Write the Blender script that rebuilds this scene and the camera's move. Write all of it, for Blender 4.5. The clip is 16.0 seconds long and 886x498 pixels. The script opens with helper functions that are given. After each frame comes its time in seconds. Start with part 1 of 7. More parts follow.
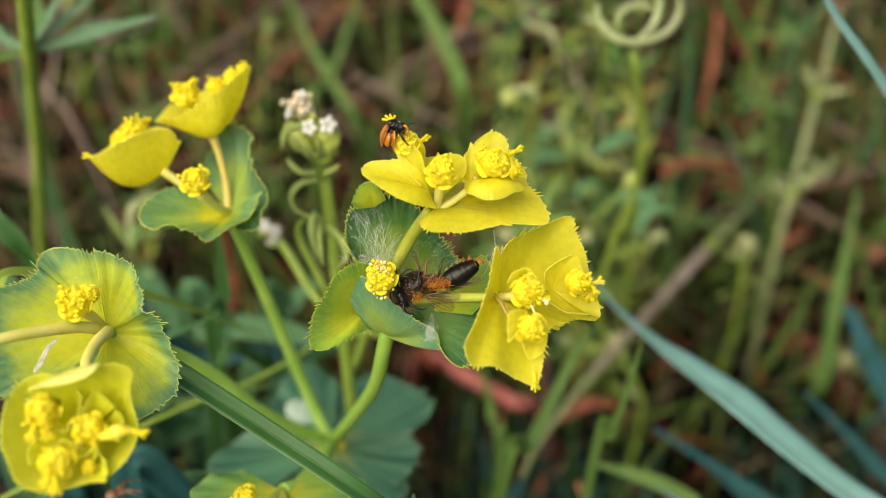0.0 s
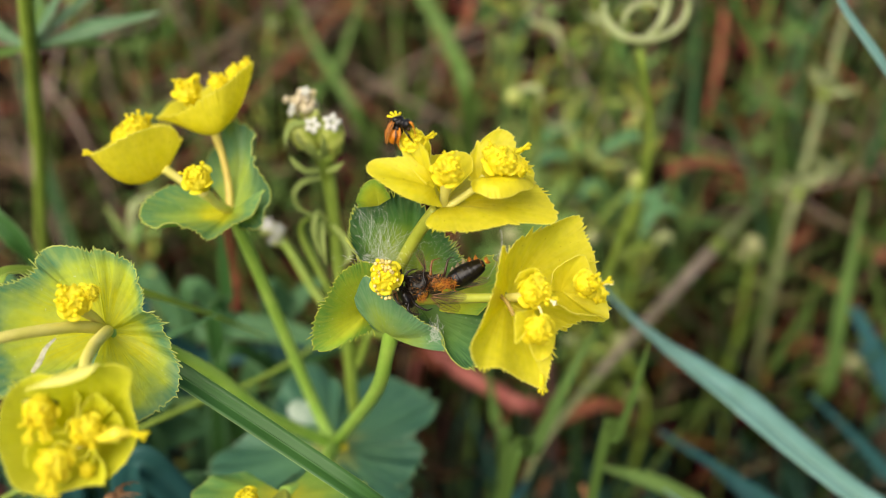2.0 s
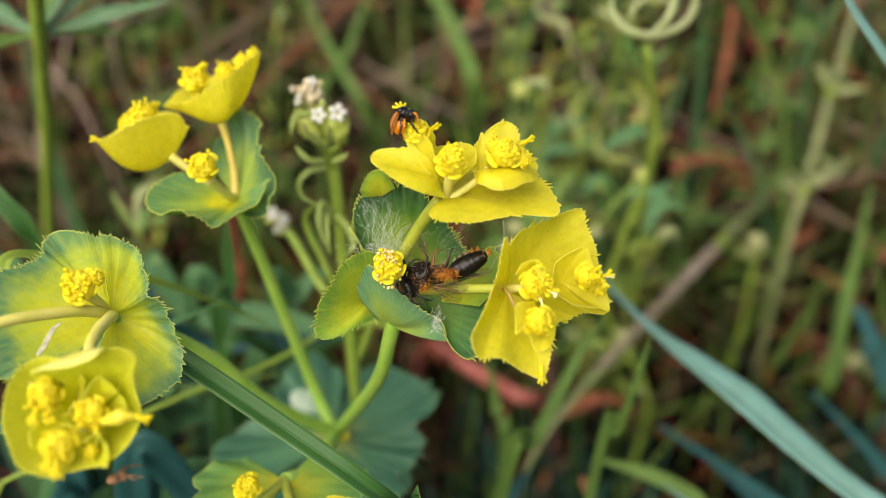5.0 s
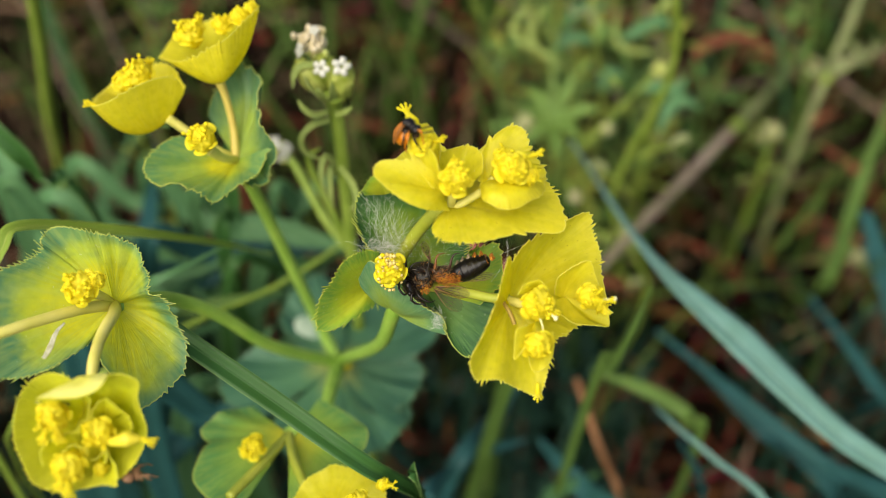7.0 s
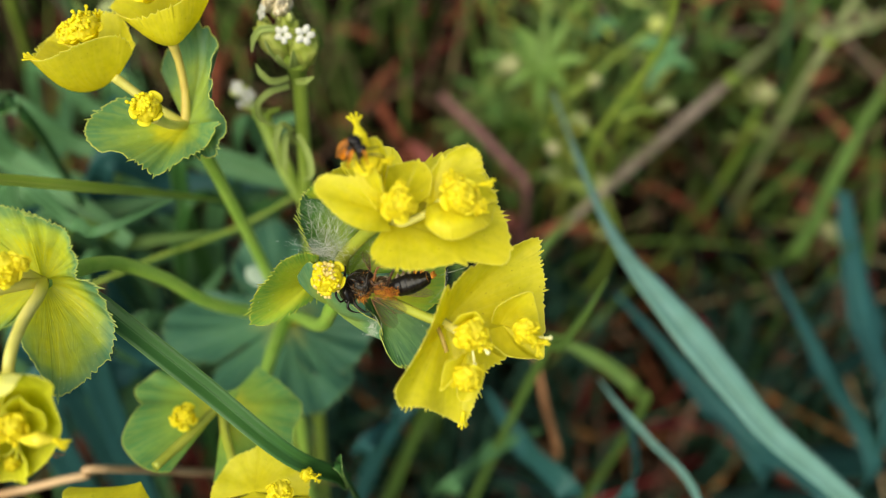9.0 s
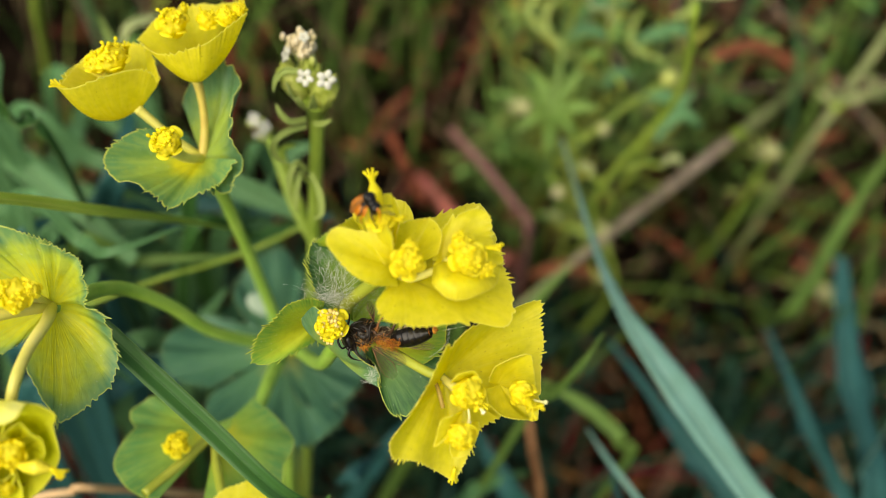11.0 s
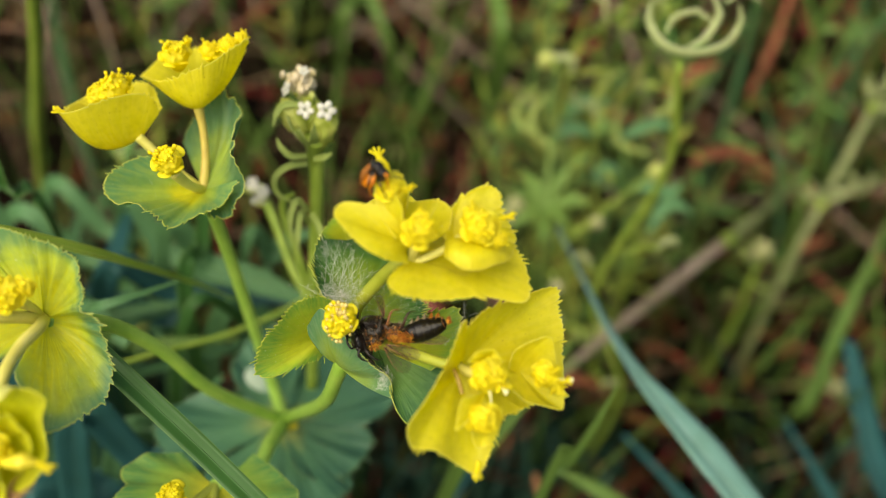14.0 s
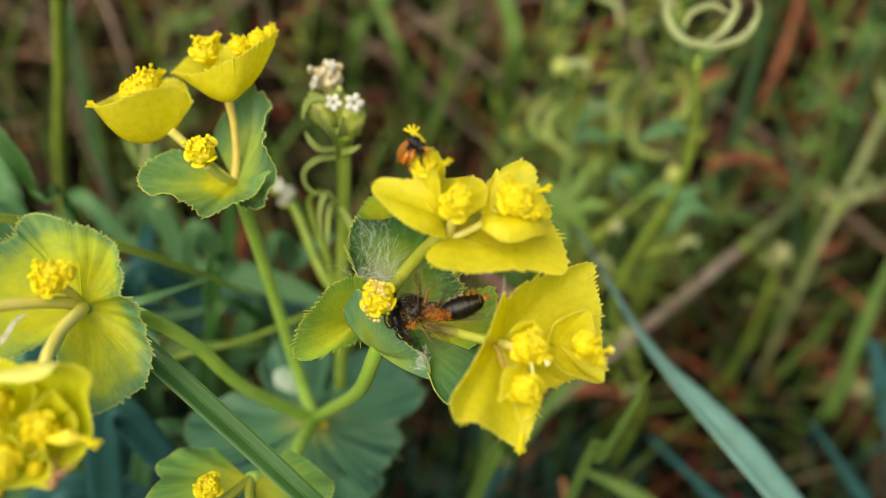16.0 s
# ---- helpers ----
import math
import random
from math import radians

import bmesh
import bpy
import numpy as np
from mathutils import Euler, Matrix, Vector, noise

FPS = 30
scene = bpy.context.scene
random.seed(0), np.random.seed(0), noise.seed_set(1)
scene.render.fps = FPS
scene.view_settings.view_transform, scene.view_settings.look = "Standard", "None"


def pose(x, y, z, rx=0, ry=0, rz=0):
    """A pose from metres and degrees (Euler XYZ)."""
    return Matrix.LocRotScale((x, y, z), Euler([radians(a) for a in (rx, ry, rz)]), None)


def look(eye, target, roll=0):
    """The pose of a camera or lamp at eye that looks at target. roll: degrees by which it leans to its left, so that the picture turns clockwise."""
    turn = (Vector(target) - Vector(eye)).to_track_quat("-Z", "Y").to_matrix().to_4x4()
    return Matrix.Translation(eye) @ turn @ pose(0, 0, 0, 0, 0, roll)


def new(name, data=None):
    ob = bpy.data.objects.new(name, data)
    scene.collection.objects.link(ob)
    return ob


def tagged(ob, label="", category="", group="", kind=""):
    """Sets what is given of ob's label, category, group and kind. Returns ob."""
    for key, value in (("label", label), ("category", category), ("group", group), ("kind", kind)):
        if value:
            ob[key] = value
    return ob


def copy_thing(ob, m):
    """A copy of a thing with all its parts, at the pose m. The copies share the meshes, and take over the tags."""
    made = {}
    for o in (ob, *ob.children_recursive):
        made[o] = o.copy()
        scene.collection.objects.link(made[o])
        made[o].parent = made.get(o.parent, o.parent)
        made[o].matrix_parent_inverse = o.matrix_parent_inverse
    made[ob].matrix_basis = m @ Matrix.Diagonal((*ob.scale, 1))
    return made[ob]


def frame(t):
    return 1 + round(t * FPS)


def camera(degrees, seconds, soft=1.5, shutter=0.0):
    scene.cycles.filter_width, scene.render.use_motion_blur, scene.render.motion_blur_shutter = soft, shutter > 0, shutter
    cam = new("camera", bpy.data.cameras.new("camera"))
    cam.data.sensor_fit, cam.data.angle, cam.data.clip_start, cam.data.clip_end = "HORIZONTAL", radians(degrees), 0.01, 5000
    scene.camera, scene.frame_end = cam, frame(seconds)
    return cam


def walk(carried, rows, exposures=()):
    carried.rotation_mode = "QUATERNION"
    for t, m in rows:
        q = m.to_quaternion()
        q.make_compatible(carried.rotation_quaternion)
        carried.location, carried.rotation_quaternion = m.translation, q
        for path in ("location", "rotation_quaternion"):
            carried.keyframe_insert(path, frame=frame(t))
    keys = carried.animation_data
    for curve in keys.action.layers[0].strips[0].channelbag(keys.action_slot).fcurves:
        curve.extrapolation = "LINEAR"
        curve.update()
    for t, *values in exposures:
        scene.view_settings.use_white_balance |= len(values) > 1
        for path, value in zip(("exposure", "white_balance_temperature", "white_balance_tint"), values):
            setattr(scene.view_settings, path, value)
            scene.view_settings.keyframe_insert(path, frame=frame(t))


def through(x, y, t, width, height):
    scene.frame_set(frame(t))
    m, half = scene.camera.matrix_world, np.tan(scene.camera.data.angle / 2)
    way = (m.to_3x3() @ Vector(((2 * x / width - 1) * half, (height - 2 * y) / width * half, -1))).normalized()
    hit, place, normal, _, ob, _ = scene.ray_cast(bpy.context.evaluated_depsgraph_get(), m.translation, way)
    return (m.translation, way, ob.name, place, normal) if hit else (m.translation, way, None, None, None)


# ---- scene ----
cam = camera(54.4, 16.0, soft=0.6)
METRES, EYE, TILT, LEAN, TURN = 0.12, 0.36, -30.0, 0.0, 0.0
ROWS = [
    (0.0, 0.0, 0.0, 0.0, -0.0, 0.0, 0.0),
    (0.5, 0.0043, -0.0042, 0.0048, 0.07, -0.01, -0.1),
    (1.0, 0.0147, -0.0081, 0.0053, 0.08, -0.01, -0.16),
    (1.5, 0.0131, 0.0028, 0.0049, 0.11, 0.02, -0.2),
    (2.0, -0.0036, 0.0174, -0.0008, 0.16, 0.01, -0.2),
    (2.5, -0.0139, 0.0186, 0.0016, 0.18, 0.02, -0.25),
    (3.0, -0.0087, 0.0086, 0.0131, 0.2, 0.09, -0.34),
    (5.5, 0.0047, 0.0116, -0.0053, 0.52, -0.94, -1.15),
    (6.0, 0.0235, 0.0355, 0.0908, 0.49, -5.03, -1.06),
    (6.5, 0.0388, 0.0334, 0.1504, 0.98, -9.1, -1.57),
    (7.0, -0.0025, 0.0472, 0.2048, 1.24, -12.91, -2.81),
    (7.5, 0.0137, 0.0948, 0.2598, 1.06, -15.94, -4.25),
    (8.0, 0.0276, 0.1123, 0.2877, 1.18, -18.23, -5.64),
    (8.5, 0.0073, 0.1167, 0.319, 1.77, -20.1, -7.39),
    (9.0, 0.0297, 0.1175, 0.336, 2.04, -20.66, -8.7),
    (11.5, 0.0003, 0.1156, 0.3821, 3.33, -18.59, -13.14),
    (12.0, -0.0089, 0.1276, 0.3676, 3.28, -16.57, -12.81),
    (12.5, 0.0089, 0.0956, 0.3123, 2.47, -12.71, -11.73),
    (13.0, -0.0081, 0.0806, 0.2195, 1.86, -9.34, -10.63),
    (13.5, -0.0217, 0.0645, 0.1703, 1.92, -8.0, -10.45),
    (14.0, 0.0324, 0.0928, 0.1705, 1.96, -7.33, -10.36),
    (14.5, 0.0252, 0.0963, 0.1421, 2.14, -6.74, -9.97),
    (15.0, -0.0076, 0.0869, 0.1119, 2.29, -6.27, -9.6),
    (15.5, 0.0109, 0.0784, 0.1148, 2.31, -5.81, -9.26),
    (16.0, 0.0132, 0.0822, 0.1136, 2.37, -5.48, -9.0),
]
walk(cam, [(t, pose(0, 0, EYE, TILT, LEAN, TURN) @ pose(METRES * x, METRES * y, METRES * z, 90 + pitch, roll, yaw)) for t, x, y, z, yaw, pitch, roll in ROWS],
     [(0.0, 1.22, 6950, 14.5), (5.5, 1.22, 6950, 14.5), (7.0, 1.11, 6950, 11), (9.0, 1.09, 6950, 5.5), (11.5, 1.13, 7450, 8), (16.0, 1.09, 7450, 9)])
cam.data.dof.use_dof = True
cam.data.dof.focus_distance = 0.116
cam.data.dof.aperture_fstop = 10.3

# ---- world and light ----
world = bpy.data.worlds.new("sky")
scene.world = world
world.use_nodes = True
wn = world.node_tree.nodes
sky = wn.new("ShaderNodeTexSky")
sky.sky_type = "NISHITA"
sky.sun_disc = False
sky.sun_elevation = radians(45)
sky.sun_rotation = radians(212)
wn["Background"].inputs["Strength"].default_value = 0.065
world.node_tree.links.new(sky.outputs[0], wn["Background"].inputs["Color"])
sun = new("sun", bpy.data.lights.new("sun", "SUN"))
sun.data.energy = 2.8
sun.data.angle = radians(75)
sun.data.color = (1.0, 0.94, 0.80)
sun.matrix_world = look((-0.65, -1.0, 1.6), (0, 0.1, 0.3))


# ---- materials ----
def material(name):
    m = bpy.data.materials.new(name)
    m.use_nodes = True
    nodes = m.node_tree.nodes
    return m, nodes, m.node_tree.links, nodes["Principled BSDF"]


def ramp(nodes, stops):
    r = nodes.new("ShaderNodeValToRGB")
    e = r.color_ramp.elements
    while len(e) < len(stops):
        e.new(0.5)
    for i, (p, c) in enumerate(stops):
        e[i].position = p
        e[i].color = (*c, 1)
    return r


def mixed(nodes, links, kind, fac, a, b):
    x = nodes.new("ShaderNodeMix")
    x.data_type = "RGBA"
    x.blend_type = kind
    for sock, v in (("Factor", fac), ("A", a), ("B", b)):
        i = [s for s in x.inputs if s.name == sock and (s.type == "RGBA" or sock == "Factor")][0]
        if isinstance(v, (int, float)):
            i.default_value = v
        elif isinstance(v, tuple):
            i.default_value = (*v, 1)
        else:
            links.new(v, i)
    return [s for s in x.outputs if s.type == "RGBA"][0]


def sheer(nodes, links, bsdf, colour, amount):
    """Lets light through a thin leaf or petal."""
    out = nodes["Material Output"]
    tr = nodes.new("ShaderNodeBsdfTranslucent")
    links.new(colour, tr.inputs["Color"])
    mx = nodes.new("ShaderNodeMixShader")
    mx.inputs[0].default_value = amount
    links.new(bsdf.outputs[0], mx.inputs[1])
    links.new(tr.outputs[0], mx.inputs[2])
    links.new(mx.outputs[0], out.inputs["Surface"])


def bract_material(name, inner, mid, rim, vein, edge, through=0.3, rough=0.5, blotch=0.5, bump=0.35, veins=0.3, specks=0.0, dust=(0.30, 0.20, 0.01), zones=(0.42, 0.74, 0.96), lean=0.0):
    """Fan-veined leaf: u runs round the fan, v from the base to the margin."""
    m, nodes, links, bsdf = material(name)
    uv = nodes.new("ShaderNodeUVMap")
    sep = nodes.new("ShaderNodeSeparateXYZ")
    links.new(uv.outputs[0], sep.inputs[0])
    base = ramp(nodes, [(0.0, inner), (zones[0], inner), (zones[1], mid), (zones[2], rim), (0.986, edge), (1.0, edge)])
    wob = nodes.new("ShaderNodeTexNoise")
    wob.inputs["Scale"].default_value = 190
    wob.inputs["Detail"].default_value = 3
    tc = nodes.new("ShaderNodeTexCoord")
    links.new(tc.outputs["Object"], wob.inputs["Vector"])
    add = nodes.new("ShaderNodeMath")
    add.operation = "MULTIPLY_ADD"
    links.new(wob.outputs["Fac"], add.inputs[0])
    add.inputs[1].default_value = blotch
    add.inputs[2].default_value = -0.5 * blotch
    near = nodes.new("ShaderNodeMath")
    near.operation = "ADD"
    links.new(sep.outputs["Y"], near.inputs[0])
    # the wobble fades at the margin so that the pale rim stays thin
    fade = nodes.new("ShaderNodeMapRange")
    links.new(sep.outputs["Y"], fade.inputs["Value"])
    fade.inputs["From Min"].default_value = 0.8
    fade.inputs["From Max"].default_value = 0.97
    fade.inputs["To Min"].default_value = 1.0
    fade.inputs["To Max"].default_value = 0.0
    wf = nodes.new("ShaderNodeMath")
    wf.operation = "MULTIPLY"
    links.new(add.outputs[0], wf.inputs[0])
    links.new(fade.outputs[0], wf.inputs[1])
    links.new(wf.outputs[0], near.inputs[1])
    # lean: the rim colour reaches further in at the middle of the fan (or, below zero, at its two ends)
    arc = nodes.new("ShaderNodeMath")
    arc.operation = "PINGPONG"
    arc.inputs[1].default_value = 0.5
    links.new(sep.outputs["X"], arc.inputs[0])
    tilt = nodes.new("ShaderNodeMath")
    tilt.operation = "MULTIPLY_ADD"
    links.new(arc.outputs[0], tilt.inputs[0])
    tilt.inputs[1].default_value = 2 * lean
    links.new(near.outputs[0], tilt.inputs[2])
    back = nodes.new("ShaderNodeMath")
    back.operation = "SUBTRACT"
    links.new(tilt.outputs[0], back.inputs[0])
    back.inputs[1].default_value = 0.5 * lean
    cap = nodes.new("ShaderNodeMath")
    cap.operation = "MINIMUM"
    links.new(back.outputs[0], cap.inputs[0])
    cap.inputs[1].default_value = zones[2]
    seam = nodes.new("ShaderNodeMapRange")
    links.new(sep.outputs["Y"], seam.inputs["Value"])
    seam.inputs["From Min"].default_value = 0.978
    seam.inputs["From Max"].default_value = 0.99
    full = nodes.new("ShaderNodeMath")
    full.operation = "MAXIMUM"
    links.new(cap.outputs[0], full.inputs[0])
    links.new(seam.outputs[0], full.inputs[1])
    links.new(full.outputs[0], base.inputs["Fac"])
    # veins fan out from the base
    stretch = nodes.new("ShaderNodeCombineXYZ")
    mu = nodes.new("ShaderNodeMath")
    mu.operation = "MULTIPLY"
    mu.inputs[1].default_value = 30
    links.new(sep.outputs["X"], mu.inputs[0])
    mv = nodes.new("ShaderNodeMath")
    mv.operation = "MULTIPLY"
    mv.inputs[1].default_value = 2.2
    links.new(sep.outputs["Y"], mv.inputs[0])
    links.new(mu.outputs[0], stretch.inputs[0])
    links.new(mv.outputs[0], stretch.inputs[1])
    vn = nodes.new("ShaderNodeTexNoise")
    vn.inputs["Scale"].default_value = 1.6
    vn.inputs["Detail"].default_value = 4
    vn.inputs["Distortion"].default_value = 0.6
    links.new(stretch.outputs[0], vn.inputs["Vector"])
    vr = ramp(nodes, [(0.40, (0, 0, 0)), (0.62, (1, 1, 1))])
    links.new(vn.outputs["Fac"], vr.inputs["Fac"])
    vm = nodes.new("ShaderNodeMath")
    vm.operation = "MULTIPLY"
    vm.inputs[1].default_value = veins
    links.new(vr.outputs[0], vm.inputs[0])
    col = mixed(nodes, links, "MIX", vm.outputs[0], base.outputs[0], vein)
    # small specks and a slow change of tone
    sp = nodes.new("ShaderNodeTexNoise")
    sp.inputs["Scale"].default_value = 900
    links.new(tc.outputs["Object"], sp.inputs["Vector"])
    sr = ramp(nodes, [(0.3, (0.72, 0.74, 0.62)), (0.6, (1, 1, 1))])
    links.new(sp.outputs["Fac"], sr.inputs["Fac"])
    col = mixed(nodes, links, "MULTIPLY", 0.3, col, sr.outputs[0])
    if specks:
        dn = nodes.new("ShaderNodeTexNoise")
        dn.inputs["Scale"].default_value = 2600
        links.new(tc.outputs["Object"], dn.inputs["Vector"])
        dr = ramp(nodes, [(0.70, (0, 0, 0)), (0.75, (1, 1, 1))])
        links.new(dn.outputs["Fac"], dr.inputs["Fac"])
        dm = nodes.new("ShaderNodeMath")
        dm.operation = "MULTIPLY"
        dm.inputs[1].default_value = specks
        links.new(dr.outputs[0], dm.inputs[0])
        col = mixed(nodes, links, "MIX", dm.outputs[0], col, dust)
    links.new(col, bsdf.inputs["Base Color"])
    bsdf.inputs["Roughness"].default_value = rough
    bsdf.inputs["Specular IOR Level"].default_value = 0.35
    bu = nodes.new("ShaderNodeBump")
    bu.inputs["Strength"].default_value = bump
    bu.inputs["Distance"].default_value = 0.0004
    links.new(vn.outputs["Fac"], bu.inputs["Height"])
    links.new(bu.outputs[0], bsdf.inputs["Normal"])
    sheer(nodes, links, bsdf, col, through)
    return m


def plain(name, c1, c2, scale=300, rough=0.5, through=0.0, spec=0.4, bump=0.25, island=0.0, metal=0.0, detail=4):
    """Two tones broken by noise; island lets separate pieces of one mesh differ."""
    m, nodes, links, bsdf = material(name)
    tc = nodes.new("ShaderNodeTexCoord")
    n = nodes.new("ShaderNodeTexNoise")
    n.inputs["Scale"].default_value = scale
    n.inputs["Detail"].default_value = detail
    links.new(tc.outputs["Object"], n.inputs["Vector"])
    r = ramp(nodes, [(0.32, c1), (0.68, c2)])
    links.new(n.outputs["Fac"], r.inputs["Fac"])
    col = r.outputs[0]
    if island:
        g = nodes.new("ShaderNodeNewGeometry")
        hs = nodes.new("ShaderNodeHueSaturation")
        vr = nodes.new("ShaderNodeMapRange")
        links.new(g.outputs["Random Per Island"], vr.inputs["Value"])
        vr.inputs["To Min"].default_value = 1 - island
        vr.inputs["To Max"].default_value = 1 + island
        links.new(vr.outputs[0], hs.inputs["Value"])
        hr = nodes.new("ShaderNodeMapRange")
        sc = nodes.new("ShaderNodeMath")
        sc.operation = "PINGPONG"
        sc.inputs[1].default_value = 0.13
        links.new(g.outputs["Random Per Island"], sc.inputs[0])
        links.new(sc.outputs[0], hr.inputs["Value"])
        hr.inputs["From Max"].default_value = 0.13
        hr.inputs["To Min"].default_value = 0.5 - 0.05 * island
        hr.inputs["To Max"].default_value = 0.5 + 0.05 * island
        links.new(hr.outputs[0], hs.inputs["Hue"])
        links.new(col, hs.inputs["Color"])
        col = hs.outputs[0]
    links.new(col, bsdf.inputs["Base Color"])
    bsdf.inputs["Roughness"].default_value = rough
    bsdf.inputs["Specular IOR Level"].default_value = spec
    bsdf.inputs["Metallic"].default_value = metal
    bu = nodes.new("ShaderNodeBump")
    bu.inputs["Strength"].default_value = bump
    bu.inputs["Distance"].default_value = 0.0003
    links.new(n.outputs["Fac"], bu.inputs["Height"])
    links.new(bu.outputs[0], bsdf.inputs["Normal"])
    if through:
        sheer(nodes, links, bsdf, col, through)
    return m


def blade_material(name, c1, c2, keel, through=0.15, rough=0.5, rib=True, stripes=26):
    """Grass leaf with long parallel veins and a paler keel: u across, v along."""
    m, nodes, links, bsdf = material(name)
    uv = nodes.new("ShaderNodeUVMap")
    mp = nodes.new("ShaderNodeMapping")
    mp.inputs["Scale"].default_value = (stripes, 1.6, 1)
    links.new(uv.outputs[0], mp.inputs["Vector"])
    n = nodes.new("ShaderNodeTexNoise")
    n.inputs["Scale"].default_value = 1.0
    n.inputs["Detail"].default_value = 3
    links.new(mp.outputs[0], n.inputs["Vector"])
    r = ramp(nodes, [(0.3, c1), (0.7, c2)])
    links.new(n.outputs["Fac"], r.inputs["Fac"])
    sep = nodes.new("ShaderNodeSeparateXYZ")
    links.new(uv.outputs[0], sep.inputs[0])
    kr = ramp(nodes, [(0.0, (1, 1, 1)), (0.035, (0, 0, 0)), (0.46, (0, 0, 0)), (0.5, (1, 1, 1) if rib else (0, 0, 0)), (0.54, (0, 0, 0)), (0.965, (0, 0, 0)), (1.0, (1, 1, 1))])
    links.new(sep.outputs["X"], kr.inputs["Fac"])
    km = nodes.new("ShaderNodeMath")
    km.operation = "MULTIPLY"
    km.inputs[1].default_value = 0.6
    links.new(kr.outputs[0], km.inputs[0])
    col = mixed(nodes, links, "MIX", km.outputs[0], r.outputs[0], keel)
    tc = nodes.new("ShaderNodeTexCoord")
    pn = nodes.new("ShaderNodeTexNoise")
    pn.inputs["Scale"].default_value = 120
    pn.inputs["Detail"].default_value = 5
    links.new(tc.outputs["Object"], pn.inputs["Vector"])
    pr = ramp(nodes, [(0.3, (0.7, 0.72, 0.6)), (0.62, (1, 1, 1))])
    links.new(pn.outputs["Fac"], pr.inputs["Fac"])
    col = mixed(nodes, links, "MULTIPLY", 0.6, col, pr.outputs[0])
    links.new(col, bsdf.inputs["Base Color"])
    bsdf.inputs["Roughness"].default_value = rough
    bsdf.inputs["Specular IOR Level"].default_value = 0.2
    bu = nodes.new("ShaderNodeBump")
    bu.inputs["Strength"].default_value = 0.15
    bu.inputs["Distance"].default_value = 0.0003
    links.new(n.outputs["Fac"], bu.inputs["Height"])
    links.new(bu.outputs[0], bsdf.inputs["Normal"])
    sheer(nodes, links, bsdf, col, through)
    return m


YELLOW = bract_material("yellow_bract", (0.84, 0.765, 0.026), (0.86, 0.81, 0.042), (0.86, 0.80, 0.055), (0.90, 0.84, 0.10), (0.90, 0.86, 0.20), 0.66, 0.36, 0.6, 0.10, 0.4, specks=0.5)
GREEN = bract_material("green_bract", (0.82, 0.81, 0.045), (0.60, 0.70, 0.080), (0.16, 0.38, 0.19), (0.58, 0.70, 0.20), (0.70, 0.74, 0.22), 0.52, 0.36, 0.9, 0.5, 0.34, specks=0.4, dust=(0.80, 0.84, 0.70), zones=(0.48, 0.76, 0.965), lean=0.14)
GOLD = bract_material("gold_green_bract", (0.83, 0.80, 0.04), (0.46, 0.60, 0.090), (0.20, 0.43, 0.17), (0.64, 0.72, 0.14), (0.72, 0.75, 0.20), 0.52, 0.38, 0.8, 0.25, 0.28, specks=0.4, dust=(0.80, 0.84, 0.70), zones=(0.14, 0.44, 0.86), lean=-0.45)
YGREEN = bract_material("yellow_green_bract", (0.82, 0.79, 0.035), (0.83, 0.83, 0.050), (0.84, 0.84, 0.075), (0.84, 0.84, 0.11), (0.90, 0.88, 0.18), 0.64, 0.42, 0.6, 0.1, 0.35, specks=0.3)
# cream instead of yellow: the highlight along the lip is put into the colour
LIP = bract_material("highlit_lip", (0.80, 0.76, 0.10), (0.84, 0.82, 0.24), (0.85, 0.82, 0.20), (0.87, 0.85, 0.30), (0.88, 0.85, 0.12), 0.35, 0.40, 0.5, 0.05, 0.3)
DIMGREEN = bract_material("dim_green_bract", (0.66, 0.61, 0.03), (0.24, 0.39, 0.045), (0.09, 0.26, 0.07), (0.34, 0.44, 0.08), (0.40, 0.48, 0.10), 0.3, 0.5, 0.6, 0.3, 0.4, zones=(0.10, 0.45, 0.88))
DEEP = bract_material("deep_green_bract", (0.34, 0.48, 0.045), (0.12, 0.30, 0.055), (0.060, 0.185, 0.075), (0.18, 0.32, 0.11), (0.60, 0.64, 0.12), 0.38, 0.42, 0.5, 0.35, 0.55, specks=0.35, dust=(0.72, 0.78, 0.62))
LIME = bract_material("lime_bract", (0.62, 0.67, 0.04), (0.40, 0.56, 0.05), (0.20, 0.42, 0.07), (0.52, 0.58, 0.07), (0.66, 0.68, 0.12), 0.45, 0.42, 0.7, 0.28, 0.42, specks=0.35, dust=(0.72, 0.78, 0.62))
TEAL = bract_material("blue_green_bract", (0.34, 0.47, 0.065), (0.15, 0.315, 0.12), (0.10, 0.255, 0.125), (0.28, 0.42, 0.21), (0.62, 0.66, 0.14), 0.35, 0.42, 0.65, 0.25, 0.3, specks=0.35, dust=(0.72, 0.78, 0.62))
WHORL = bract_material("whorl_leaf", (0.46, 0.46, 0.10), (0.085, 0.215, 0.105), (0.042, 0.138, 0.082), (0.13, 0.28, 0.14), (0.08, 0.13, 0.05), 0.25, 0.40, 0.3, 0.4, 0.4, zones=(0.04, 0.34, 0.84))
CYATH = plain("cyathium_yellow", (0.88, 0.77, 0.022), (0.92, 0.85, 0.060), 500, 0.5, 0.55, 0.25, 0.15, 0.05)
OLIVE = plain("olive_gland", (0.22, 0.24, 0.02), (0.34, 0.34, 0.03), 700, 0.35, 0.15)
SCAR = plain("olive_brown_scar", (0.20, 0.13, 0.020), (0.34, 0.24, 0.045), 400, 0.5)
LIP_STYLE = plain("cream_style", (0.80, 0.76, 0.30), (0.88, 0.85, 0.48), 500, 0.4, 0.2)
GLAND = plain("gland_yellow", (0.70, 0.58, 0.03), (0.78, 0.68, 0.06), 700, 0.35, 0.15)
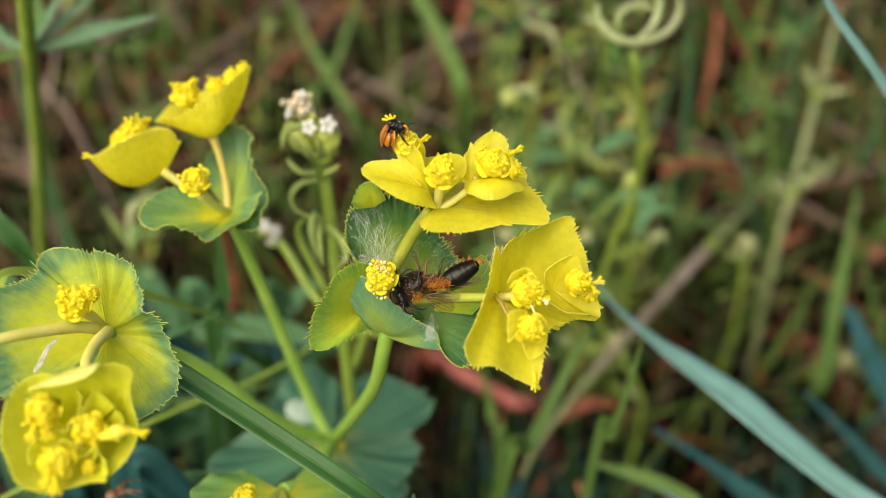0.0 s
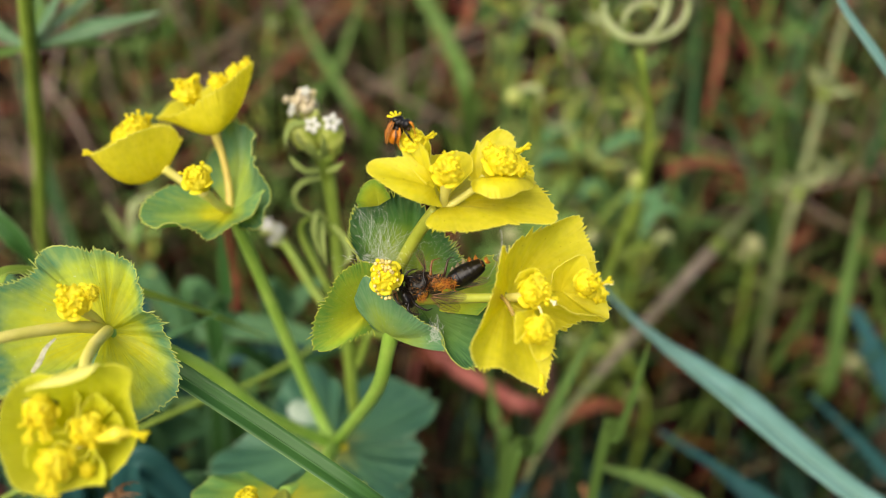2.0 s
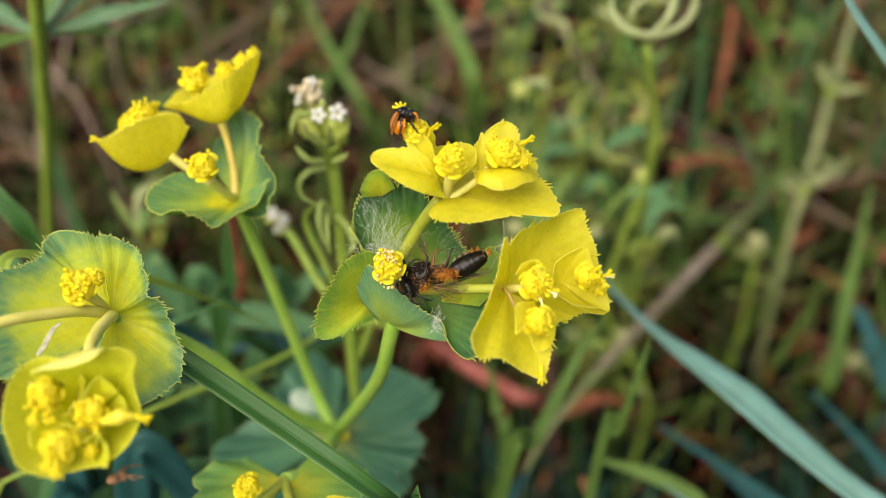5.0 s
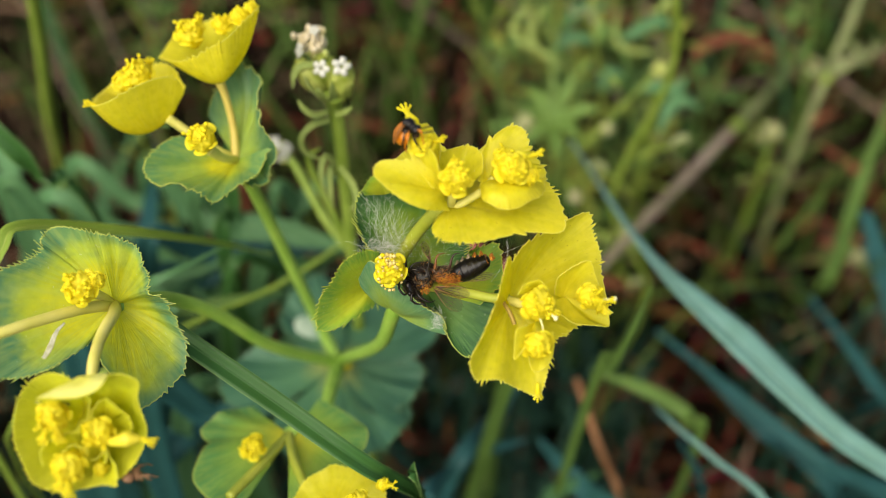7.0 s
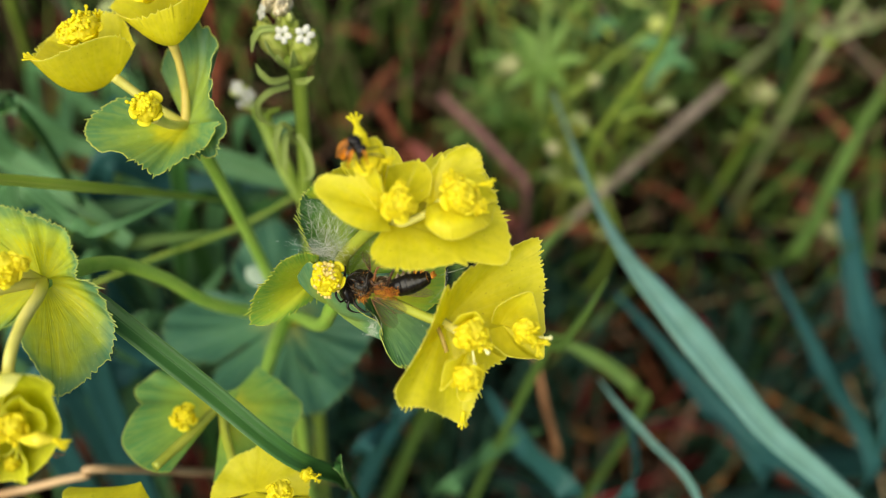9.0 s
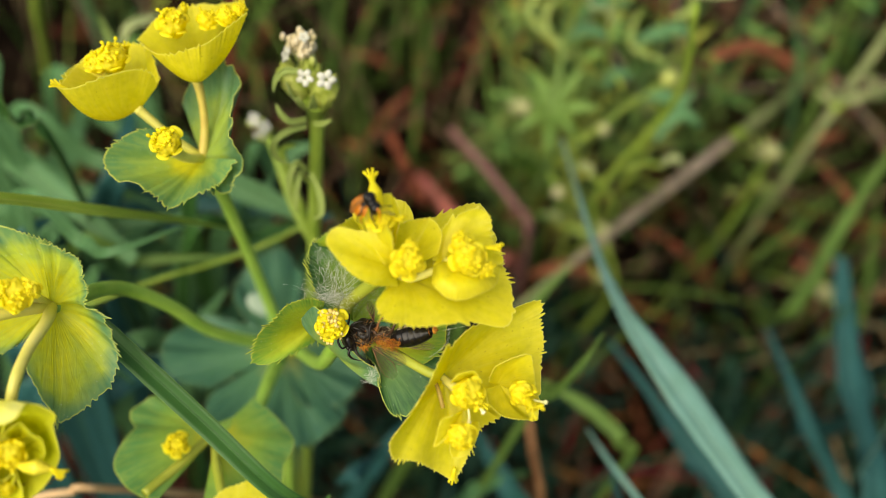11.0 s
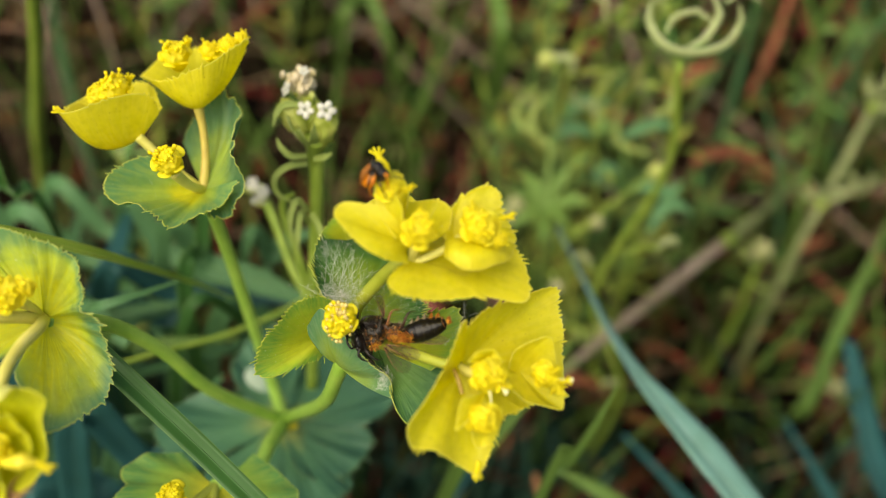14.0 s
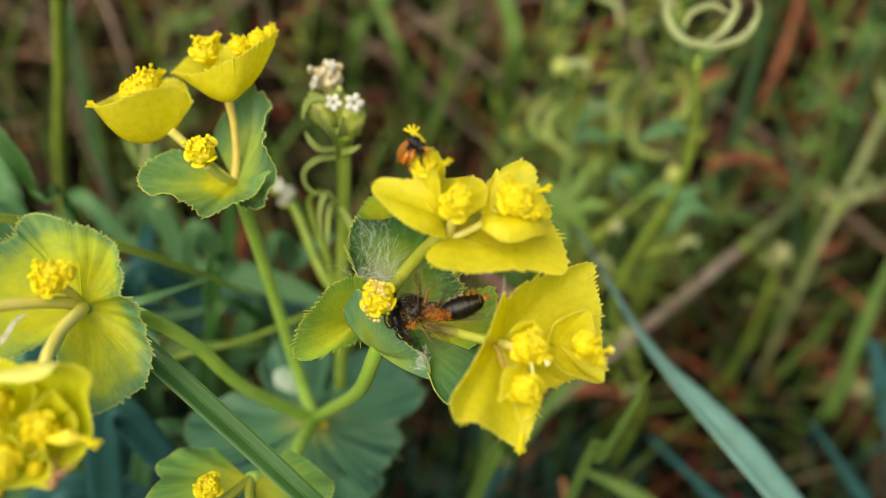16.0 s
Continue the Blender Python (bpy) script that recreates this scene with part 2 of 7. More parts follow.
POLLEN = plain("old_anther_cream", (0.55, 0.40, 0.08), (0.70, 0.58, 0.25), 900, 0.6, 0.1)
STALK = plain("stalk_olive", (0.240, 0.280, 0.024), (0.336, 0.360, 0.048), 260, 0.45, 0.0, 0.4, 0.2)
TANSTALK = plain("tan_stalk", (0.40, 0.26, 0.06), (0.60, 0.50, 0.11), 180, 0.5)
RAY = plain("ray_green", (0.215, 0.385, 0.050), (0.31, 0.47, 0.078), 260, 0.42, 0.0, 0.5, 0.2)
PALE = plain("pale_stalk", (0.56, 0.52, 0.09), (0.68, 0.62, 0.17), 240, 0.45, 0.1)
RUSH = blade_material("rush_green", (0.030, 0.092, 0.022), (0.040, 0.115, 0.028), (0.26, 0.38, 0.12), 0.06, 0.36, False, 9)
GLAUC = blade_material("glaucous_leaf", (0.096, 0.215, 0.182), (0.165, 0.318, 0.285), (0.24, 0.40, 0.35), 0.12, 0.36, True, 12)
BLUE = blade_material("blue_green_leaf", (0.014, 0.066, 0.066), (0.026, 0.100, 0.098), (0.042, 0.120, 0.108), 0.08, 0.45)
FRESH = blade_material("fresh_grass", (0.070, 0.145, 0.028), (0.119, 0.205, 0.045), (0.182, 0.252, 0.075), 0.2, 0.45)
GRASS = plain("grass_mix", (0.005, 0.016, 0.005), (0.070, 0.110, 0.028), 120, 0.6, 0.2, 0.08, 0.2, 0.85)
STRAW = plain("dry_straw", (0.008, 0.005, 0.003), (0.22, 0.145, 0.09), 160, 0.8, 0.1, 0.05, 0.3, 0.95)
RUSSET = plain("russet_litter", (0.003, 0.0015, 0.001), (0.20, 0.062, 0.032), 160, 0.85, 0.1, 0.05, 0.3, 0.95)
HERB = plain("bedstraw_green", (0.035, 0.085, 0.022), (0.20, 0.30, 0.085), 60, 0.6, 0.25, 0.08, 0.2, 0.85)
DRYSTEM = plain("dry_stem_tan", (0.16, 0.13, 0.085), (0.30, 0.235, 0.185), 60, 0.65, 0.0, 0.3, 0.4)
PALESTRAW = plain("pale_straw", (0.34, 0.19, 0.08), (0.56, 0.38, 0.20), 110, 0.5, 0.1, 0.4, 0.3)
MAUVE = plain("mauve_stem", (0.11, 0.045, 0.045), (0.21, 0.10, 0.095), 140, 0.55, 0.0, 0.3, 0.3)
REDSTEM = plain("red_stem", (0.24, 0.055, 0.045), (0.40, 0.13, 0.10), 140, 0.5, 0.0, 0.4, 0.3)
DARKGRASS = blade_material("dark_grass", (0.062, 0.170, 0.072), (0.108, 0.240, 0.098), (0.15, 0.29, 0.12), 0.25, 0.45)
DULLSTEM = plain("dull_green_stem", (0.13, 0.16, 0.06), (0.21, 0.24, 0.10), 160, 0.6)
GREYSTRAW = plain("grey_straw", (0.16, 0.115, 0.085), (0.30, 0.225, 0.17), 120, 0.7, 0.1, 0.3, 0.3, 0.4)
DEADLEAF = blade_material("russet_dead_leaf", (0.19, 0.055, 0.028), (0.32, 0.11, 0.055), (0.34, 0.15, 0.08), 0.15, 0.6)
SHEEN = plain("leaf_sheen", (0.12, 0.22, 0.14), (0.32, 0.39, 0.31), 260, 0.5)
WHITE = plain("white_petal", (0.52, 0.53, 0.46), (0.66, 0.66, 0.60), 500, 0.5, 0.2)
BUD = plain("green_bud", (0.34, 0.40, 0.08), (0.52, 0.55, 0.18), 500, 0.5, 0.2, 0.4, 0.3, 0.2)
BLACK = plain("black_chitin", (0.003, 0.002, 0.002), (0.009, 0.007, 0.006), 900, 0.28, 0.0, 0.3, 0.3)
AMBER = plain("amber_hair", (0.25, 0.078, 0.006), (0.58, 0.235, 0.026), 1500, 0.6, 0.0, 0.4, 0.6, 0.5)
ORANGE = plain("orange_abdomen", (0.50, 0.14, 0.008), (0.66, 0.24, 0.014), 500, 0.3, 0.1, 0.5, 0.2)
STRAW_HAIR = plain("pale_hair", (0.20, 0.15, 0.09), (0.38, 0.31, 0.20), 900, 0.6)
BROWN = plain("brown_chitin", (0.020, 0.009, 0.005), (0.055, 0.024, 0.011), 900, 0.4, 0.0, 0.4, 0.4)
CHESTNUT = plain("chestnut_chitin", (0.09, 0.030, 0.008), (0.20, 0.075, 0.020), 900, 0.4, 0.0, 0.4, 0.4)
CREAM = plain("cream_streak", (0.34, 0.33, 0.20), (0.58, 0.57, 0.44), 900, 0.7)
# darker, bluer copy of GRASS: shade below the flowers is in the colour
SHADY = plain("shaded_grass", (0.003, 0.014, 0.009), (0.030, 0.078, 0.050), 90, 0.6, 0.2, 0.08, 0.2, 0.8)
# DEEP made darker: shade under the lower head is put into the colour
SHADEBRACT = bract_material("shade_green_bract", (0.10, 0.22, 0.03), (0.040, 0.125, 0.035), (0.030, 0.100, 0.038), (0.12, 0.25, 0.07), (0.56, 0.62, 0.12), 0.3, 0.40, 0.5, 0.3, 0.4, specks=0.3, dust=(0.60, 0.66, 0.52))
SILK = plain("white_silk", (0.80, 0.80, 0.78), (0.9, 0.9, 0.88), 700, 0.5, 0.4)

FRESH_STEM = plain("herb_stem", (0.19, 0.29, 0.032), (0.29, 0.39, 0.060), 200, 0.5, 0.1)
PALE_LEAF = blade_material("pale_curled_leaf", (0.24, 0.34, 0.075), (0.36, 0.43, 0.13), (0.48, 0.52, 0.24), 0.25, 0.5)
RUST = plain("rusty_stem", (0.14, 0.060, 0.025), (0.27, 0.13, 0.055), 140, 0.65, 0.0, 0.3, 0.4)
TAN = plain("tan_chitin", (0.16, 0.07, 0.03), (0.32, 0.17, 0.08), 900, 0.45, 0.0, 0.5, 0.4)
BRIGHT = plain("bright_grass", (0.05, 0.115, 0.022), (0.17, 0.25, 0.055), 90, 0.5, 0.3, 0.1, 0.2, 0.5)
EDGED = blade_material("pale_edged_leaf", (0.060, 0.150, 0.070), (0.110, 0.220, 0.100), (0.62, 0.68, 0.52), 0.2, 0.42, True, 10)
ARCH = blade_material("arching_leaf", (0.24, 0.38, 0.055), (0.34, 0.46, 0.08), (0.44, 0.50, 0.13), 0.4, 0.42)
GLADE = blade_material("glade_leaf", (0.095, 0.185, 0.035), (0.155, 0.255, 0.055), (0.22, 0.30, 0.09), 0.2, 0.5)
SPRING = plain("spring_green", (0.06, 0.12, 0.016), (0.42, 0.46, 0.10), 45, 0.6, 0.35, 0.08, 0.2, 0.6)
CREAMBUD = plain("cream_bud", (0.24, 0.28, 0.10), (0.42, 0.38, 0.23), 400, 0.7, 0.1, 0.1)
LOBE = plain("calyx_green", (0.30, 0.38, 0.045), (0.50, 0.54, 0.14), 420, 0.5, 0.3, 0.3, 0.6)
BLUSH = plain("blush_bud", (0.60, 0.52, 0.26), (0.80, 0.70, 0.54), 500, 0.6, 0.2, 0.2)
PODS = blade_material("whitish_pod", (0.30, 0.38, 0.12), (0.48, 0.52, 0.28), (0.74, 0.74, 0.60), 0.3, 0.5)


def wing_material(name, tint, clear):
    m, nodes, links, bsdf = material(name)
    out = nodes["Material Output"]
    bsdf.inputs["Base Color"].default_value = (*tint, 1)
    bsdf.inputs["Roughness"].default_value = 0.35
    bsdf.inputs["Specular IOR Level"].default_value = 0.25
    t = nodes.new("ShaderNodeBsdfTransparent")
    mx = nodes.new("ShaderNodeMixShader")
    mx.inputs[0].default_value = clear
    links.new(bsdf.outputs[0], mx.inputs[1])
    links.new(t.outputs[0], mx.inputs[2])
    links.new(mx.outputs[0], out.inputs["Surface"])
    return m


WING = wing_material("bee_wing", (0.03, 0.018, 0.010), 0.88)
AMBERWING = wing_material("amber_wing", (0.40, 0.15, 0.03), 0.25)


def soil_material():
    m, nodes, links, bsdf = material("soil")
    tc = nodes.new("ShaderNodeTexCoord")
    a = nodes.new("ShaderNodeTexNoise")
    a.inputs["Scale"].default_value = 28
    a.inputs["Detail"].default_value = 8
    b = nodes.new("ShaderNodeTexNoise")
    b.inputs["Scale"].default_value = 160
    b.inputs["Detail"].default_value = 6
    for n in (a, b):
        links.new(tc.outputs["Object"], n.inputs["Vector"])
    # near-black tones: deep shade of the gaps is put into the soil colour
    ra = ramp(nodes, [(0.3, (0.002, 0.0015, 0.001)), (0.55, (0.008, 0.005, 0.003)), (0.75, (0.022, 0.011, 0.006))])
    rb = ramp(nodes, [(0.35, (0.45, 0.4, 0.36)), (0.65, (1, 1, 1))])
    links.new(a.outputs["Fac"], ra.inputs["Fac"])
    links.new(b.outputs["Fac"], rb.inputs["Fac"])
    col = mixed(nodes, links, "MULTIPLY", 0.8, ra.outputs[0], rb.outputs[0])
    links.new(col, bsdf.inputs["Base Color"])
    bsdf.inputs["Roughness"].default_value = 0.95
    bsdf.inputs["Specular IOR Level"].default_value = 0.03
    bu = nodes.new("ShaderNodeBump")
    bu.inputs["Strength"].default_value = 0.8
    bu.inputs["Distance"].default_value = 0.004
    links.new(b.outputs["Fac"], bu.inputs["Height"])
    links.new(bu.outputs[0], bsdf.inputs["Normal"])
    return m


SOIL = soil_material()


# ---- builders (places in millimetres) ----
def mm(p):
    return Vector(p) * 0.001


def mesh_of(name, verts, faces, mat, uvs=None, smooth=True):
    me = bpy.data.meshes.new(name)
    me.from_pydata([tuple(v) for v in verts], [], faces)
    me.materials.append(mat)
    if uvs:
        layer = me.uv_layers.new(name="UVMap")
        idx = np.empty(len(me.loops), dtype=np.int32)
        me.loops.foreach_get("vertex_index", idx)
        layer.data.foreach_set("uv", np.array(uvs, dtype=np.float32)[idx].ravel())
    if smooth:
        me.polygons.foreach_set("use_smooth", [True] * len(me.polygons))
    me.update()
    return me


def sharpen(me, rim):
    """Marks the margin edges sharp, so that the leaf's faces shade apart from its thin side."""
    rim = np.array(sorted(rim))
    ev = np.empty(len(me.edges) * 2, dtype=np.int32)
    me.edges.foreach_get("vertices", ev)
    on = np.isin(ev, rim).reshape(-1, 2).all(axis=1)
    at = me.attributes.new("sharp_edge", "BOOLEAN", "EDGE") if "sharp_edge" not in me.attributes else me.attributes["sharp_edge"]
    at.data.foreach_set("value", on)
    me.update()
    return me


def part(name, data, parent=None, label=""):
    """Links one mesh object, under a thing or a part where one is given."""
    ob = new(name, data)
    if parent is not None:
        ob.parent = parent
    if label:
        ob["label"] = label
    return ob


def thing(name, label, category, group="", kind=""):
    return tagged(new(name), label, category, group, kind)


class Bag:
    """Gathers shells of one mesh."""

    def __init__(self):
        self.v, self.f, self.uv = [], [], []

    def add(self, v, f, uv=None):
        o = len(self.v)
        self.v += [tuple(p) for p in v]
        self.f += [tuple(i + o for i in q) for q in f]
        self.uv += uv if uv else [(0.5, 0.5)] * len(v)

    def mesh(self, name, mat):
        return mesh_of(name, self.v, self.f, mat, self.uv)


def spline(pts, n):
    """Smooth run of n + 1 places through pts (Catmull-Rom)."""
    p = [Vector(q) for q in pts]
    p = [p[0] * 2 - p[1]] + p + [p[-1] * 2 - p[-2]]
    k = len(p) - 3
    out = []
    for i in range(n + 1):
        s = min(i / n * k, k - 1e-6)
        j = int(s)
        t = s - j
        a, b, c, d = p[j:j + 4]
        out.append(0.5 * ((2 * b) + (c - a) * t + (2 * a - 5 * b + 4 * c - d) * t * t + (3 * b - a - 3 * c + d) * t ** 3))
    return out


def lerp_list(vals, s):
    x = s * (len(vals) - 1)
    i = min(int(x), len(vals) - 2)
    return vals[i] + (vals[i + 1] - vals[i]) * (x - i)


def tube(pts, radii, n=24, seg=8, cap=True):
    """Round stem through pts with the radii along it; places in metres."""
    c = spline(pts, n)
    v, f, uv = [], [], []
    up = Vector((0.13, 0.27, 0.95))
    for i, p in enumerate(c):
        d = (c[min(i + 1, n)] - c[max(i - 1, 0)]).normalized()
        a = d.cross(up)
        if a.length < 0.05:
            a = d.cross(Vector((1, 0, 0)))
        a.normalize()
        b = d.cross(a)
        up = -b if up.dot(b) < 0 else b
        r = lerp_list(radii, i / n)
        for j in range(seg):
            w = 2 * math.pi * j / seg
            v.append(p + (a * math.cos(w) + b * math.sin(w)) * r)
            uv.append((j / seg, i / n))
    for i in range(n):
        for j in range(seg):
            k = (j + 1) % seg
            f.append((i * seg + j, i * seg + k, (i + 1) * seg + k, (i + 1) * seg + j))
    if cap:
        f.append(tuple(range(seg - 1, -1, -1)))
        f.append(tuple(n * seg + j for j in range(seg)))
    return v, f, uv


def ball(c, r, seg=8, ring=6, stretch=(1, 1, 1), turn=None):
    v, f = [], []
    rot = turn if turn is not None else Matrix.Identity(3)
    for i in range(ring + 1):
        a = math.pi * i / ring
        for j in range(seg):
            b = 2 * math.pi * j / seg
            q = Vector((math.sin(a) * math.cos(b) * stretch[0], math.sin(a) * math.sin(b) * stretch[1], math.cos(a) * stretch[2])) * r
            v.append(Vector(c) + rot @ q)
    for i in range(ring):
        for j in range(seg):
            k = (j + 1) % seg
            f.append((i * seg + j, (i + 1) * seg + j, (i + 1) * seg + k, i * seg + k))
    return v, f


def bract_mesh(mat, base, tip, left, right, bulge=0.1, wave=0.03, teeth=34, seed=1, al=95, ar=95, point=0.06, thick=0.22, tooth=0.035, fold=0.0, curl=0.0):
    """A fan-shaped leaf that spreads from its base; tip, left and right are places on its margin (mm)."""
    rng = random.Random(seed)
    B = mm(base)
    T, L, R = mm(tip) - B, mm(left) - B, mm(right) - B
    nrm = (T.cross(L).normalized() + R.cross(T).normalized()).normalized()
    size = (T.length + L.length + R.length) / 3
    na = teeth * 3
    nr = 12
    ph = [rng.uniform(0, 6.28) for _ in range(4)]
    top, uv = [], []
    jag = [rng.uniform(0.4, 1.25) for _ in range(teeth + 1)]
    for i in range(na + 1):
        s = i / na
        phi = radians(-ar + (al + ar) * s)
        side = L if phi > 0 else R
        cell = s * teeth
        saw = (1 - abs((cell % 1.0) - 0.62) / 0.62) if cell % 1.0 < 0.62 else (1 - ((cell % 1.0) - 0.62) / 0.38)
        edge = 1 + tooth * jag[int(min(cell, teeth))] * (saw - 0.4) + point * math.exp(-(phi / 0.16) ** 2) + 0.025 * math.sin(3 * phi + ph[0]) + 0.018 * math.sin(7 * phi + ph[1])
        way = math.cos(phi) * T + math.sin(abs(phi)) * side
        for j in range(nr + 1):
            r = (j / nr) ** 0.9
            e = 1 + (edge - 1) * r ** 6
            z = bulge * size * 4 * r * (1 - 0.5 * r) * (1 - r * 0.55)
            z += wave * size * r * r * (math.sin(5 * phi + ph[2]) + 0.6 * math.sin(11 * phi + ph[3]) * r)
            z += fold * size * abs(math.sin(phi)) ** 1.5 * r
            z -= curl * size * max(0.0, r - 0.7) ** 2 * 11
            top.append(B + way * (r * e) + nrm * z)
            uv.append((s, r))
    f = []
    w = nr + 1
    m = len(top)
    for i in range(na):
        for j in range(nr):
            a, b, c, d = i * w + j, (i + 1) * w + j, (i + 1) * w + j + 1, i * w + j + 1
            f.append((a, b, c, d))
            f.append((m + d, m + c, m + b, m + a))
        a, b = i * w + nr, (i + 1) * w + nr
        f.append((a, b, m + b, m + a))
    for i, k in ((0, 1), (na, -1)):
        for j in range(nr):
            a, b = i * w + j, i * w + j + 1
            f.append((a, b, m + b, m + a) if k > 0 else (b, a, m + a, m + b))
    th = thick * 0.001
    edge = {i * w + nr for i in range(na + 1)}
    low = [p - nrm * th * (1.15 - 0.6 * q[1]) for p, q in zip(top, uv)]
    return sharpen(mesh_of("bract", top + low, f, mat, uv + uv), edge | {m + i for i in edge})


def fan_mesh(mat, base, rim, sag=(0, 0, 0), wave=0.02, teeth=34, seed=1, thick=0.17, tooth=0.03, curl=0.0, droop=0.0, crimp=0.0):
    """A leaf that fans out from its base to a margin drawn through the places in rim; sag bows it (mm)."""
    rng = random.Random(seed)
    B = mm(base)
    na, nr = teeth * 5, 16
    line = spline([mm(p) for p in rim], na)
    mid = line[na // 2]
    nrm = (line[na // 4] - B).cross(line[3 * na // 4] - B)
    nrm = nrm.normalized() if nrm.length > 1e-9 else Vector((0, -0.5, 0.8))
    size = sum((p - B).length for p in line) / len(line)
    ph = [rng.uniform(0, 6.28) for _ in range(4)]
    jag = [rng.choice((0.1, 0.25, 0.4, 0.7, 1.0, 1.7)) * rng.uniform(0.7, 1.2) for _ in range(teeth + 1)]
    bow = mm(sag)
    top, uv = [], []
    for i in range(na + 1):
        s = i / na
        cell = min(teeth, max(0.0, s * teeth + 0.7 * math.sin(9 * s + ph[0]) + 0.3 * math.sin(41 * s + ph[1])))
        fr = cell % 1.0
        saw = fr / 0.62 if fr < 0.62 else (1 - fr) / 0.38
        out = 2.2 * tooth * size * jag[int(min(cell, teeth))] * (saw ** 1.6 - 0.3)
        way = line[i] - B
        for j in range(nr + 1):
            r = (j / nr) ** 0.9
            z = wave * size * r * r * (math.sin(15 * s + ph[2]) + 0.6 * math.sin(33 * s + ph[3]) * r) * math.sin(math.pi * min(1, max(0, s))) ** 0.3
            z -= curl * size * max(0.0, r - 0.72) ** 2 * 12
            z += crimp * size * max(0.0, r - 0.3) * (math.sin(62 * s + 3 * math.sin(9 * s + ph[1]) + ph[0]) + 0.5 * math.sin(110 * s + ph[3]))
            z += droop * size * abs(2 * s - 1) ** 2 * r
            p = B + way * r + bow * (4 * r * (1 - r)) * math.sin(math.pi * s) ** 0.6 + nrm * z
            p += way.normalized() * out * r ** 12
            top.append(p)
            uv.append((s, r))
    w, m = nr + 1, (na + 1) * (nr + 1)
    th = thick * 0.001
    low = []
    for i in range(na + 1):
        for j in range(nr + 1):
            a, b = top[max(i - 1, 0) * w + max(j, 1)], top[min(i + 1, na) * w + max(j, 1)]
            c, d = top[i * w + max(j - 1, 0)], top[i * w + min(j + 1, nr)]
            n = (b - a).cross(d - c)
            n = n.normalized() if n.length > 1e-12 else nrm
            n = n if n.dot(nrm) >= 0 or n.length < 0.5 else n
            low.append(top[i * w + j] - n * th * (1.2 - 0.6 * j / nr))
    f = []
    for i in range(na):
        for j in range(nr):
            a, b, c, d = i * w + j, (i + 1) * w + j, (i + 1) * w + j + 1, i * w + j + 1
            f.append((a, b, c, d))
            f.append((m + d, m + c, m + b, m + a))
        a, b = i * w + nr, (i + 1) * w + nr
        f.append((b, a, m + a, m + b))
    for i, k in ((0, 1), (na, -1)):
        for j in range(nr):
            a, b = i * w + j, i * w + j + 1
            f.append((a, b, m + b, m + a) if k > 0 else (b, a, m + a, m + b))
    edge = {i * w + nr for i in range(na + 1)} | {j for j in range(w)} | {na * w + j for j in range(w)}
    return sharpen(mesh_of("bract", top + low, f, mat, uv + uv), edge | {m + i for i in edge})


def blade_data(pts, widths, up=(0, 0, 1), keel=0.25, n=40, thick=0.25, twist=0.0):
    """A grass leaf: keeled strip through pts (mm) with half-widths along it."""
    c = spline([mm(p) for p in pts], n)
    v, uv, f = [], [], []
    across = (-1.0, -0.6, -0.2, 0.0, 0.2, 0.6, 1.0)
    k = len(across)
    last = None
    for i, p in enumerate(c):
        d = (c[min(i + 1, n)] - c[max(i - 1, 0)]).normalized()
        u = Vector(up)
        if twist:
            u = Matrix.Rotation(radians(twist) * i / n, 3, d) @ u
        s = d.cross(u)
        s = s.normalized() if s.length > 0.02 else last
        last = s
        nn = s.cross(d)
        w = lerp_list(widths, i / n) * 0.001
        for a in across:
            v.append(p + s * (a * w) + nn * (abs(a) * keel * w))
            uv.append((0.5 + 0.5 * a, i / n * 4))
        for a in across:
            v.append(p + s * (a * w) + nn * (abs(a) * keel * w - thick * 0.001 * (1 - 0.6 * abs(a))))
            uv.append((0.5 + 0.5 * a, i / n * 4))
    for i in range(n):
        o, q = i * 2 * k, (i + 1) * 2 * k
        for j in range(k - 1):
            f.append((o + j, o + j + 1, q + j + 1, q + j))
            f.append((o + k + j + 1, o + k + j, q + k + j, q + k + j + 1))
        f.append((o + k, o, q, q + k))
        f.append((o + k - 1, o + 2 * k - 1, q + 2 * k - 1, q + k - 1))
    return v, f, uv


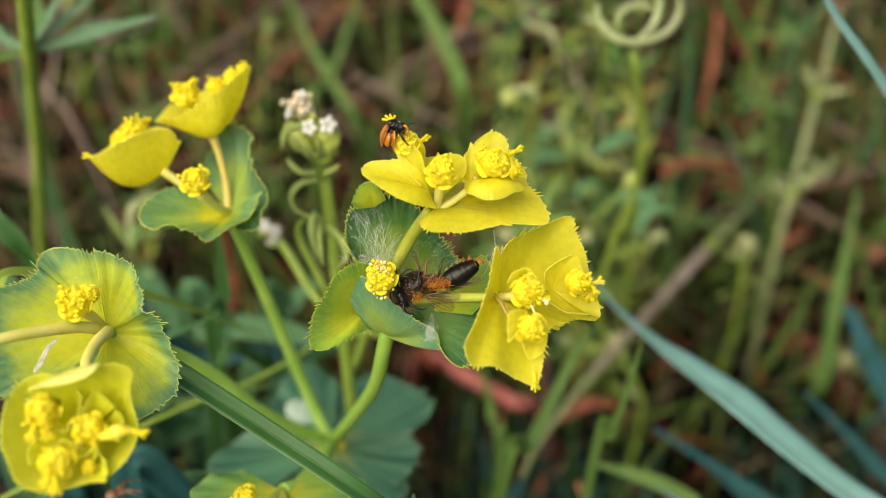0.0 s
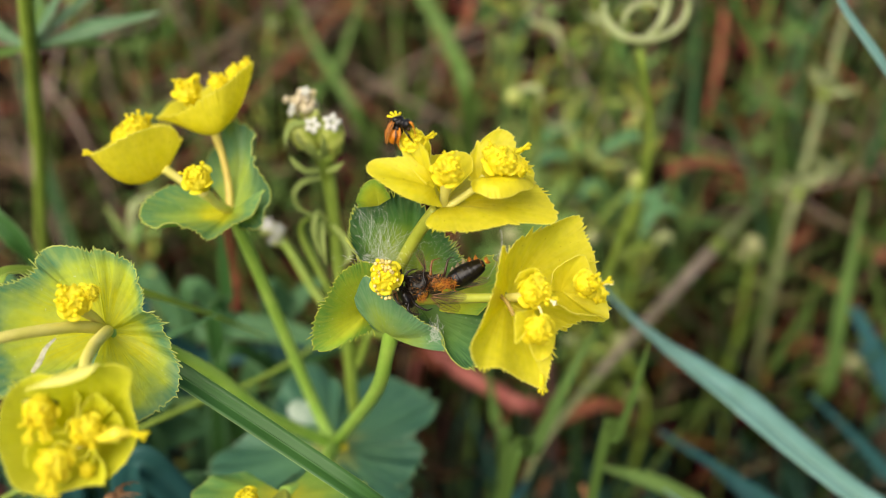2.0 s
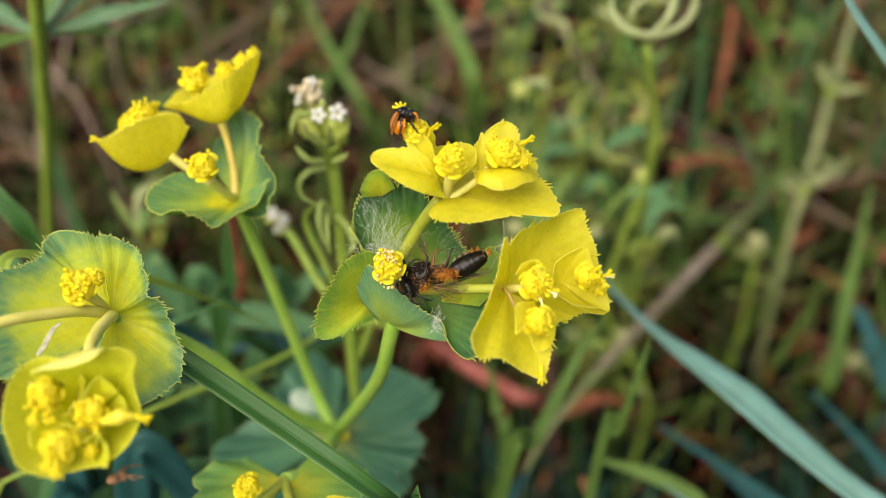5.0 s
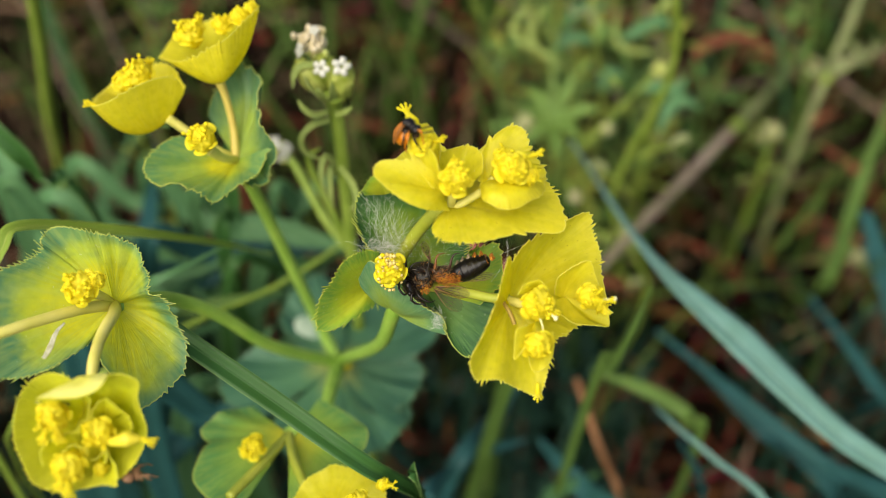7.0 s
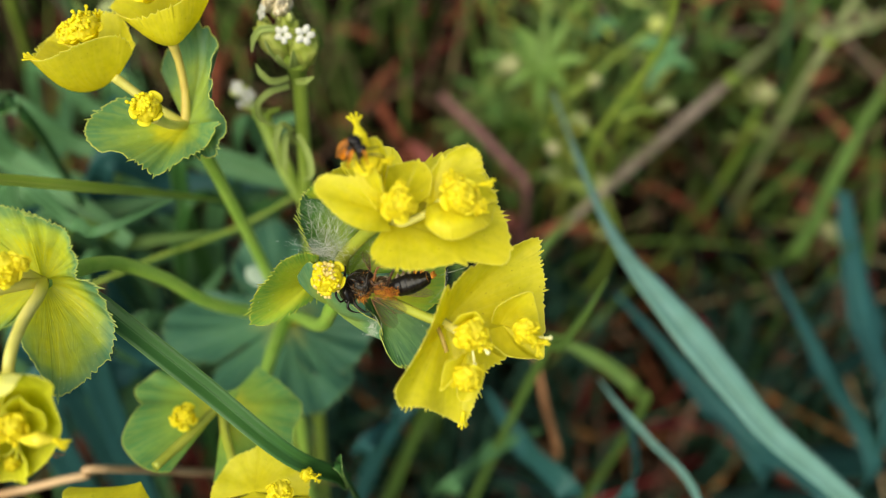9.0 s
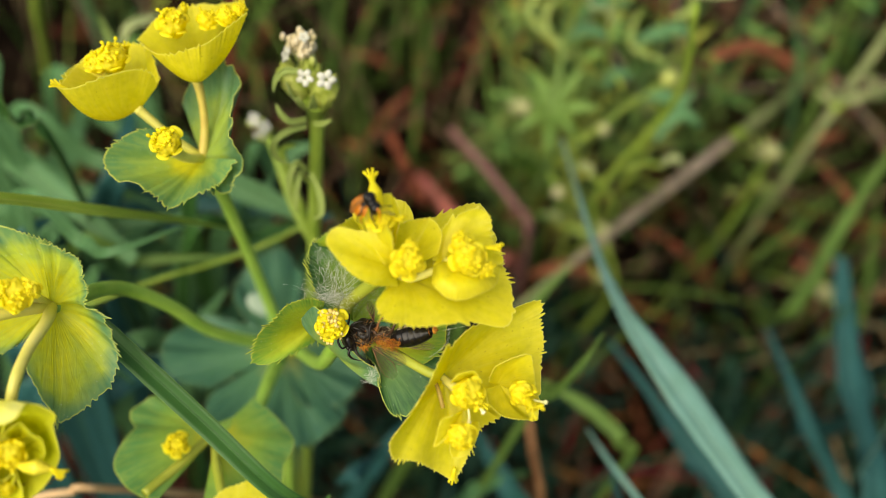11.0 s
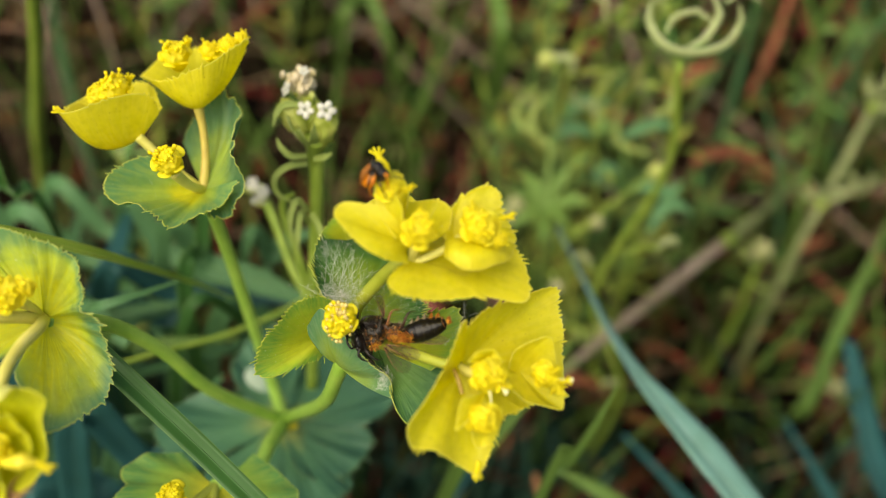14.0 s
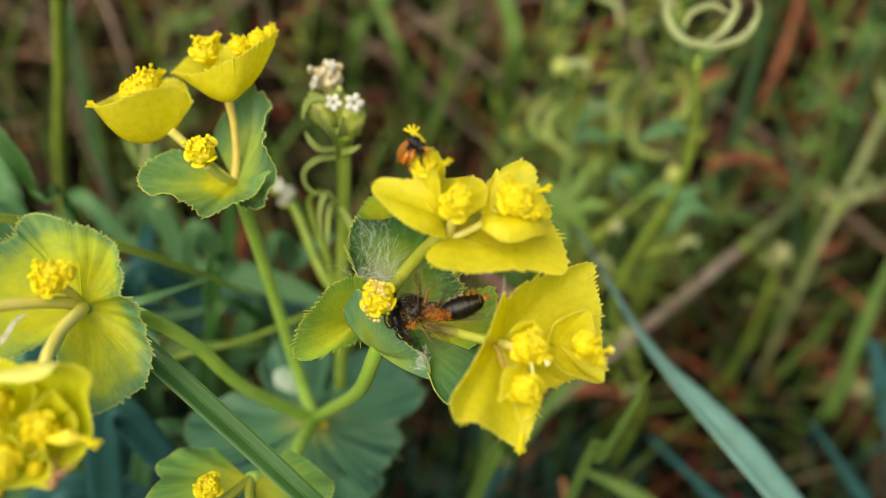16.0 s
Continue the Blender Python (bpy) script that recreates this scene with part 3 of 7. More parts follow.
def cyathium_mesh(seed, mat, spread=1.0, styles=False):
    """Cup with flat waxy glands and a loose tuft of anthers; z is its axis, about 3.4 mm wide."""
    rng = random.Random(seed)
    g = Bag()
    g.add(*tube([(0, 0, -0.0016), (0, 0, -0.0007), (0, 0, 0.0005)], [0.0006, 0.0013, 0.0013], 6, 12))
    # the crowded anthers: one dome with a lump for each, and a few lifted clear of it
    sites = []
    for k in range(46):
        a, z = k * 2.39996 + rng.uniform(-0.25, 0.25), 1 - (k + 0.5) / 40
        q = math.sqrt(max(0.0, 1 - z * z))
        sites.append((math.cos(a) * q, math.sin(a) * q, z, rng.uniform(0.07, 0.24), rng.uniform(0.13, 0.19)))
    at = np.array(sites)
    v, f = ball((0, 0, 0), 1.0, 44, 26)
    d = np.array([tuple(p) for p in v])
    gap = np.arccos(np.clip(d @ at[:, :3].T, -1, 1))
    lump = (at[:, 3] * np.exp(-(gap / at[:, 4]) ** 4)).max(axis=1)
    d = d * (1 + lump)[:, None] * 0.0015 * spread * np.array((1, 1, 0.82)) + np.array((0, 0, 0.0004))
    g.add([tuple(p) for p in d], f)
    for k in range(5):
        # glands lean out round the cup
        a = k * 1.2566 + rng.uniform(-0.35, 0.35)
        c = Vector((math.cos(a), math.sin(a), 0)) * 0.0016 * spread + Vector((0, 0, rng.uniform(0.0000, 0.0005)))
        turn = Matrix.Rotation(a, 3, "Z") @ Matrix.Rotation(radians(rng.uniform(-45, 5)), 3, "Y") @ Matrix.Rotation(radians(rng.uniform(-20, 20)), 3, "X")
        g.add(*ball(c, 0.0010 * rng.uniform(0.7, 1.1), 14, 8, (0.62, 0.95, 0.2), turn))
    for k in range(10):
        a, u = rng.uniform(0, 6.28), rng.random()
        r = 0.0014 * math.sqrt(u) * spread
        p = Vector((math.cos(a) * r, math.sin(a) * r, 0.0021 - 0.0008 * u))
        turn = Matrix.Rotation(rng.uniform(0, 6.28), 3, "Z")
        for e in (-0.00017, 0.00017):
            g.add(*ball(p + turn @ Vector((e, 0, 0)), 0.00022, 8, 6, (0.95, 1.0, 0.85), turn))
    for k in range(9):
        # styles and stamens stand out of the tuft
        a, r = rng.uniform(0, 6.283), rng.uniform(0.0004, 0.0017) * spread
        p = Vector((math.cos(a) * r, math.sin(a) * r, rng.uniform(0.0019, 0.0027) - 0.3 * r))
        g.add(*tube([(p.x * 0.6, p.y * 0.6, 0.0008), tuple(p * 0.8), tuple(p)], [0.00016, 0.00014, 0.00012], 4, 5))
        g.add(*ball(p, 0.00026, 7, 5, (1.2, 0.9, 0.8)))
    if styles:
        top = Vector((rng.uniform(-0.0004, 0.0004), rng.uniform(-0.0004, 0.0004), 0.0036))
        g.add(*tube([(0, 0, 0.0005), tuple(top * 0.6), tuple(top)], [0.00045, 0.0006, 0.0003], 6, 8))
        for k in range(3):
            a = k * 2.09 + 0.4
            d = Vector((math.cos(a), math.sin(a), 0.9)) * 0.0011
            for e in (-0.35, 0.35):
                w = Vector((math.cos(a + e), math.sin(a + e), 0.9)) * 0.0012
                g.add(*tube([tuple(top), tuple(top + d * 0.55), tuple(top + w)], [0.0002, 0.00018, 0.00022], 5, 6))
    return g.mesh("cyathium", mat)


CUPS = [cyathium_mesh(k, CYATH, 1.0 + 0.06 * k) for k in range(3)]
def style_mesh():
    """A fan of small yellow style tips on a short stalk."""
    g = Bag()
    g.add(*tube([(0, 0, -0.0012), (0, 0, 0), (0, 0, 0.0006)], [0.0003, 0.0004, 0.0005], 5, 8))
    for k in range(6):
        a = (k - 2.5) * 0.17
        e = Vector((math.sin(a), 0.15 * math.cos(3 * k), math.cos(a))) * (0.0019 + 0.0002 * (k % 3))
        g.add(*tube([(0, 0, 0.0003), tuple(e * 0.6), tuple(e)], [0.0002, 0.00017, 0.00024], 5, 6))
    return g.mesh("style", CYATH)


STYLE = style_mesh()
CUP_STYLE = cyathium_mesh(7, CYATH, 0.95, True)


def cyathium(parent, at, axis, size=1.0, which=0, spin=0.0):
    ob = part("cyathium", CUP_STYLE if which == 9 else STYLE if which == 8 else CUPS[which % 3], parent)
    q = Vector(axis).to_track_quat("Z", "Y")
    ob.matrix_basis = Matrix.LocRotScale(mm(at), q, (size, size, size)) @ Matrix.Rotation(spin, 4, "Z")
    return ob


def stem(name, pts, radii, mat, parent=None, label="", n=28, seg=10):
    v, f, uv = tube([mm(p) for p in pts], [r * 0.001 for r in radii], n, seg)
    return part(name, mesh_of(name, v, f, mat, uv), parent, label)


def leaf(parent, mat, name="bract", label="", **k):
    return part(name, bract_mesh(mat, **k), parent, label)


def fan(parent, mat, name, base, rim, label="", **k):
    return part(name, fan_mesh(mat, base, rim, **k), parent, label)


# ---- ground: a grassy bank that rises behind the flowers ----
def bank(x, y):
    """Height of the bank in metres."""
    s = max(0.0, y - 0.13)
    z = 0.62 * s / (1 + max(0.0, s - 0.5) * 1.6)
    z = min(z, 0.42)
    return z + 0.012 * noise.noise(Vector((x * 9, y * 9, 0.3))) + 0.005 * noise.noise(Vector((x * 40, y * 40, 1.7)))


def ground():
    xs = [-400, -60, -12, -4, -2] + [-1 + i * 0.025 for i in range(81)] + [2, 4, 12, 60, 400]
    ys = [-400, -60, -12, -4, -2] + [-1 + i * 0.025 for i in range(101)] + [3, 5, 12, 60, 400]
    v = [(x, y, bank(x, y)) for y in ys for x in xs]
    w = len(xs)
    f = [(j * w + i, j * w + i + 1, (j + 1) * w + i + 1, (j + 1) * w + i) for j in range(len(ys) - 1) for i in range(w - 1)]
    tagged(part("ground", mesh_of("ground", v, f, SOIL)), "brown soil bank under grass and litter, darkened for shade", "ground", "", "structure")


ground()


# ---- the spurge: one umbel whose rays carry green bracts and yellow flower heads ----
HUB = (-22.5, 131.0, 239.0)
spurge = thing("spurge_plant", "flowering spurge with yellow saw-edged bracts on green rays", "plant")


def spurge_base():
    stem("main_stem", [(-20, 150, -6), (-20.5, 146, 80), (-21.5, 138, 170), HUB], [2.2, 2.0, 1.8, 1.7], RAY, spurge, "upright green main stem")
    # yellow balls added to give the yellow-orange glow at the fork
    g = Bag()
    rng = random.Random(4)
    for k in range(16):
        g.add(*ball(mm(Vector(HUB) + Vector((rng.gauss(0, 1.3), rng.gauss(0, 1.3), rng.uniform(-0.3, 1.0)))), rng.uniform(0.0006, 0.0011), 8, 6))
    part("glow_cluster", g.mesh("glow_cluster", GLAND), spurge, "small yellow cluster added for the glow at the fork")
    # whorl of broad blue-green leaves below the rays
    z = HUB[2] - 0.6
    for k, (rim, bow) in enumerate((
            ([(-21.6, 138, z), (-22.2, 145, z + 1.4), (-20.0, 149.5, z + 2), (-14, 150.6, z + 2.4), (-8.3, 147.8, z + 2.4), (-3.2, 144.4, z + 2.4), (-2.0, 140.6, z + 2.2), (-4.2, 135.4, z + 1.6), (-9, 132, z + 0.9)], -1.6),
            ([(-9, 133.4, z), (-5.2, 132.2, z), (-5.2, 127.6, z - 0.3), (-6.6, 123.6, z - 0.4), (-10.2, 120.4, z - 0.4), (-15.4, 119.6, z - 0.4), (-19.0, 123.0, z - 0.2)], -0.8),
            ([(-23.2, 137.6, z + 0.3), (-22.6, 146.6, z + 1.6), (-25.1, 151.4, z + 2), (-29.6, 154.6, z + 2.4), (-34.0, 151.2, z + 2.2), (-36.4, 145.6, z + 1.8), (-35.8, 139.6, z + 1.4), (-31, 134.2, z + 0.6)], -1.4),
            ([(-29, 134.6, z - 0.5), (-38, 134.8, z), (-43.5, 131.4, z + 0.4), (-46.0, 125.6, z + 0.4), (-43.4, 120.2, z), (-35.0, 118.4, z - 0.3), (-28.4, 124.0, z - 0.5)], -1.0),
            ([(-27.6, 124.6, z - 1.2), (-33.2, 118.2, z - 1), (-32.6, 112.0, z - 1), (-27.4, 108.6, z - 1.2), (-22.6, 110.4, z - 1.3), (-21.4, 120.0, z - 1.2)], -0.8),
            ([(-22.4, 122.6, z - 0.8), (-20.8, 112.8, z - 0.8), (-15.4, 110.4, z - 0.8), (-10.0, 113.2, z - 0.8), (-6.6, 119.2, z - 0.8), (-9.4, 125.4, z - 0.8), (-16, 128.4, z - 0.8)], -1.0))):
        fan(spurge, WHORL, "whorl_leaf", HUB, rim, teeth=40, seed=20 + k, tooth=0.042, wave=0.045, sag=(0, 0, bow), thick=0.25, crimp=0.008)

    # pale sheet laid on the leaf in place of the glare there
    fan(spurge, SHEEN, "sheen_patch", (-27.6, 137.2, 237.6), [(-31.2, 137.7, 238.4), (-32.7, 138.7, 240.3), (-32.6, 139.8, 242.1), (-30.4, 140.2, 242.8), (-28.3, 139.7, 242.0), (-26.9, 138.5, 240.0), (-26.7, 137.4, 238.0)], "whitish sheen painted on the whorl leaf", teeth=12, seed=29, tooth=0.05, thick=0.05)


spurge_base()


def head_centre():
    """The head on which the bee lies."""
    N = (-7.6, 103.6, 289.5)
    ray = stem("ray", [HUB, (-19.5, 127, 246), (-11.5, 110, 270), (-8.8, 104.2, 283), N], [1.25, 1.2, 1.15, 1.15, 1.3], RAY, spurge)
    fan(ray, DEEP, "green_bract", (-6.2, 104.5, 292.0), [(-10.9, 103.0, 296.4), (-12.9, 105.1, 298.5), (-13.9, 107.5, 300.3), (-13.1, 107.4, 304.0), (-10.6, 105.4, 306.6), (-7.7, 104.5, 308.0), (-4.0, 105.2, 306.2), (-0.6, 105.6, 301.6), (1.0, 104.6, 299.2), (1.9, 104.6, 297.6), (1.2, 104.6, 294.5)],
        "dark green bract with silk across it", sag=(0, 3.5, -1.5), teeth=44, seed=2, tooth=0.045, crimp=0.012)
    fan(ray, LIME, "green_bract", (-9.5, 105.5, 305.7), [(-12.2, 105.3, 305.5), (-12.3, 104.6, 307.2), (-11.3, 104.1, 309.3), (-9.9, 103.9, 310.4), (-8.6, 103.7, 309.5), (-7.7, 104.2, 307.5)], teeth=14, seed=9, tooth=0.04, sag=(0, -0.4, 0.3))
    fan(ray, LIME, "green_bract", (-10.9, 105.4, 289.5), [(-10.6, 103.5, 286.9), (-13.9, 99.2, 287.8), (-17.7, 96.3, 288.2), (-18.3, 97.7, 291.2), (-16.8, 99.2, 294.8), (-14.5, 100.4, 297.9), (-12.0, 101.0, 299.5), (-10.0, 101.6, 298.9)],
        sag=(-0.3, -0.8, -0.3), teeth=40, seed=3, tooth=0.045)
    fan(ray, TEAL, "green_bract", (-8.9, 103.1, 286.1), [(-10.9, 102.9, 287.3), (-12.8, 102.3, 291.6), (-13.0, 102.4, 295.0), (-11.2, 101.6, 296.8), (-7.3, 99.8, 294.5), (-4.1, 98.9, 291.9), (-1.4, 98.5, 290.0), (-0.6, 97.9, 287.2), (-4.2, 100.7, 286.5)],
        sag=(0, -0.9, -0.5), teeth=44, seed=4, tooth=0.025)
    fan(ray, SHADEBRACT, "green_bract", (-4.3, 104.1, 290.4), [(-4.0, 101.7, 289.1), (-1.5, 99.5, 289.4), (-0.6, 97.6, 288.1), (0.7, 95.4, 287.3), (2.8, 94.0, 287.0), (5.7, 95.0, 288.5), (7.9, 98.2, 292.1), (7.8, 101.9, 294.5), (3.2, 103.8, 294.8)],
        sag=(0, 0.8, -0.8), teeth=36, seed=5, tooth=0.035)
    fan(ray, LIME, "green_bract", (-1.1, 101.9, 291.2), [(-0.9, 105.5, 292.1), (1.0, 106.3, 294.3), (3.3, 106.2, 296.4), (6.0, 105.5, 297.9), (6.7, 103.1, 296.7), (6.5, 100.6, 294.8), (4.0, 99.0, 292.3)],
        teeth=26, seed=6, tooth=0.05, sag=(0, 0.5, -0.4))
    c = cyathium(ray, (-8.2, 98.9, 298.4), (-0.15, -0.75, 0.65), 1.15, 1)
    c["label"] = "spent cyathium with cream anthers"
    g = Bag()
    rng = random.Random(5)
    for k in range(46):
        a, r = rng.uniform(0, 6.28), 1.7 * math.sqrt(rng.random())
        p = Vector((-8.2, 99.0, 298.4)) + Vector((math.cos(a) * r, -1.2 + rng.uniform(-0.7, 0.4), math.sin(a) * r * 1.35))
        g.add(*ball(mm(p), rng.uniform(0.00018, 0.00030), 6, 4))
    for k in range(26):
        p = Vector((-8.3 + rng.gauss(0, 0.6), 98.6 + rng.uniform(-0.9, 0.4), 300.2 + rng.gauss(0, 0.6)))
        g.add(*ball(mm(p), rng.uniform(0.00022, 0.00042), 7, 5, (1, 1, rng.uniform(0.7, 1.5))))
    part("anther", g.mesh("anther", POLLEN), ray)

    # upper yellow head
    up = stem("flower_stalk", [(-7.6, 104.6, 293.5), (-7.1, 104.5, 296.1), (-4.2, 104.0, 302.2), (-1.6, 102.6, 306.8)], [1.0, 0.95, 0.9, 0.95], STALK, spurge)
    base = (-0.6, 101.7, 307.7)
    fan(up, YELLOW, "yellow_bract", base, [(-0.3, 108.4, 305.4), (0.4, 112.2, 306.6), (3.3, 115.1, 307.5), (7.7, 117.1, 307.4), (11.2, 107.5, 308.6), (13.2, 104.2, 307.5), (13.7, 98.8, 307.2), (9.1, 97.4, 307.7), (3.7, 95.1, 307.7), (0.7, 94.4, 307.8), (-1.3, 94.5, 307.8), (-2.9, 96.5, 308.0), (-2.1, 99.7, 307.7)],
        teeth=50, seed=11, tooth=0.036, sag=(0, 0.3, 0.5), curl=0.0)
    fan(up, YELLOW, "yellow_bract", (-1.9, 100.4, 310.9), [(-0.8, 99.4, 308.6), (-3.7, 97.4, 310.3), (-6.6, 97.2, 311.9), (-9.2, 98.6, 313.1), (-10.4, 100.1, 313.5), (-9.6, 101.5, 314.3), (-6.8, 101.6, 314.6), (-4.0, 101.9, 314.6), (-2.2, 101.7, 313.4)],
        teeth=34, seed=12, tooth=0.012, sag=(0.2, -0.5, 0.4), wave=0.012)
    fan(up, YELLOW, "yellow_bract", base, [(-9.6, 101.6, 314.0), (-9.2, 109.5, 307.5), (-8.7, 110.6, 307.2), (-7.6, 112.4, 307.7), (-5.6, 113.4, 308.0), (-2.7, 113.7, 308.3), (-0.9, 111.3, 307.8), (-0.5, 107.7, 306.9)],
        teeth=40, seed=17, tooth=0.012, sag=(-0.4, 0.6, -1.0))
    stem("pedicel", [base, (0.6, 101.3, 308.3), (3.4, 102.3, 310.0), (4.6, 103.3, 311.0)], [0.55, 0.5, 0.5, 0.6], PALE, up)
    b2 = (3.9, 103.3, 310.5)
    fan(up, YELLOW, "yellow_bract", b2, [(2.9, 102.4, 310.4), (2.7, 105.0, 311.9), (3.5, 107.2, 313.7), (6.1, 108.7, 315.3), (8.1, 108.6, 315.0), (9.2, 106.9, 313.1), (10.5, 106.1, 311.7), (11.3, 105.7, 310.0), (8.6, 104.8, 309.5)], teeth=30, seed=13, tooth=0.05, sag=(0, 1.2, 0.3))
    fan(up, YELLOW, "yellow_bract", (4.8, 103.7, 310.6), [(2.9, 101.8, 311.3), (3.4, 99.0, 311.4), (5.9, 97.8, 311.3), (8.6, 99.0, 311.4), (10.7, 101.6, 311.0), (11.1, 104.5, 310.9)], teeth=26, seed=14, tooth=0.012, sag=(0, -0.9, 1.3), curl=0.10)
    cyathium(up, (6.7, 102.0, 313.6), (0.1, -0.65, 0.75), 1.05, 2)
    cyathium(up, (5.7, 103.8, 313.8), (-0.1, -0.5, 0.85), 0.8, 1)
    cyathium(up, (8.8, 101.6, 313.0), (0.7, -0.5, 0.5), 0.6, 0)
    cyathium(up, (9.0, 103.7, 314.6), (0.8, -0.2, 0.6), 0.75, 8)
    fan(up, YELLOW, "yellow_bract", (-0.6, 102.4, 308.6), [(-3.0, 102.5, 312.4), (-2.9, 104.6, 313.2), (-1.1, 106.7, 312.8), (1.2, 107.8, 312.7), (2.9, 105.7, 313.0), (3.0, 103.0, 312.0)], teeth=18, seed=18, tooth=0.02, sag=(0, 0.6, -0.4))
    stem("pedicel", [base, (-0.6, 100.9, 309.4), (-0.2, 100.3, 311.6)], [0.6, 0.6, 0.8], PALE, up)
    cyathium(up, (-0.3, 99.5, 313.4), (0.05, -0.62, 0.78), 1.1, 0)
    cyathium(up, (-0.4, 101.3, 314.5), (-0.05, -0.2, 0.98), 0.4, 1)
    fan(up, YELLOW, "yellow_bract", (-2.2, 101.4, 311.6), [(-2.3, 100.5, 314.0), (-2.8, 101.2, 315.6), (-4.0, 102.0, 316.6), (-5.5, 102.3, 316.5), (-6.4, 103.1, 316.6), (-5.8, 101.8, 314.7), (-4.4, 100.5, 313.1), (-2.9, 99.7, 311.7)], teeth=24, seed=15, tooth=0.012, sag=(0, -0.5, 0))
    fan(up, YELLOW, "yellow_bract", (-2.5, 102.3, 311.6), [(-5.7, 104.1, 314.4), (-6.1, 105.5, 315.8), (-4.4, 107.0, 316.3), (-2.6, 105.2, 315.1), (-2.4, 103.2, 313.8)], teeth=18, seed=16, tooth=0.02, sag=(0, 0.5, 0))
    cyathium(up, (-4.6, 103.0, 315.9), (-0.1, -0.45, 0.85), 0.85, 1)
    cyathium(up, (-3.1, 103.2, 316.3), (0.7, -0.3, 0.6), 0.75, 8)
    # an older flower leans back behind the sawfly: its round ovary and crown of styles
    stem("ovary", [(-3.4, 103.6, 313.6), (-5.0, 104.6, 316.4), (-6.0, 105.4, 317.5), (-6.5, 106.6, 317.8)], [0.45, 0.5, 0.9, 0.4], CYATH, up)
    cyathium(up, (-6.7, 107.0, 317.75), (-0.28, 0.95, -0.12), 0.9, 8, 0.1)

    # lower yellow head, facing the bee's tail
    low = stem("flower_stalk", [(-5.2, 102.2, 292.6), (0.5, 98.6, 295.3), (5.0, 95.6, 297.4), (7.4, 94.6, 298.2)], [0.75, 0.7, 0.65, 0.7], STALK, spurge)
    fb = (7.4, 94.7, 298.0)
    fan(low, YELLOW, "yellow_bract", fb, [(4.7, 88.5, 300.3), (5.8, 91.5, 302.5), (6.7, 94.7, 305.6), (7.4, 95.4, 304.2), (9.3, 98.5, 304.6), (13.3, 102.4, 304.4), (17.7, 105.9, 304.1), (18.4, 104.2, 302.4), (19.6, 101.9, 300.4), (19.8, 99.8, 298.9), (20.7, 94.2, 295.2), (17.1, 93.7, 295.2), (14.6, 91.7, 294.9)],
        teeth=54, seed=31, tooth=0.036, sag=(0, 0.9, 0.3), wave=0.012)
    fan(low, YELLOW, "yellow_bract", (7.5, 94.4, 298.0), [(5.8, 91.7, 301.8), (3.8, 86.8, 299.4), (2.6, 84.3, 297.7), (3.6, 83.4, 295.3), (6.1, 84.1, 294.7), (9.2, 84.6, 292.6), (11.7, 84.6, 291.6), (12.7, 87.1, 293.9), (13.2, 89.5, 296.0), (15.5, 92.2, 295.7)],
        teeth=52, seed=32, tooth=0.038, sag=(0, 0.8, 0), wave=0.015)
    stem("pedicel", [fb, (9.4, 92.6, 299.6), (10.6, 92.0, 300.6)], [0.6, 0.6, 0.8], PALE, low)
    stem("pedicel", [(6.6, 92.7, 299.6), (7.3, 91.4, 299.4), (8.1, 90.3, 298.3)], [0.24, 0.27, 0.27], SCAR, low, "brown pedicel scar")
    for pts in (((10.9, 91.2, 301.0), (12.0, 90.2, 300.9), (12.9, 89.6, 300.6)), ((10.7, 91.0, 300.2), (11.3, 89.6, 299.5), (11.6, 88.8, 298.7)), ((17.6, 93.0, 301.2), (19.0, 92.4, 301.5), (20.2, 92.2, 301.9))):
        style = stem("style", pts, [0.16, 0.14, 0.12], LIP_STYLE, low, "pale cream style", n=8, seg=6)
        g = Bag()
        for e in (-0.00016, 0.00016):
            g.add(*ball(mm(pts[-1]) + Vector((0, 0, e)), 0.00026, 8, 6, (1.1, 0.9, 0.7)))
        part("stigma", g.mesh("stigma", LIP_STYLE), style)
    cyathium(low, (10.5, 91.8, 301.0), (0.2, -0.85, 0.45), 1.1, 1)
    cyathium(low, (12.0, 91.1, 300.7), (0.8, -0.5, -0.1), 0.75, 8)
    fan(low, YELLOW, "yellow_bract", (14.4, 95.4, 298.2), [(13.1, 94.9, 299.3), (13.6, 96.0, 301.3), (15.7, 97.6, 302.1), (17.6, 98.3, 302.2), (18.6, 97.7, 300.2), (19.9, 95.7, 297.7)], teeth=22, seed=33, tooth=0.02, sag=(0, 0.6, 0.3))
    fan(low, YELLOW, "yellow_bract", (14.6, 95.5, 298.4), [(12.8, 93.7, 299.3), (13.7, 91.8, 298.9), (16.1, 91.2, 298.0), (18.7, 91.9, 297.1), (20.5, 93.0, 296.1), (20.3, 94.5, 297.7)], teeth=22, seed=34, tooth=0.012, sag=(0, -0.5, -0.5))
    cyathium(low, (17.1, 93.5, 301.0), (0.45, -0.8, 0.4), 1.0, 9)
    cyathium(low, (18.8, 93.6, 299.1), (0.7, -0.6, 0.1), 0.55, 0)
    fan(low, YELLOW, "yellow_bract", (10.5, 90.2, 299.2), [(9.3, 88.3, 300.5), (7.9, 87.2, 300.6), (7.9, 85.8, 299.1), (8.0, 85.1, 297.8), (9.5, 86.4, 298.7), (10.6, 87.8, 299.0)], teeth=14, seed=35, tooth=0.012, sag=(0, -0.6, 0))
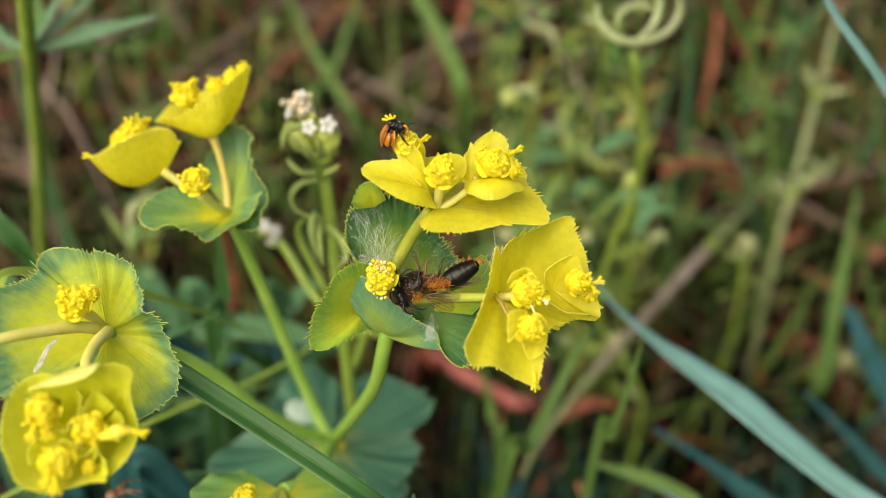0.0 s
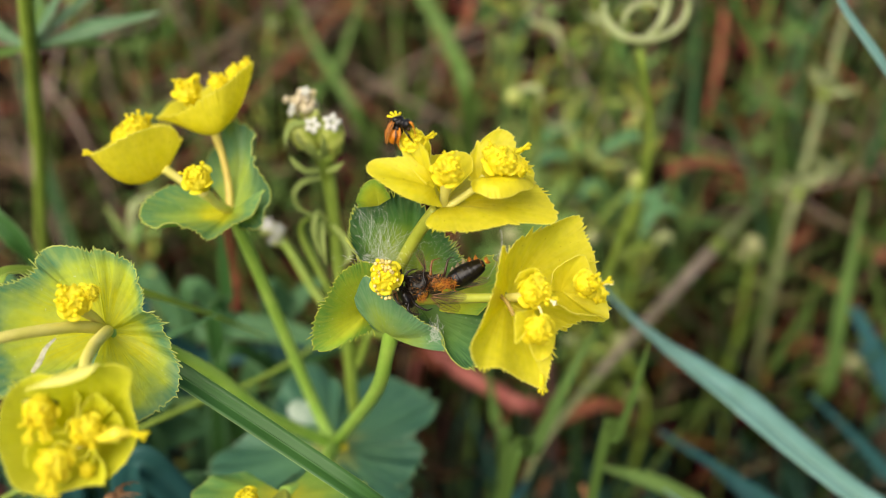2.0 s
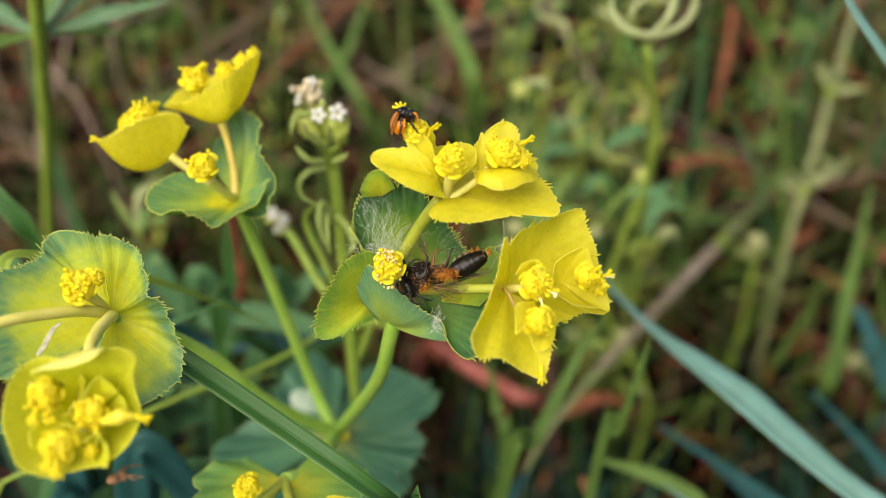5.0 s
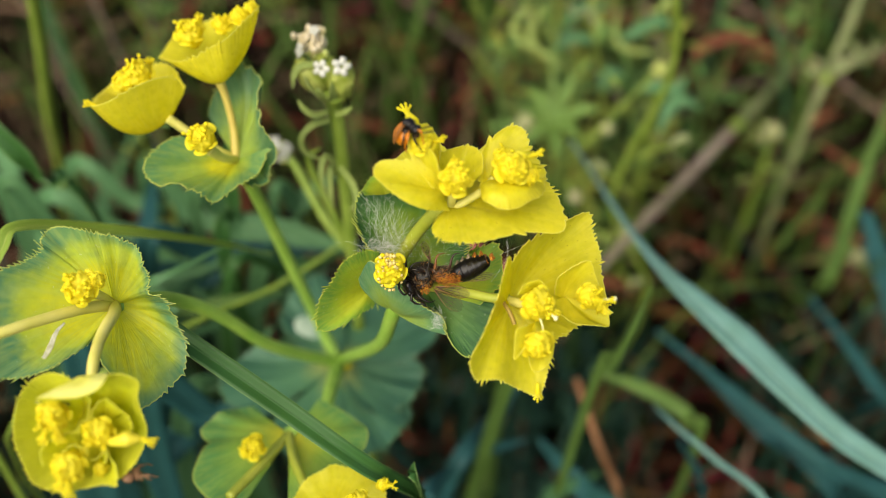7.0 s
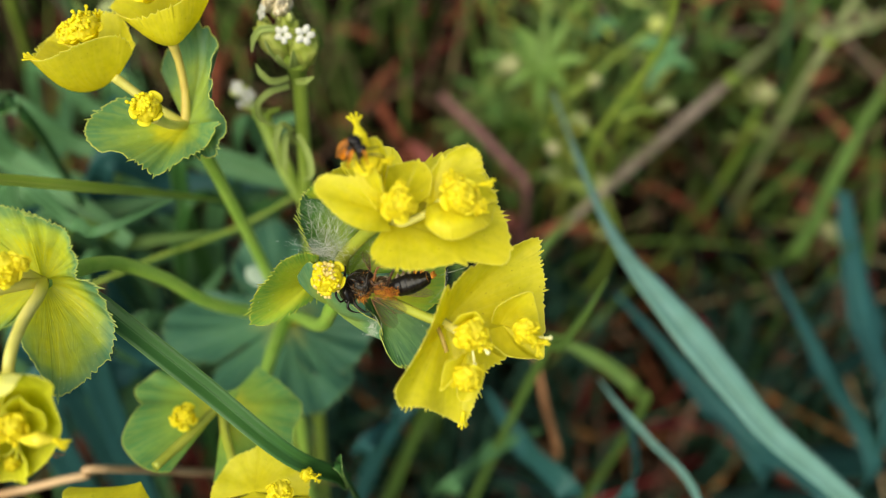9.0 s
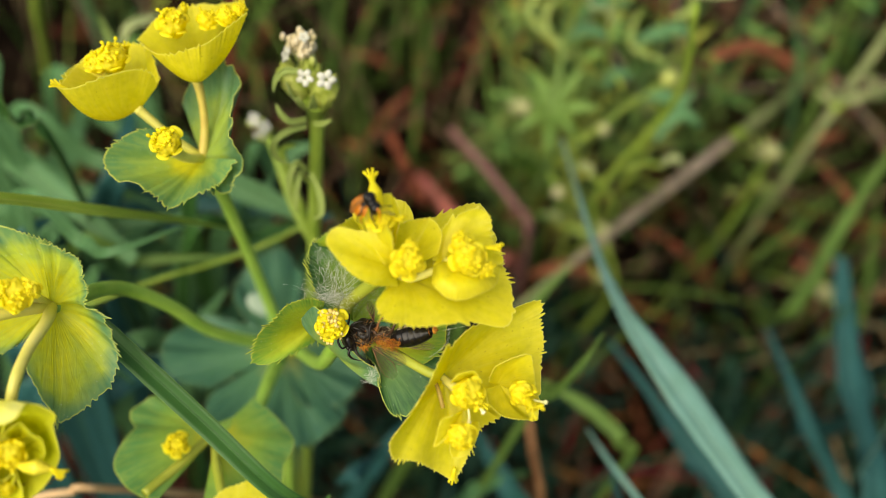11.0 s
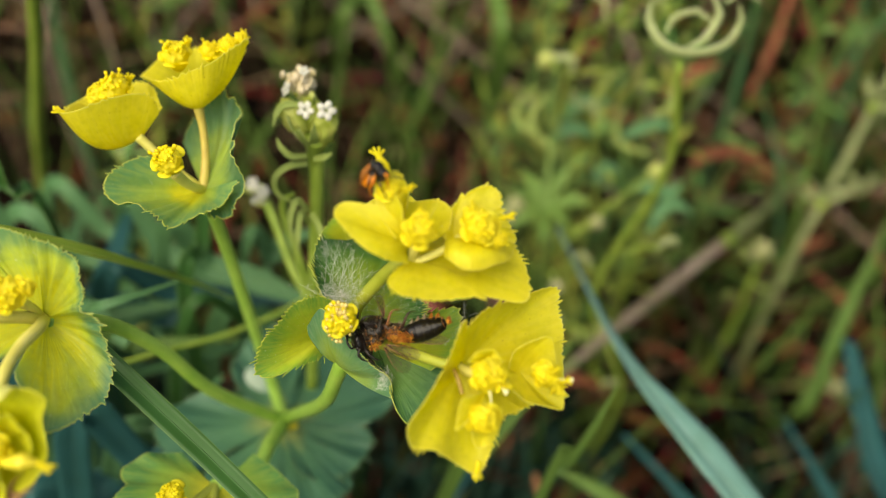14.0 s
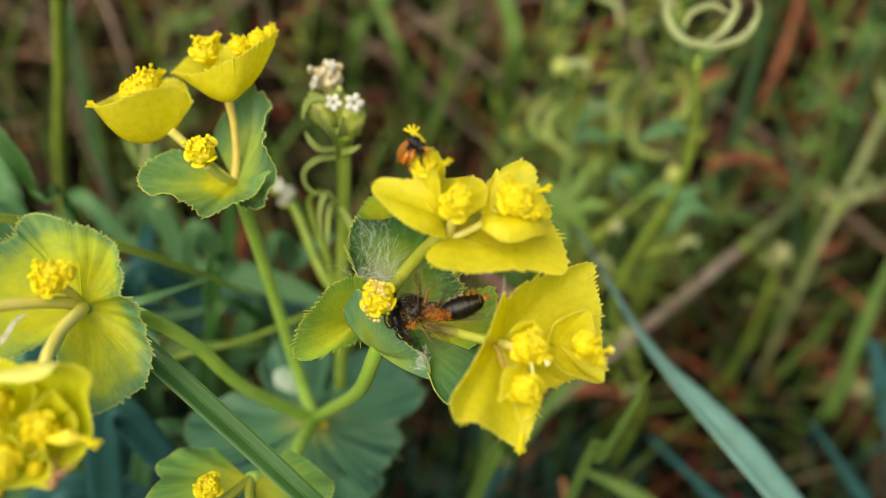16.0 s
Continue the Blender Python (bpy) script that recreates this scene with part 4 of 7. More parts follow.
    fan(low, YELLOW, "yellow_bract", (12.0, 89.7, 297.4), [(9.7, 87.0, 296.7), (10.5, 85.8, 294.9), (12.3, 86.5, 294.9), (13.2, 88.4, 296.2), (13.0, 89.9, 297.8)], teeth=16, seed=36, tooth=0.02, sag=(0, 0.3, 0))
    fan(low, YELLOW, "yellow_bract", (10.7, 94.0, 300.9), [(8.0, 91.4, 302.3), (9.0, 92.5, 303.3), (10.7, 93.2, 303.4), (12.0, 92.6, 302.3)], teeth=14, seed=37, tooth=0.02, sag=(0, -0.3, 0.4))
    cyathium(low, (10.8, 87.3, 298.3), (0.2, -0.85, 0.45), 0.95, 2)
    cyathium(low, (11.4, 85.0, 292.3), (0.1, -0.3, -0.9), 0.75, 8)


head_centre()


def head_far():
    """The head with two cupped flowers behind."""
    c = (-35.6, 126.7, 293.8)
    ray = stem("ray", [HUB, (-27.0, 134.5, 249.0), (-32.3, 131.2, 275.0), (-35.0, 128.2, 290.0), c], [1.2, 1.15, 1.1, 1.1, 1.3], RAY, spurge)
    fan(ray, GOLD, "green_bract", c, [(-41.0, 126.2, 297.6), (-44.5, 123.2, 299.5), (-46.4, 120.4, 299.5), (-47.2, 118.4, 297.4), (-43.8, 115.6, 296.3), (-40.6, 115.0, 297.1), (-38.6, 114.5, 297.4), (-35.9, 113.9, 296.4), (-33.2, 116.6, 295.9), (-30.5, 119.7, 296.3), (-28.7, 122.3, 299.9)],
        teeth=46, seed=41, tooth=0.034, sag=(0, 0.4, -0.8), wave=0.055, crimp=0.012)
    fan(ray, TEAL, "green_bract", c, [(-32.5, 120.9, 293.4), (-30.0, 120.3, 294.4), (-28.7, 121.4, 297.9), (-28.3, 123.5, 302.5), (-31.0, 126.8, 303.7), (-32.3, 132.1, 304.8), (-35.2, 137.4, 305.0), (-39.5, 138.8, 300.5), (-42.1, 135.3, 296.3)],
        teeth=40, seed=42, tooth=0.034, sag=(0.8, 1.2, -0.8), wave=0.10, crimp=0.02)
    stem("pedicel", [c, (-36.4, 123.0, 297.0), (-37.5, 120.4, 300.5)], [0.75, 0.7, 0.9], PALE, ray)
    cyathium(ray, (-37.7, 119.8, 302.5), (-0.25, -0.5, 0.8), 1.25, 0)
    s1 = stem("pedicel", [c, (-40.4, 126.2, 297.6), (-45.0, 126.2, 301.6)], [0.65, 0.6, 0.75], PALE, ray)
    f1 = (-45.0, 126.6, 301.6)
    fan(s1, YELLOW, "yellow_bract", f1, [(-42.3, 128.3, 305.2), (-43.4, 127.6, 308.1), (-47.2, 124.5, 308.7), (-51.1, 122.2, 307.3), (-54.4, 122.6, 305.5), (-56.2, 129.0, 303.4), (-54.6, 132.6, 303.7)], teeth=30, seed=43, tooth=0.03, sag=(-0.6, -1.0, -3.6), wave=0.018)
    fan(s1, YELLOW, "yellow_bract", f1, [(-54.9, 123.6, 305.0), (-55.7, 131.2, 303.2), (-53.0, 136.1, 303.7), (-47.1, 135.8, 305.2), (-42.7, 129.9, 305.0)], teeth=34, seed=44, tooth=0.02, sag=(0, 0.8, -0.8))
    cyathium(s1, (-49.6, 130.0, 306.2), (-0.2, -0.2, 0.95), 1.25, 1)
    cyathium(s1, (-51.9, 129.4, 305.2), (-0.3, -0.2, 0.9), 0.9, 2)
    cyathium(s1, (-48.4, 132.2, 306.9), (0.1, -0.2, 0.9), 0.75, 8)
    cyathium(s1, (-54.3, 123.2, 305.3), (-0.9, -0.1, 0.3), 0.75, 8)
    s2 = stem("pedicel", [c, (-36.1, 129.6, 297.5), (-36.9, 131.1, 302.0), (-37.7, 131.3, 305.9)], [0.75, 0.62, 0.6, 0.8], TANSTALK, ray, "tan pedicel")
    f2 = (-37.8, 131.3, 305.7)
    fan(s2, YELLOW, "yellow_bract", f2, [(-48.2, 135.4, 306.6), (-43.1, 130.5, 309.0), (-38.3, 128.8, 312.2), (-34.4, 130.0, 314.2), (-31.6, 135.5, 315.7), (-32.6, 137.6, 312.3), (-34.1, 137.8, 308.7)], teeth=30, seed=45, tooth=0.03, sag=(0.9, -1.2, -2.0), wave=0.018)
    fan(s2, YELLOW, "yellow_bract", f2, [(-48.3, 135.8, 306.2), (-46.3, 141.8, 307.6), (-41.9, 144.6, 308.4), (-37.2, 143.6, 310.8), (-32.8, 140.4, 314.2)], teeth=34, seed=46, tooth=0.02, sag=(0, 0.8, -0.8))
    cyathium(s2, (-42.4, 135.9, 310.4), (-0.1, -0.2, 0.95), 1.25, 0)
    cyathium(s2, (-41.4, 138.3, 311.5), (0.0, -0.2, 0.95), 0.75, 8)
    cyathium(s2, (-37.7, 137.2, 311.6), (0.2, -0.2, 0.95), 0.85, 1)
    cyathium(s2, (-34.6, 137.0, 313.3), (0.3, -0.2, 0.95), 0.8, 2)
    cyathium(s2, (-33.0, 137.7, 314.5), (0.4, -0.2, 0.9), 0.6, 0)


head_far()


def head_near():
    """The head whose green bracts spread like a dish, with a yellow flower facing out."""
    c = (-45.8, 96.1, 291.4)
    ray = stem("ray", [HUB, (-32.4, 119.5, 257.0), (-38.8, 114.8, 269.6), (-44.3, 109.6, 278.7), c], [1.2, 1.15, 1.15, 1.15, 1.3], RAY, spurge)
    fan(ray, GREEN, "green_bract", c, [(-45.7, 99.4, 301.2), (-48.3, 98.5, 303.0), (-51.4, 98.4, 303.4), (-53.1, 97.3, 302.4), (-53.4, 96.2, 301.0), (-55.7, 94.8, 300.1), (-58.6, 92.3, 299.9), (-59.5, 86.8, 296.3), (-57.2, 82.8, 292.5), (-54.7, 83.1, 290.9), (-52.2, 85.0, 290.2), (-49.0, 87.5, 290.6), (-46.7, 91.4, 290.3)],
        teeth=60, seed=51, tooth=0.032, sag=(0, 0.8, -0.4), wave=0.035, crimp=0.010)
    fan(ray, GREEN, "green_bract", c, [(-45.8, 97.6, 303.5), (-44.0, 97.5, 303.2), (-41.5, 96.9, 301.4), (-40.2, 96.0, 298.6), (-40.0, 94.9, 296.4), (-37.8, 95.2, 294.9), (-37.6, 94.2, 292.2), (-36.1, 92.8, 288.6), (-35.9, 88.2, 286.7), (-37.9, 82.8, 287.5), (-40.3, 82.7, 289.3), (-44.4, 86.6, 292.0)],
        teeth=62, seed=52, tooth=0.034, sag=(0, 0.8, -0.4), wave=0.07, crimp=0.022)
    cyathium(ray, (-47.0, 92.3, 298.8), (-0.05, -0.8, 0.55), 1.2, 1)
    cyathium(ray, (-45.2, 92.8, 299.7), (0.3, -0.8, 0.45), 0.6, 2)
    stem("pedicel", [c, (-46.3, 94.9, 294.4), (-47.2, 93.1, 297.2)], [0.6, 0.6, 0.8], PALE, ray)
    stem("flower_stalk", [c, (-46.5, 93.5, 294.0), (-48.7, 90.2, 296.2), (-53.4, 84.6, 298.6), (-58.9, 80.2, 298.8)], [0.85, 0.8, 0.75, 0.7, 0.7], PALE, ray)
    v, q, uv = blade_data([(-49.0, 89.1, 295.4), (-49.7, 87.7, 295.0), (-50.0, 85.8, 294.2), (-50.5, 84.6, 293.6)], [0.12, 0.26, 0.36, 0.22], up=(0.2, -0.9, 0.4), keel=0.05, n=12, thick=0.08)
    part("white_streak", mesh_of("white_streak", v, q, CREAM, uv), ray, "whitish dried streak")
    b = (-43.0, 77.6, 288.0)
    f = stem("flower_stalk", [c, (-43.9, 92.0, 294.3), (-43.4, 86.5, 295.9), (-42.5, 80.8, 295.9), b], [0.85, 0.8, 0.75, 0.7, 0.8], PALE, ray)
    fan(f, YGREEN, "yellow_bract", b, [(-43.8, 79.0, 297.0), (-46.4, 79.6, 297.4), (-48.5, 78.8, 297.0), (-49.6, 76.7, 296.4), (-49.7, 74.6, 295.0), (-49.5, 72.8, 293.2), (-48.4, 71.2, 291.8), (-47.3, 69.6, 290.1), (-45.5, 69.0, 289.4), (-43.4, 68.8, 289.2), (-41.7, 69.2, 289.3)],
        teeth=46, seed=53, tooth=0.03, sag=(-0.2, 1.0, -0.3), wave=0.012)
    fan(f, YGREEN, "yellow_bract", b, [(-44.0, 68.9, 288.9), (-41.6, 69.1, 289.5), (-39.5, 69.5, 289.9), (-37.6, 70.1, 290.0), (-35.9, 71.9, 290.6), (-35.2, 73.8, 291.2), (-35.1, 75.6, 292.5), (-35.8, 77.0, 294.7), (-35.8, 77.3, 296.7), (-35.2, 77.5, 299.3), (-36.7, 77.8, 300.2), (-38.7, 77.8, 300.0), (-41.3, 77.4, 299.9), (-43.7, 76.0, 299.6), (-46.0, 74.7, 298.8)],
        teeth=56, seed=54, tooth=0.014, sag=(0.3, 1.0, 0.2), wave=0.008)
    fan(f, LIP, "folded_lip", (-42.0, 77.5, 299.4), [(-45.8, 74.6, 299.0), (-43.1, 74.2, 299.8), (-40.7, 74.1, 300.3), (-39.0, 74.6, 300.8), (-38.2, 75.5, 301.1), (-38.3, 77.3, 300.6)], "folded margin with its highlight in the colour", teeth=26, seed=55, tooth=0.004, sag=(0, -0.2, 0.3), wave=0.008)
    # small cups inside the flower, each with its own bractlets
    for o, rim, k in (((-40.6, 77.0, 292.0), ((-41.4, 75.5, 294.3), (-40.6, 76.1, 295.8), (-39.5, 76.5, 296.9), (-38.2, 76.1, 296.4), (-37.4, 76.0, 295.3)), 1),
                      ((-40.4, 76.1, 290.4), ((-37.8, 76.7, 294.4), (-36.7, 75.8, 294.0), (-36.6, 74.9, 293.0), (-36.9, 74.0, 292.0)), 2),
                      ((-41.9, 76.0, 291.0), ((-42.3, 74.0, 293.3), (-42.3, 74.5, 294.2), (-41.6, 75.0, 294.7), (-40.6, 75.5, 294.6)), 3),
                      ((-43.8, 74.5, 289.5), ((-45.6, 70.5, 291.8), (-46.1, 71.7, 292.7), (-45.3, 72.9, 293.4), (-43.8, 73.7, 293.6), (-42.5, 74.3, 293.6)), 4),
                      ((-43.4, 73.1, 289.4), ((-43.5, 71.6, 293.0), (-42.4, 72.2, 293.7), (-41.1, 72.1, 293.4), (-40.8, 71.8, 292.3), (-41.1, 71.1, 291.6)), 5),
                      ((-41.3, 74.7, 288.9), ((-39.4, 73.5, 292.0), (-38.2, 71.9, 291.9), (-37.2, 70.2, 291.2), (-37.1, 69.2, 290.6), (-38.8, 69.7, 290.1)), 6),
                      ((-40.6, 72.4, 289.4), ((-40.7, 71.5, 291.7), (-39.7, 71.6, 292.2), (-38.8, 72.3, 292.6), (-38.8, 71.4, 291.7)), 7),
                      ((-43.9, 77.6, 292.0), ((-41.8, 77.3, 296.9), (-41.3, 76.5, 295.9), (-41.9, 75.1, 293.9), (-43.3, 74.4, 293.1)), 8)):
        fan(f, YGREEN, "bractlet", o, rim, teeth=20, seed=60 + k, tooth=0.008, sag=(0, 0.3, 0), wave=0.02)
    for x in (-46.6, -44.6):
        g = Bag()
        g.add(*ball(mm((x, 76.3, 295.95)), 0.0011, 12, 8, (1, 0.35, 0.7), Matrix.Rotation(0.5, 3, "X")))
        part("gland", g.mesh("gland", OLIVE), f, "olive green gland")
    cyathium(f, (-44.9, 75.1, 295.7), (0.0, -0.9, 0.2), 1.05, 0)
    cyathium(f, (-44.1, 73.4, 294.8), (0.05, -0.5, -0.8), 0.75, 8)
    cyathium(f, (-45.6, 73.2, 294.7), (-0.3, -0.5, -0.8), 0.75, 8)
    cyathium(f, (-40.0, 74.6, 293.6), (0.0, -0.9, 0.3), 1.0, 1)
    cyathium(f, (-40.8, 72.9, 293.3), (-0.4, -0.6, -0.6), 0.65, 8)
    cyathium(f, (-42.5, 70.8, 292.2), (0.0, -0.9, 0.2), 1.0, 2)
    cyathium(f, (-43.0, 69.2, 291.7), (-0.3, -0.6, -0.7), 0.75, 8)
    cyathium(f, (-42.2, 68.7, 291.2), (0.0, -0.6, -0.8), 0.75, 8)
    cyathium(f, (-39.6, 71.5, 290.6), (0.2, -0.9, 0.2), 0.45, 0)
    stem("ovary", [(-39.3, 73.7, 292.9), (-37.7, 73.1, 293.7), (-36.2, 73.1, 294.3), (-34.8, 73.3, 294.2)], [0.3, 0.6, 0.95, 0.35], GLAND, f)
    cyathium(f, (-34.6, 73.3, 294.2), (0.95, -0.2, -0.1), 0.8, 8)


head_near()


def head_low():
    """The lowest head, half under the rush leaf."""
    c = (-25.8, 100.6, 257.0)
    ray = stem("ray", [HUB, (-21.4, 115.8, 249.8), (-21.6, 107.7, 252.9), c], [1.5, 1.3, 1.1, 1.2], RAY, spurge)
    leaf(ray, DIMGREEN, "green_bract", base=c, tip=(-38.4, 98.1, 257.5), left=(-31.5, 87.2, 257.4), right=(-32.8, 106.7, 256.4), bulge=-0.03, wave=0.03, teeth=40, seed=71, al=95, ar=88, tooth=0.01, point=0.0)
    leaf(ray, DIMGREEN, "green_bract", base=c, tip=(-13.2, 96.8, 258.6), left=(-22.4, 108.5, 256.7), right=(-22.5, 86.1, 257.6), bulge=-0.03, wave=0.03, teeth=40, seed=72, al=88, ar=95, tooth=0.02, point=0.0)
    cyathium(ray, (-30.0, 94.8, 261.2), (-0.1, -0.5, 0.85), 1.1, 0)
    s1 = stem("flower_stalk", [c, (-28.3, 94.1, 258.9), (-32.1, 86.1, 260.7)], [0.8, 0.75, 0.75], STALK, ray)
    s2 = stem("flower_stalk", [c, (-24.0, 95.1, 258.5), (-20.5, 88.3, 259.9)], [0.8, 0.75, 0.75], STALK, ray)
    a = (-32.8, 82.6, 262.4)
    leaf(s1, YELLOW, "yellow_bract", base=a, tip=(-35.2, 76.7, 265.2), left=(-43.3, 80.8, 261.8), right=(-28.6, 77.8, 266.2), bulge=0.1, wave=0.02, teeth=30, seed=73, tooth=0.01)
    b = (-16.0, 83.5, 263.5)
    leaf(s2, YELLOW, "yellow_bract", base=b, tip=(-16.7, 90.0, 265.0), left=(-22.3, 81.7, 263.2), right=(-8.0, 83.9, 265.4), bulge=-0.1, wave=0.03, teeth=26, seed=74, tooth=0.03, al=95, ar=95)
    leaf(s2, YELLOW, "yellow_bract", base=b, tip=(-12.9, 74.9, 266.9), left=(-7.8, 82.9, 265.8), right=(-21.8, 80.7, 263.7), bulge=-0.1, wave=0.03, teeth=26, seed=75, tooth=0.03)
    cyathium(s2, (-11.8, 82.3, 267.8), (0.1, -0.7, 0.7), 1.0, 1)
    cyathium(s2, (-8.7, 85.3, 267.8), (0.8, -0.3, 0.5), 0.6, 9)


head_low()


# ---- leaves and stems round the spurge ----
def blade(name, label, pts, widths, mat, category="grass leaf", **k):
    """A grass leaf with its raised midrib."""
    v, f, uv = blade_data(pts, widths, **k)
    ob = tagged(part(name, mesh_of(name, v, f, mat, uv)), label, category)
    line = [Vector(v[i]) for i in range(3, len(v), 14)]
    out = [(Vector(v[i]) - Vector(v[i + 7])).normalized() for i in range(3, len(v), 14)]
    wide = max(widths) * 0.001
    c = [p - n * wide * (0.02 if k.get("keel", 0.25) > 0.3 else 0.04) for p, n in zip(line, out)]
    rv, rf, ruv = tube(c[::2], [wide * 0.09, wide * 0.10, wide * 0.05], 24, 5, False)
    part("midrib", mesh_of("midrib", rv, rf, mat, [(0.5, q[1]) for q in ruv]), ob)
    return ob


def stalk(name, label, pts, radii, mat, category="stem"):
    v, f, uv = tube([mm(p) for p in pts], [r * 0.001 for r in radii], 30, 8)
    return tagged(part(name, mesh_of(name, v, f, mat, uv)), label, category)


def foot(x, y, deep=6):
    return (x, y, bank(x * 0.001, y * 0.001) * 1000 - deep)


rush_leaf = blade("grass_leaf", "deep green keeled grass leaf arching below the flowers",
                  [(-43.0, 100.0, 285.3), (-38.5, 97.5, 283.9), (-24.9, 92.1, 277.4), (-11.3, 86.8, 270.4), (-3.1, 90.0, 257.0), (-0.5, 91.1, 246.9), foot(40, 130)],
                  [0.8, 1.55, 1.6, 1.5, 1.35, 1.2, 1.2, 1.2], RUSH, up=(-0.35, -0.3, 1), keel=0.55, n=60)
arch_leaf = blade("grass_leaf", "thin yellow-green grass leaf bowing behind the flowers",
                  [foot(-120, 150), (-80.9, 103.9, 267.3), (-68.6, 104.0, 286.3), (-65.1, 105.7, 291.8), (-64.1, 108.8, 292.9), (-59.6, 114.4, 288.6), (-51.1, 122.3, 280.5), (-43.5, 135.0, 267.0), (-37.0, 146.2, 254.5)],
                  [1.3, 1.3, 1.3, 1.2, 1.0, 0.95, 1.0, 0.7, 0.1], ARCH, up=(0, -0.5, 1), keel=0.5, n=70)
side_leaf = blade("grass_leaf", "green grass leaf slanting behind the dish bract", [(-91.3, 148.9, 287.9), (-84.8, 145.4, 281.8), (-79.6, 145.6, 272.2), (-72.7, 152.2, 243.5), foot(-60, 170)],
                  [1.0, 1.8, 2.2, 2.4, 2.6], RUSH, up=(-0.5, -0.4, 1), keel=0.4, n=40)
thin_blade = blade("grass_leaf", "upright green grass leaf behind the ray", [(-48.4, 162.1, 270.8), (-48.3, 159.6, 256.5), (-50.3, 156.2, 230.6), foot(-42, 190)],
                   [0.6, 1.6, 1.8, 2.0], RUSH, up=(0.3, -1, 0.2), keel=0.3)
big_blade = blade("grass_leaf", "broad blue-green grass leaf arching across the bank",
                  [(31.5, 217.7, 236.9), (35.6, 190.0, 243.9), (41.1, 168.0, 246.6), (46.7, 154.5, 247.3), (53.4, 146.3, 245.9), (61.4, 139.2, 242.8), (71.4, 133.8, 236.0), (81.8, 126.7, 230.4), (95.0, 120.9, 224.7), (115.5, 112.0, 215.2), (149.7, 101.2, 195.5), foot(157, 113)],
                  [0.6, 1.0, 1.4, 2.1, 3.1, 3.9, 3.6, 3.0, 2.5, 2.1, 1.9, 1.7], GLAUC, up=(0.45, -0.5, 0.75), keel=0.18, n=70)
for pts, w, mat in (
        # first one: the broad leaf's folded half, its shade put into the dark colour
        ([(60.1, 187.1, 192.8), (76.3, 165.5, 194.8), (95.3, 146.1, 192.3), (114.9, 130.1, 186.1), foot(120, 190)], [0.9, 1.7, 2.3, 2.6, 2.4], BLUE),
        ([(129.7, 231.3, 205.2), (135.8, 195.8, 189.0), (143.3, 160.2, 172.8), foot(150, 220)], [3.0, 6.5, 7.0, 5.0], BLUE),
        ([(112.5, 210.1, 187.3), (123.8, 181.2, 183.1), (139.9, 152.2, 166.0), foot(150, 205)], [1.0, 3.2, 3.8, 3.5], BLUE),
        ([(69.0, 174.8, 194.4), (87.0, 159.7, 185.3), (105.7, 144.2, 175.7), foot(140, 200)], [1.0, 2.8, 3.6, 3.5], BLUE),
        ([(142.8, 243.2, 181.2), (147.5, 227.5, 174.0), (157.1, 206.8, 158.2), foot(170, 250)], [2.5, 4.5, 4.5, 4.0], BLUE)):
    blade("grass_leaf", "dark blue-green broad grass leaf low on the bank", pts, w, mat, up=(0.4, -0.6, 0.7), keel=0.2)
thin_glauc = blade("grass_leaf", "thin blue-green grass leaf low beside the broad one", [(49.0, 143.4, 214.8), (52.7, 136.9, 216.0), (60.4, 128.5, 215.7), (71.5, 116.7, 212.8), (86.0, 108.0, 170.0), (92.0, 110.0, 80.0), foot(94, 114)],
                   [0.2, 0.6, 0.8, 0.9, 1.0, 1.0, 1.0], GLAUC, up=(0.4, -0.5, 0.75), keel=0.3)
edge_blade = blade("grass_leaf", "blue-green grass leaf crossing the upper edge", [(64.5, 154.5, 327.7), (68.4, 152.6, 320.3), (80.7, 150.2, 306.1), (102.1, 149.5, 279.0), foot(190, 200)],
                   [0.8, 1.3, 1.7, 2.2, 2.5], GLAUC, up=(0.6, -0.6, 0.5), keel=0.35)
for pts, w in (([(149.6, 279.7, 224.5), (141.4, 260.4, 191.1), (129.0, 234.3, 165.9), foot(150, 300)], [0.5, 3.0, 3.4, 3]),
               ([(35.7, 168.3, 241.6), (31.4, 163.8, 237.6), (26.4, 156.9, 231.7), (19.3, 146.6, 223.9), (12.0, 137.2, 217.6), foot(0, 170)], [0.2, 1.0, 1.5, 1.7, 1.8, 1.8]),
               ([(38.9, 136.7, 260.8), (36.8, 134.9, 249.7), (34.5, 135.0, 237.8), (31.2, 135.4, 222.5), foot(26, 150)], [0.15, 0.8, 1.1, 1.2, 1.4]),
               ([(37.0, 159.8, 206.0), (48.9, 157.3, 204.2), (57.7, 154.1, 201.8), (62.3, 150.9, 199.3), (66, 150, 184), foot(72, 168)], [0.3, 1.8, 2.0, 1.8, 1.4, 1.4]),
               ([(10.7, 183.4, 217.7), (13.1, 178.2, 204.6), (15.4, 171.3, 192.8), foot(18, 200)], [0.4, 1.6, 1.8, 1.8]),
               ([(-10.6, 334.6, 279.5), (1.3, 323.8, 260.8), (7.8, 311.9, 240.1), foot(10, 370)], [2.4, 3.0, 3.2, 3.0]),
               ([(-34.0, 366.2, 274.2), (-45.8, 349.6, 245.6), (-54.8, 330.8, 232.9), foot(-60, 390)], [0.5, 1.8, 2.0, 2.0]),
               ([(-64.7, 365.0, 272.2), (-52.9, 352.0, 249.7), (-34.0, 336.7, 223.1), foot(-20, 390)], [0.5, 1.8, 2.0, 2.0])):
    blade("grass_leaf", "green grass leaf standing in the sward", pts, w, FRESH, up=(0.2, -0.9, 0.4), keel=0.3)
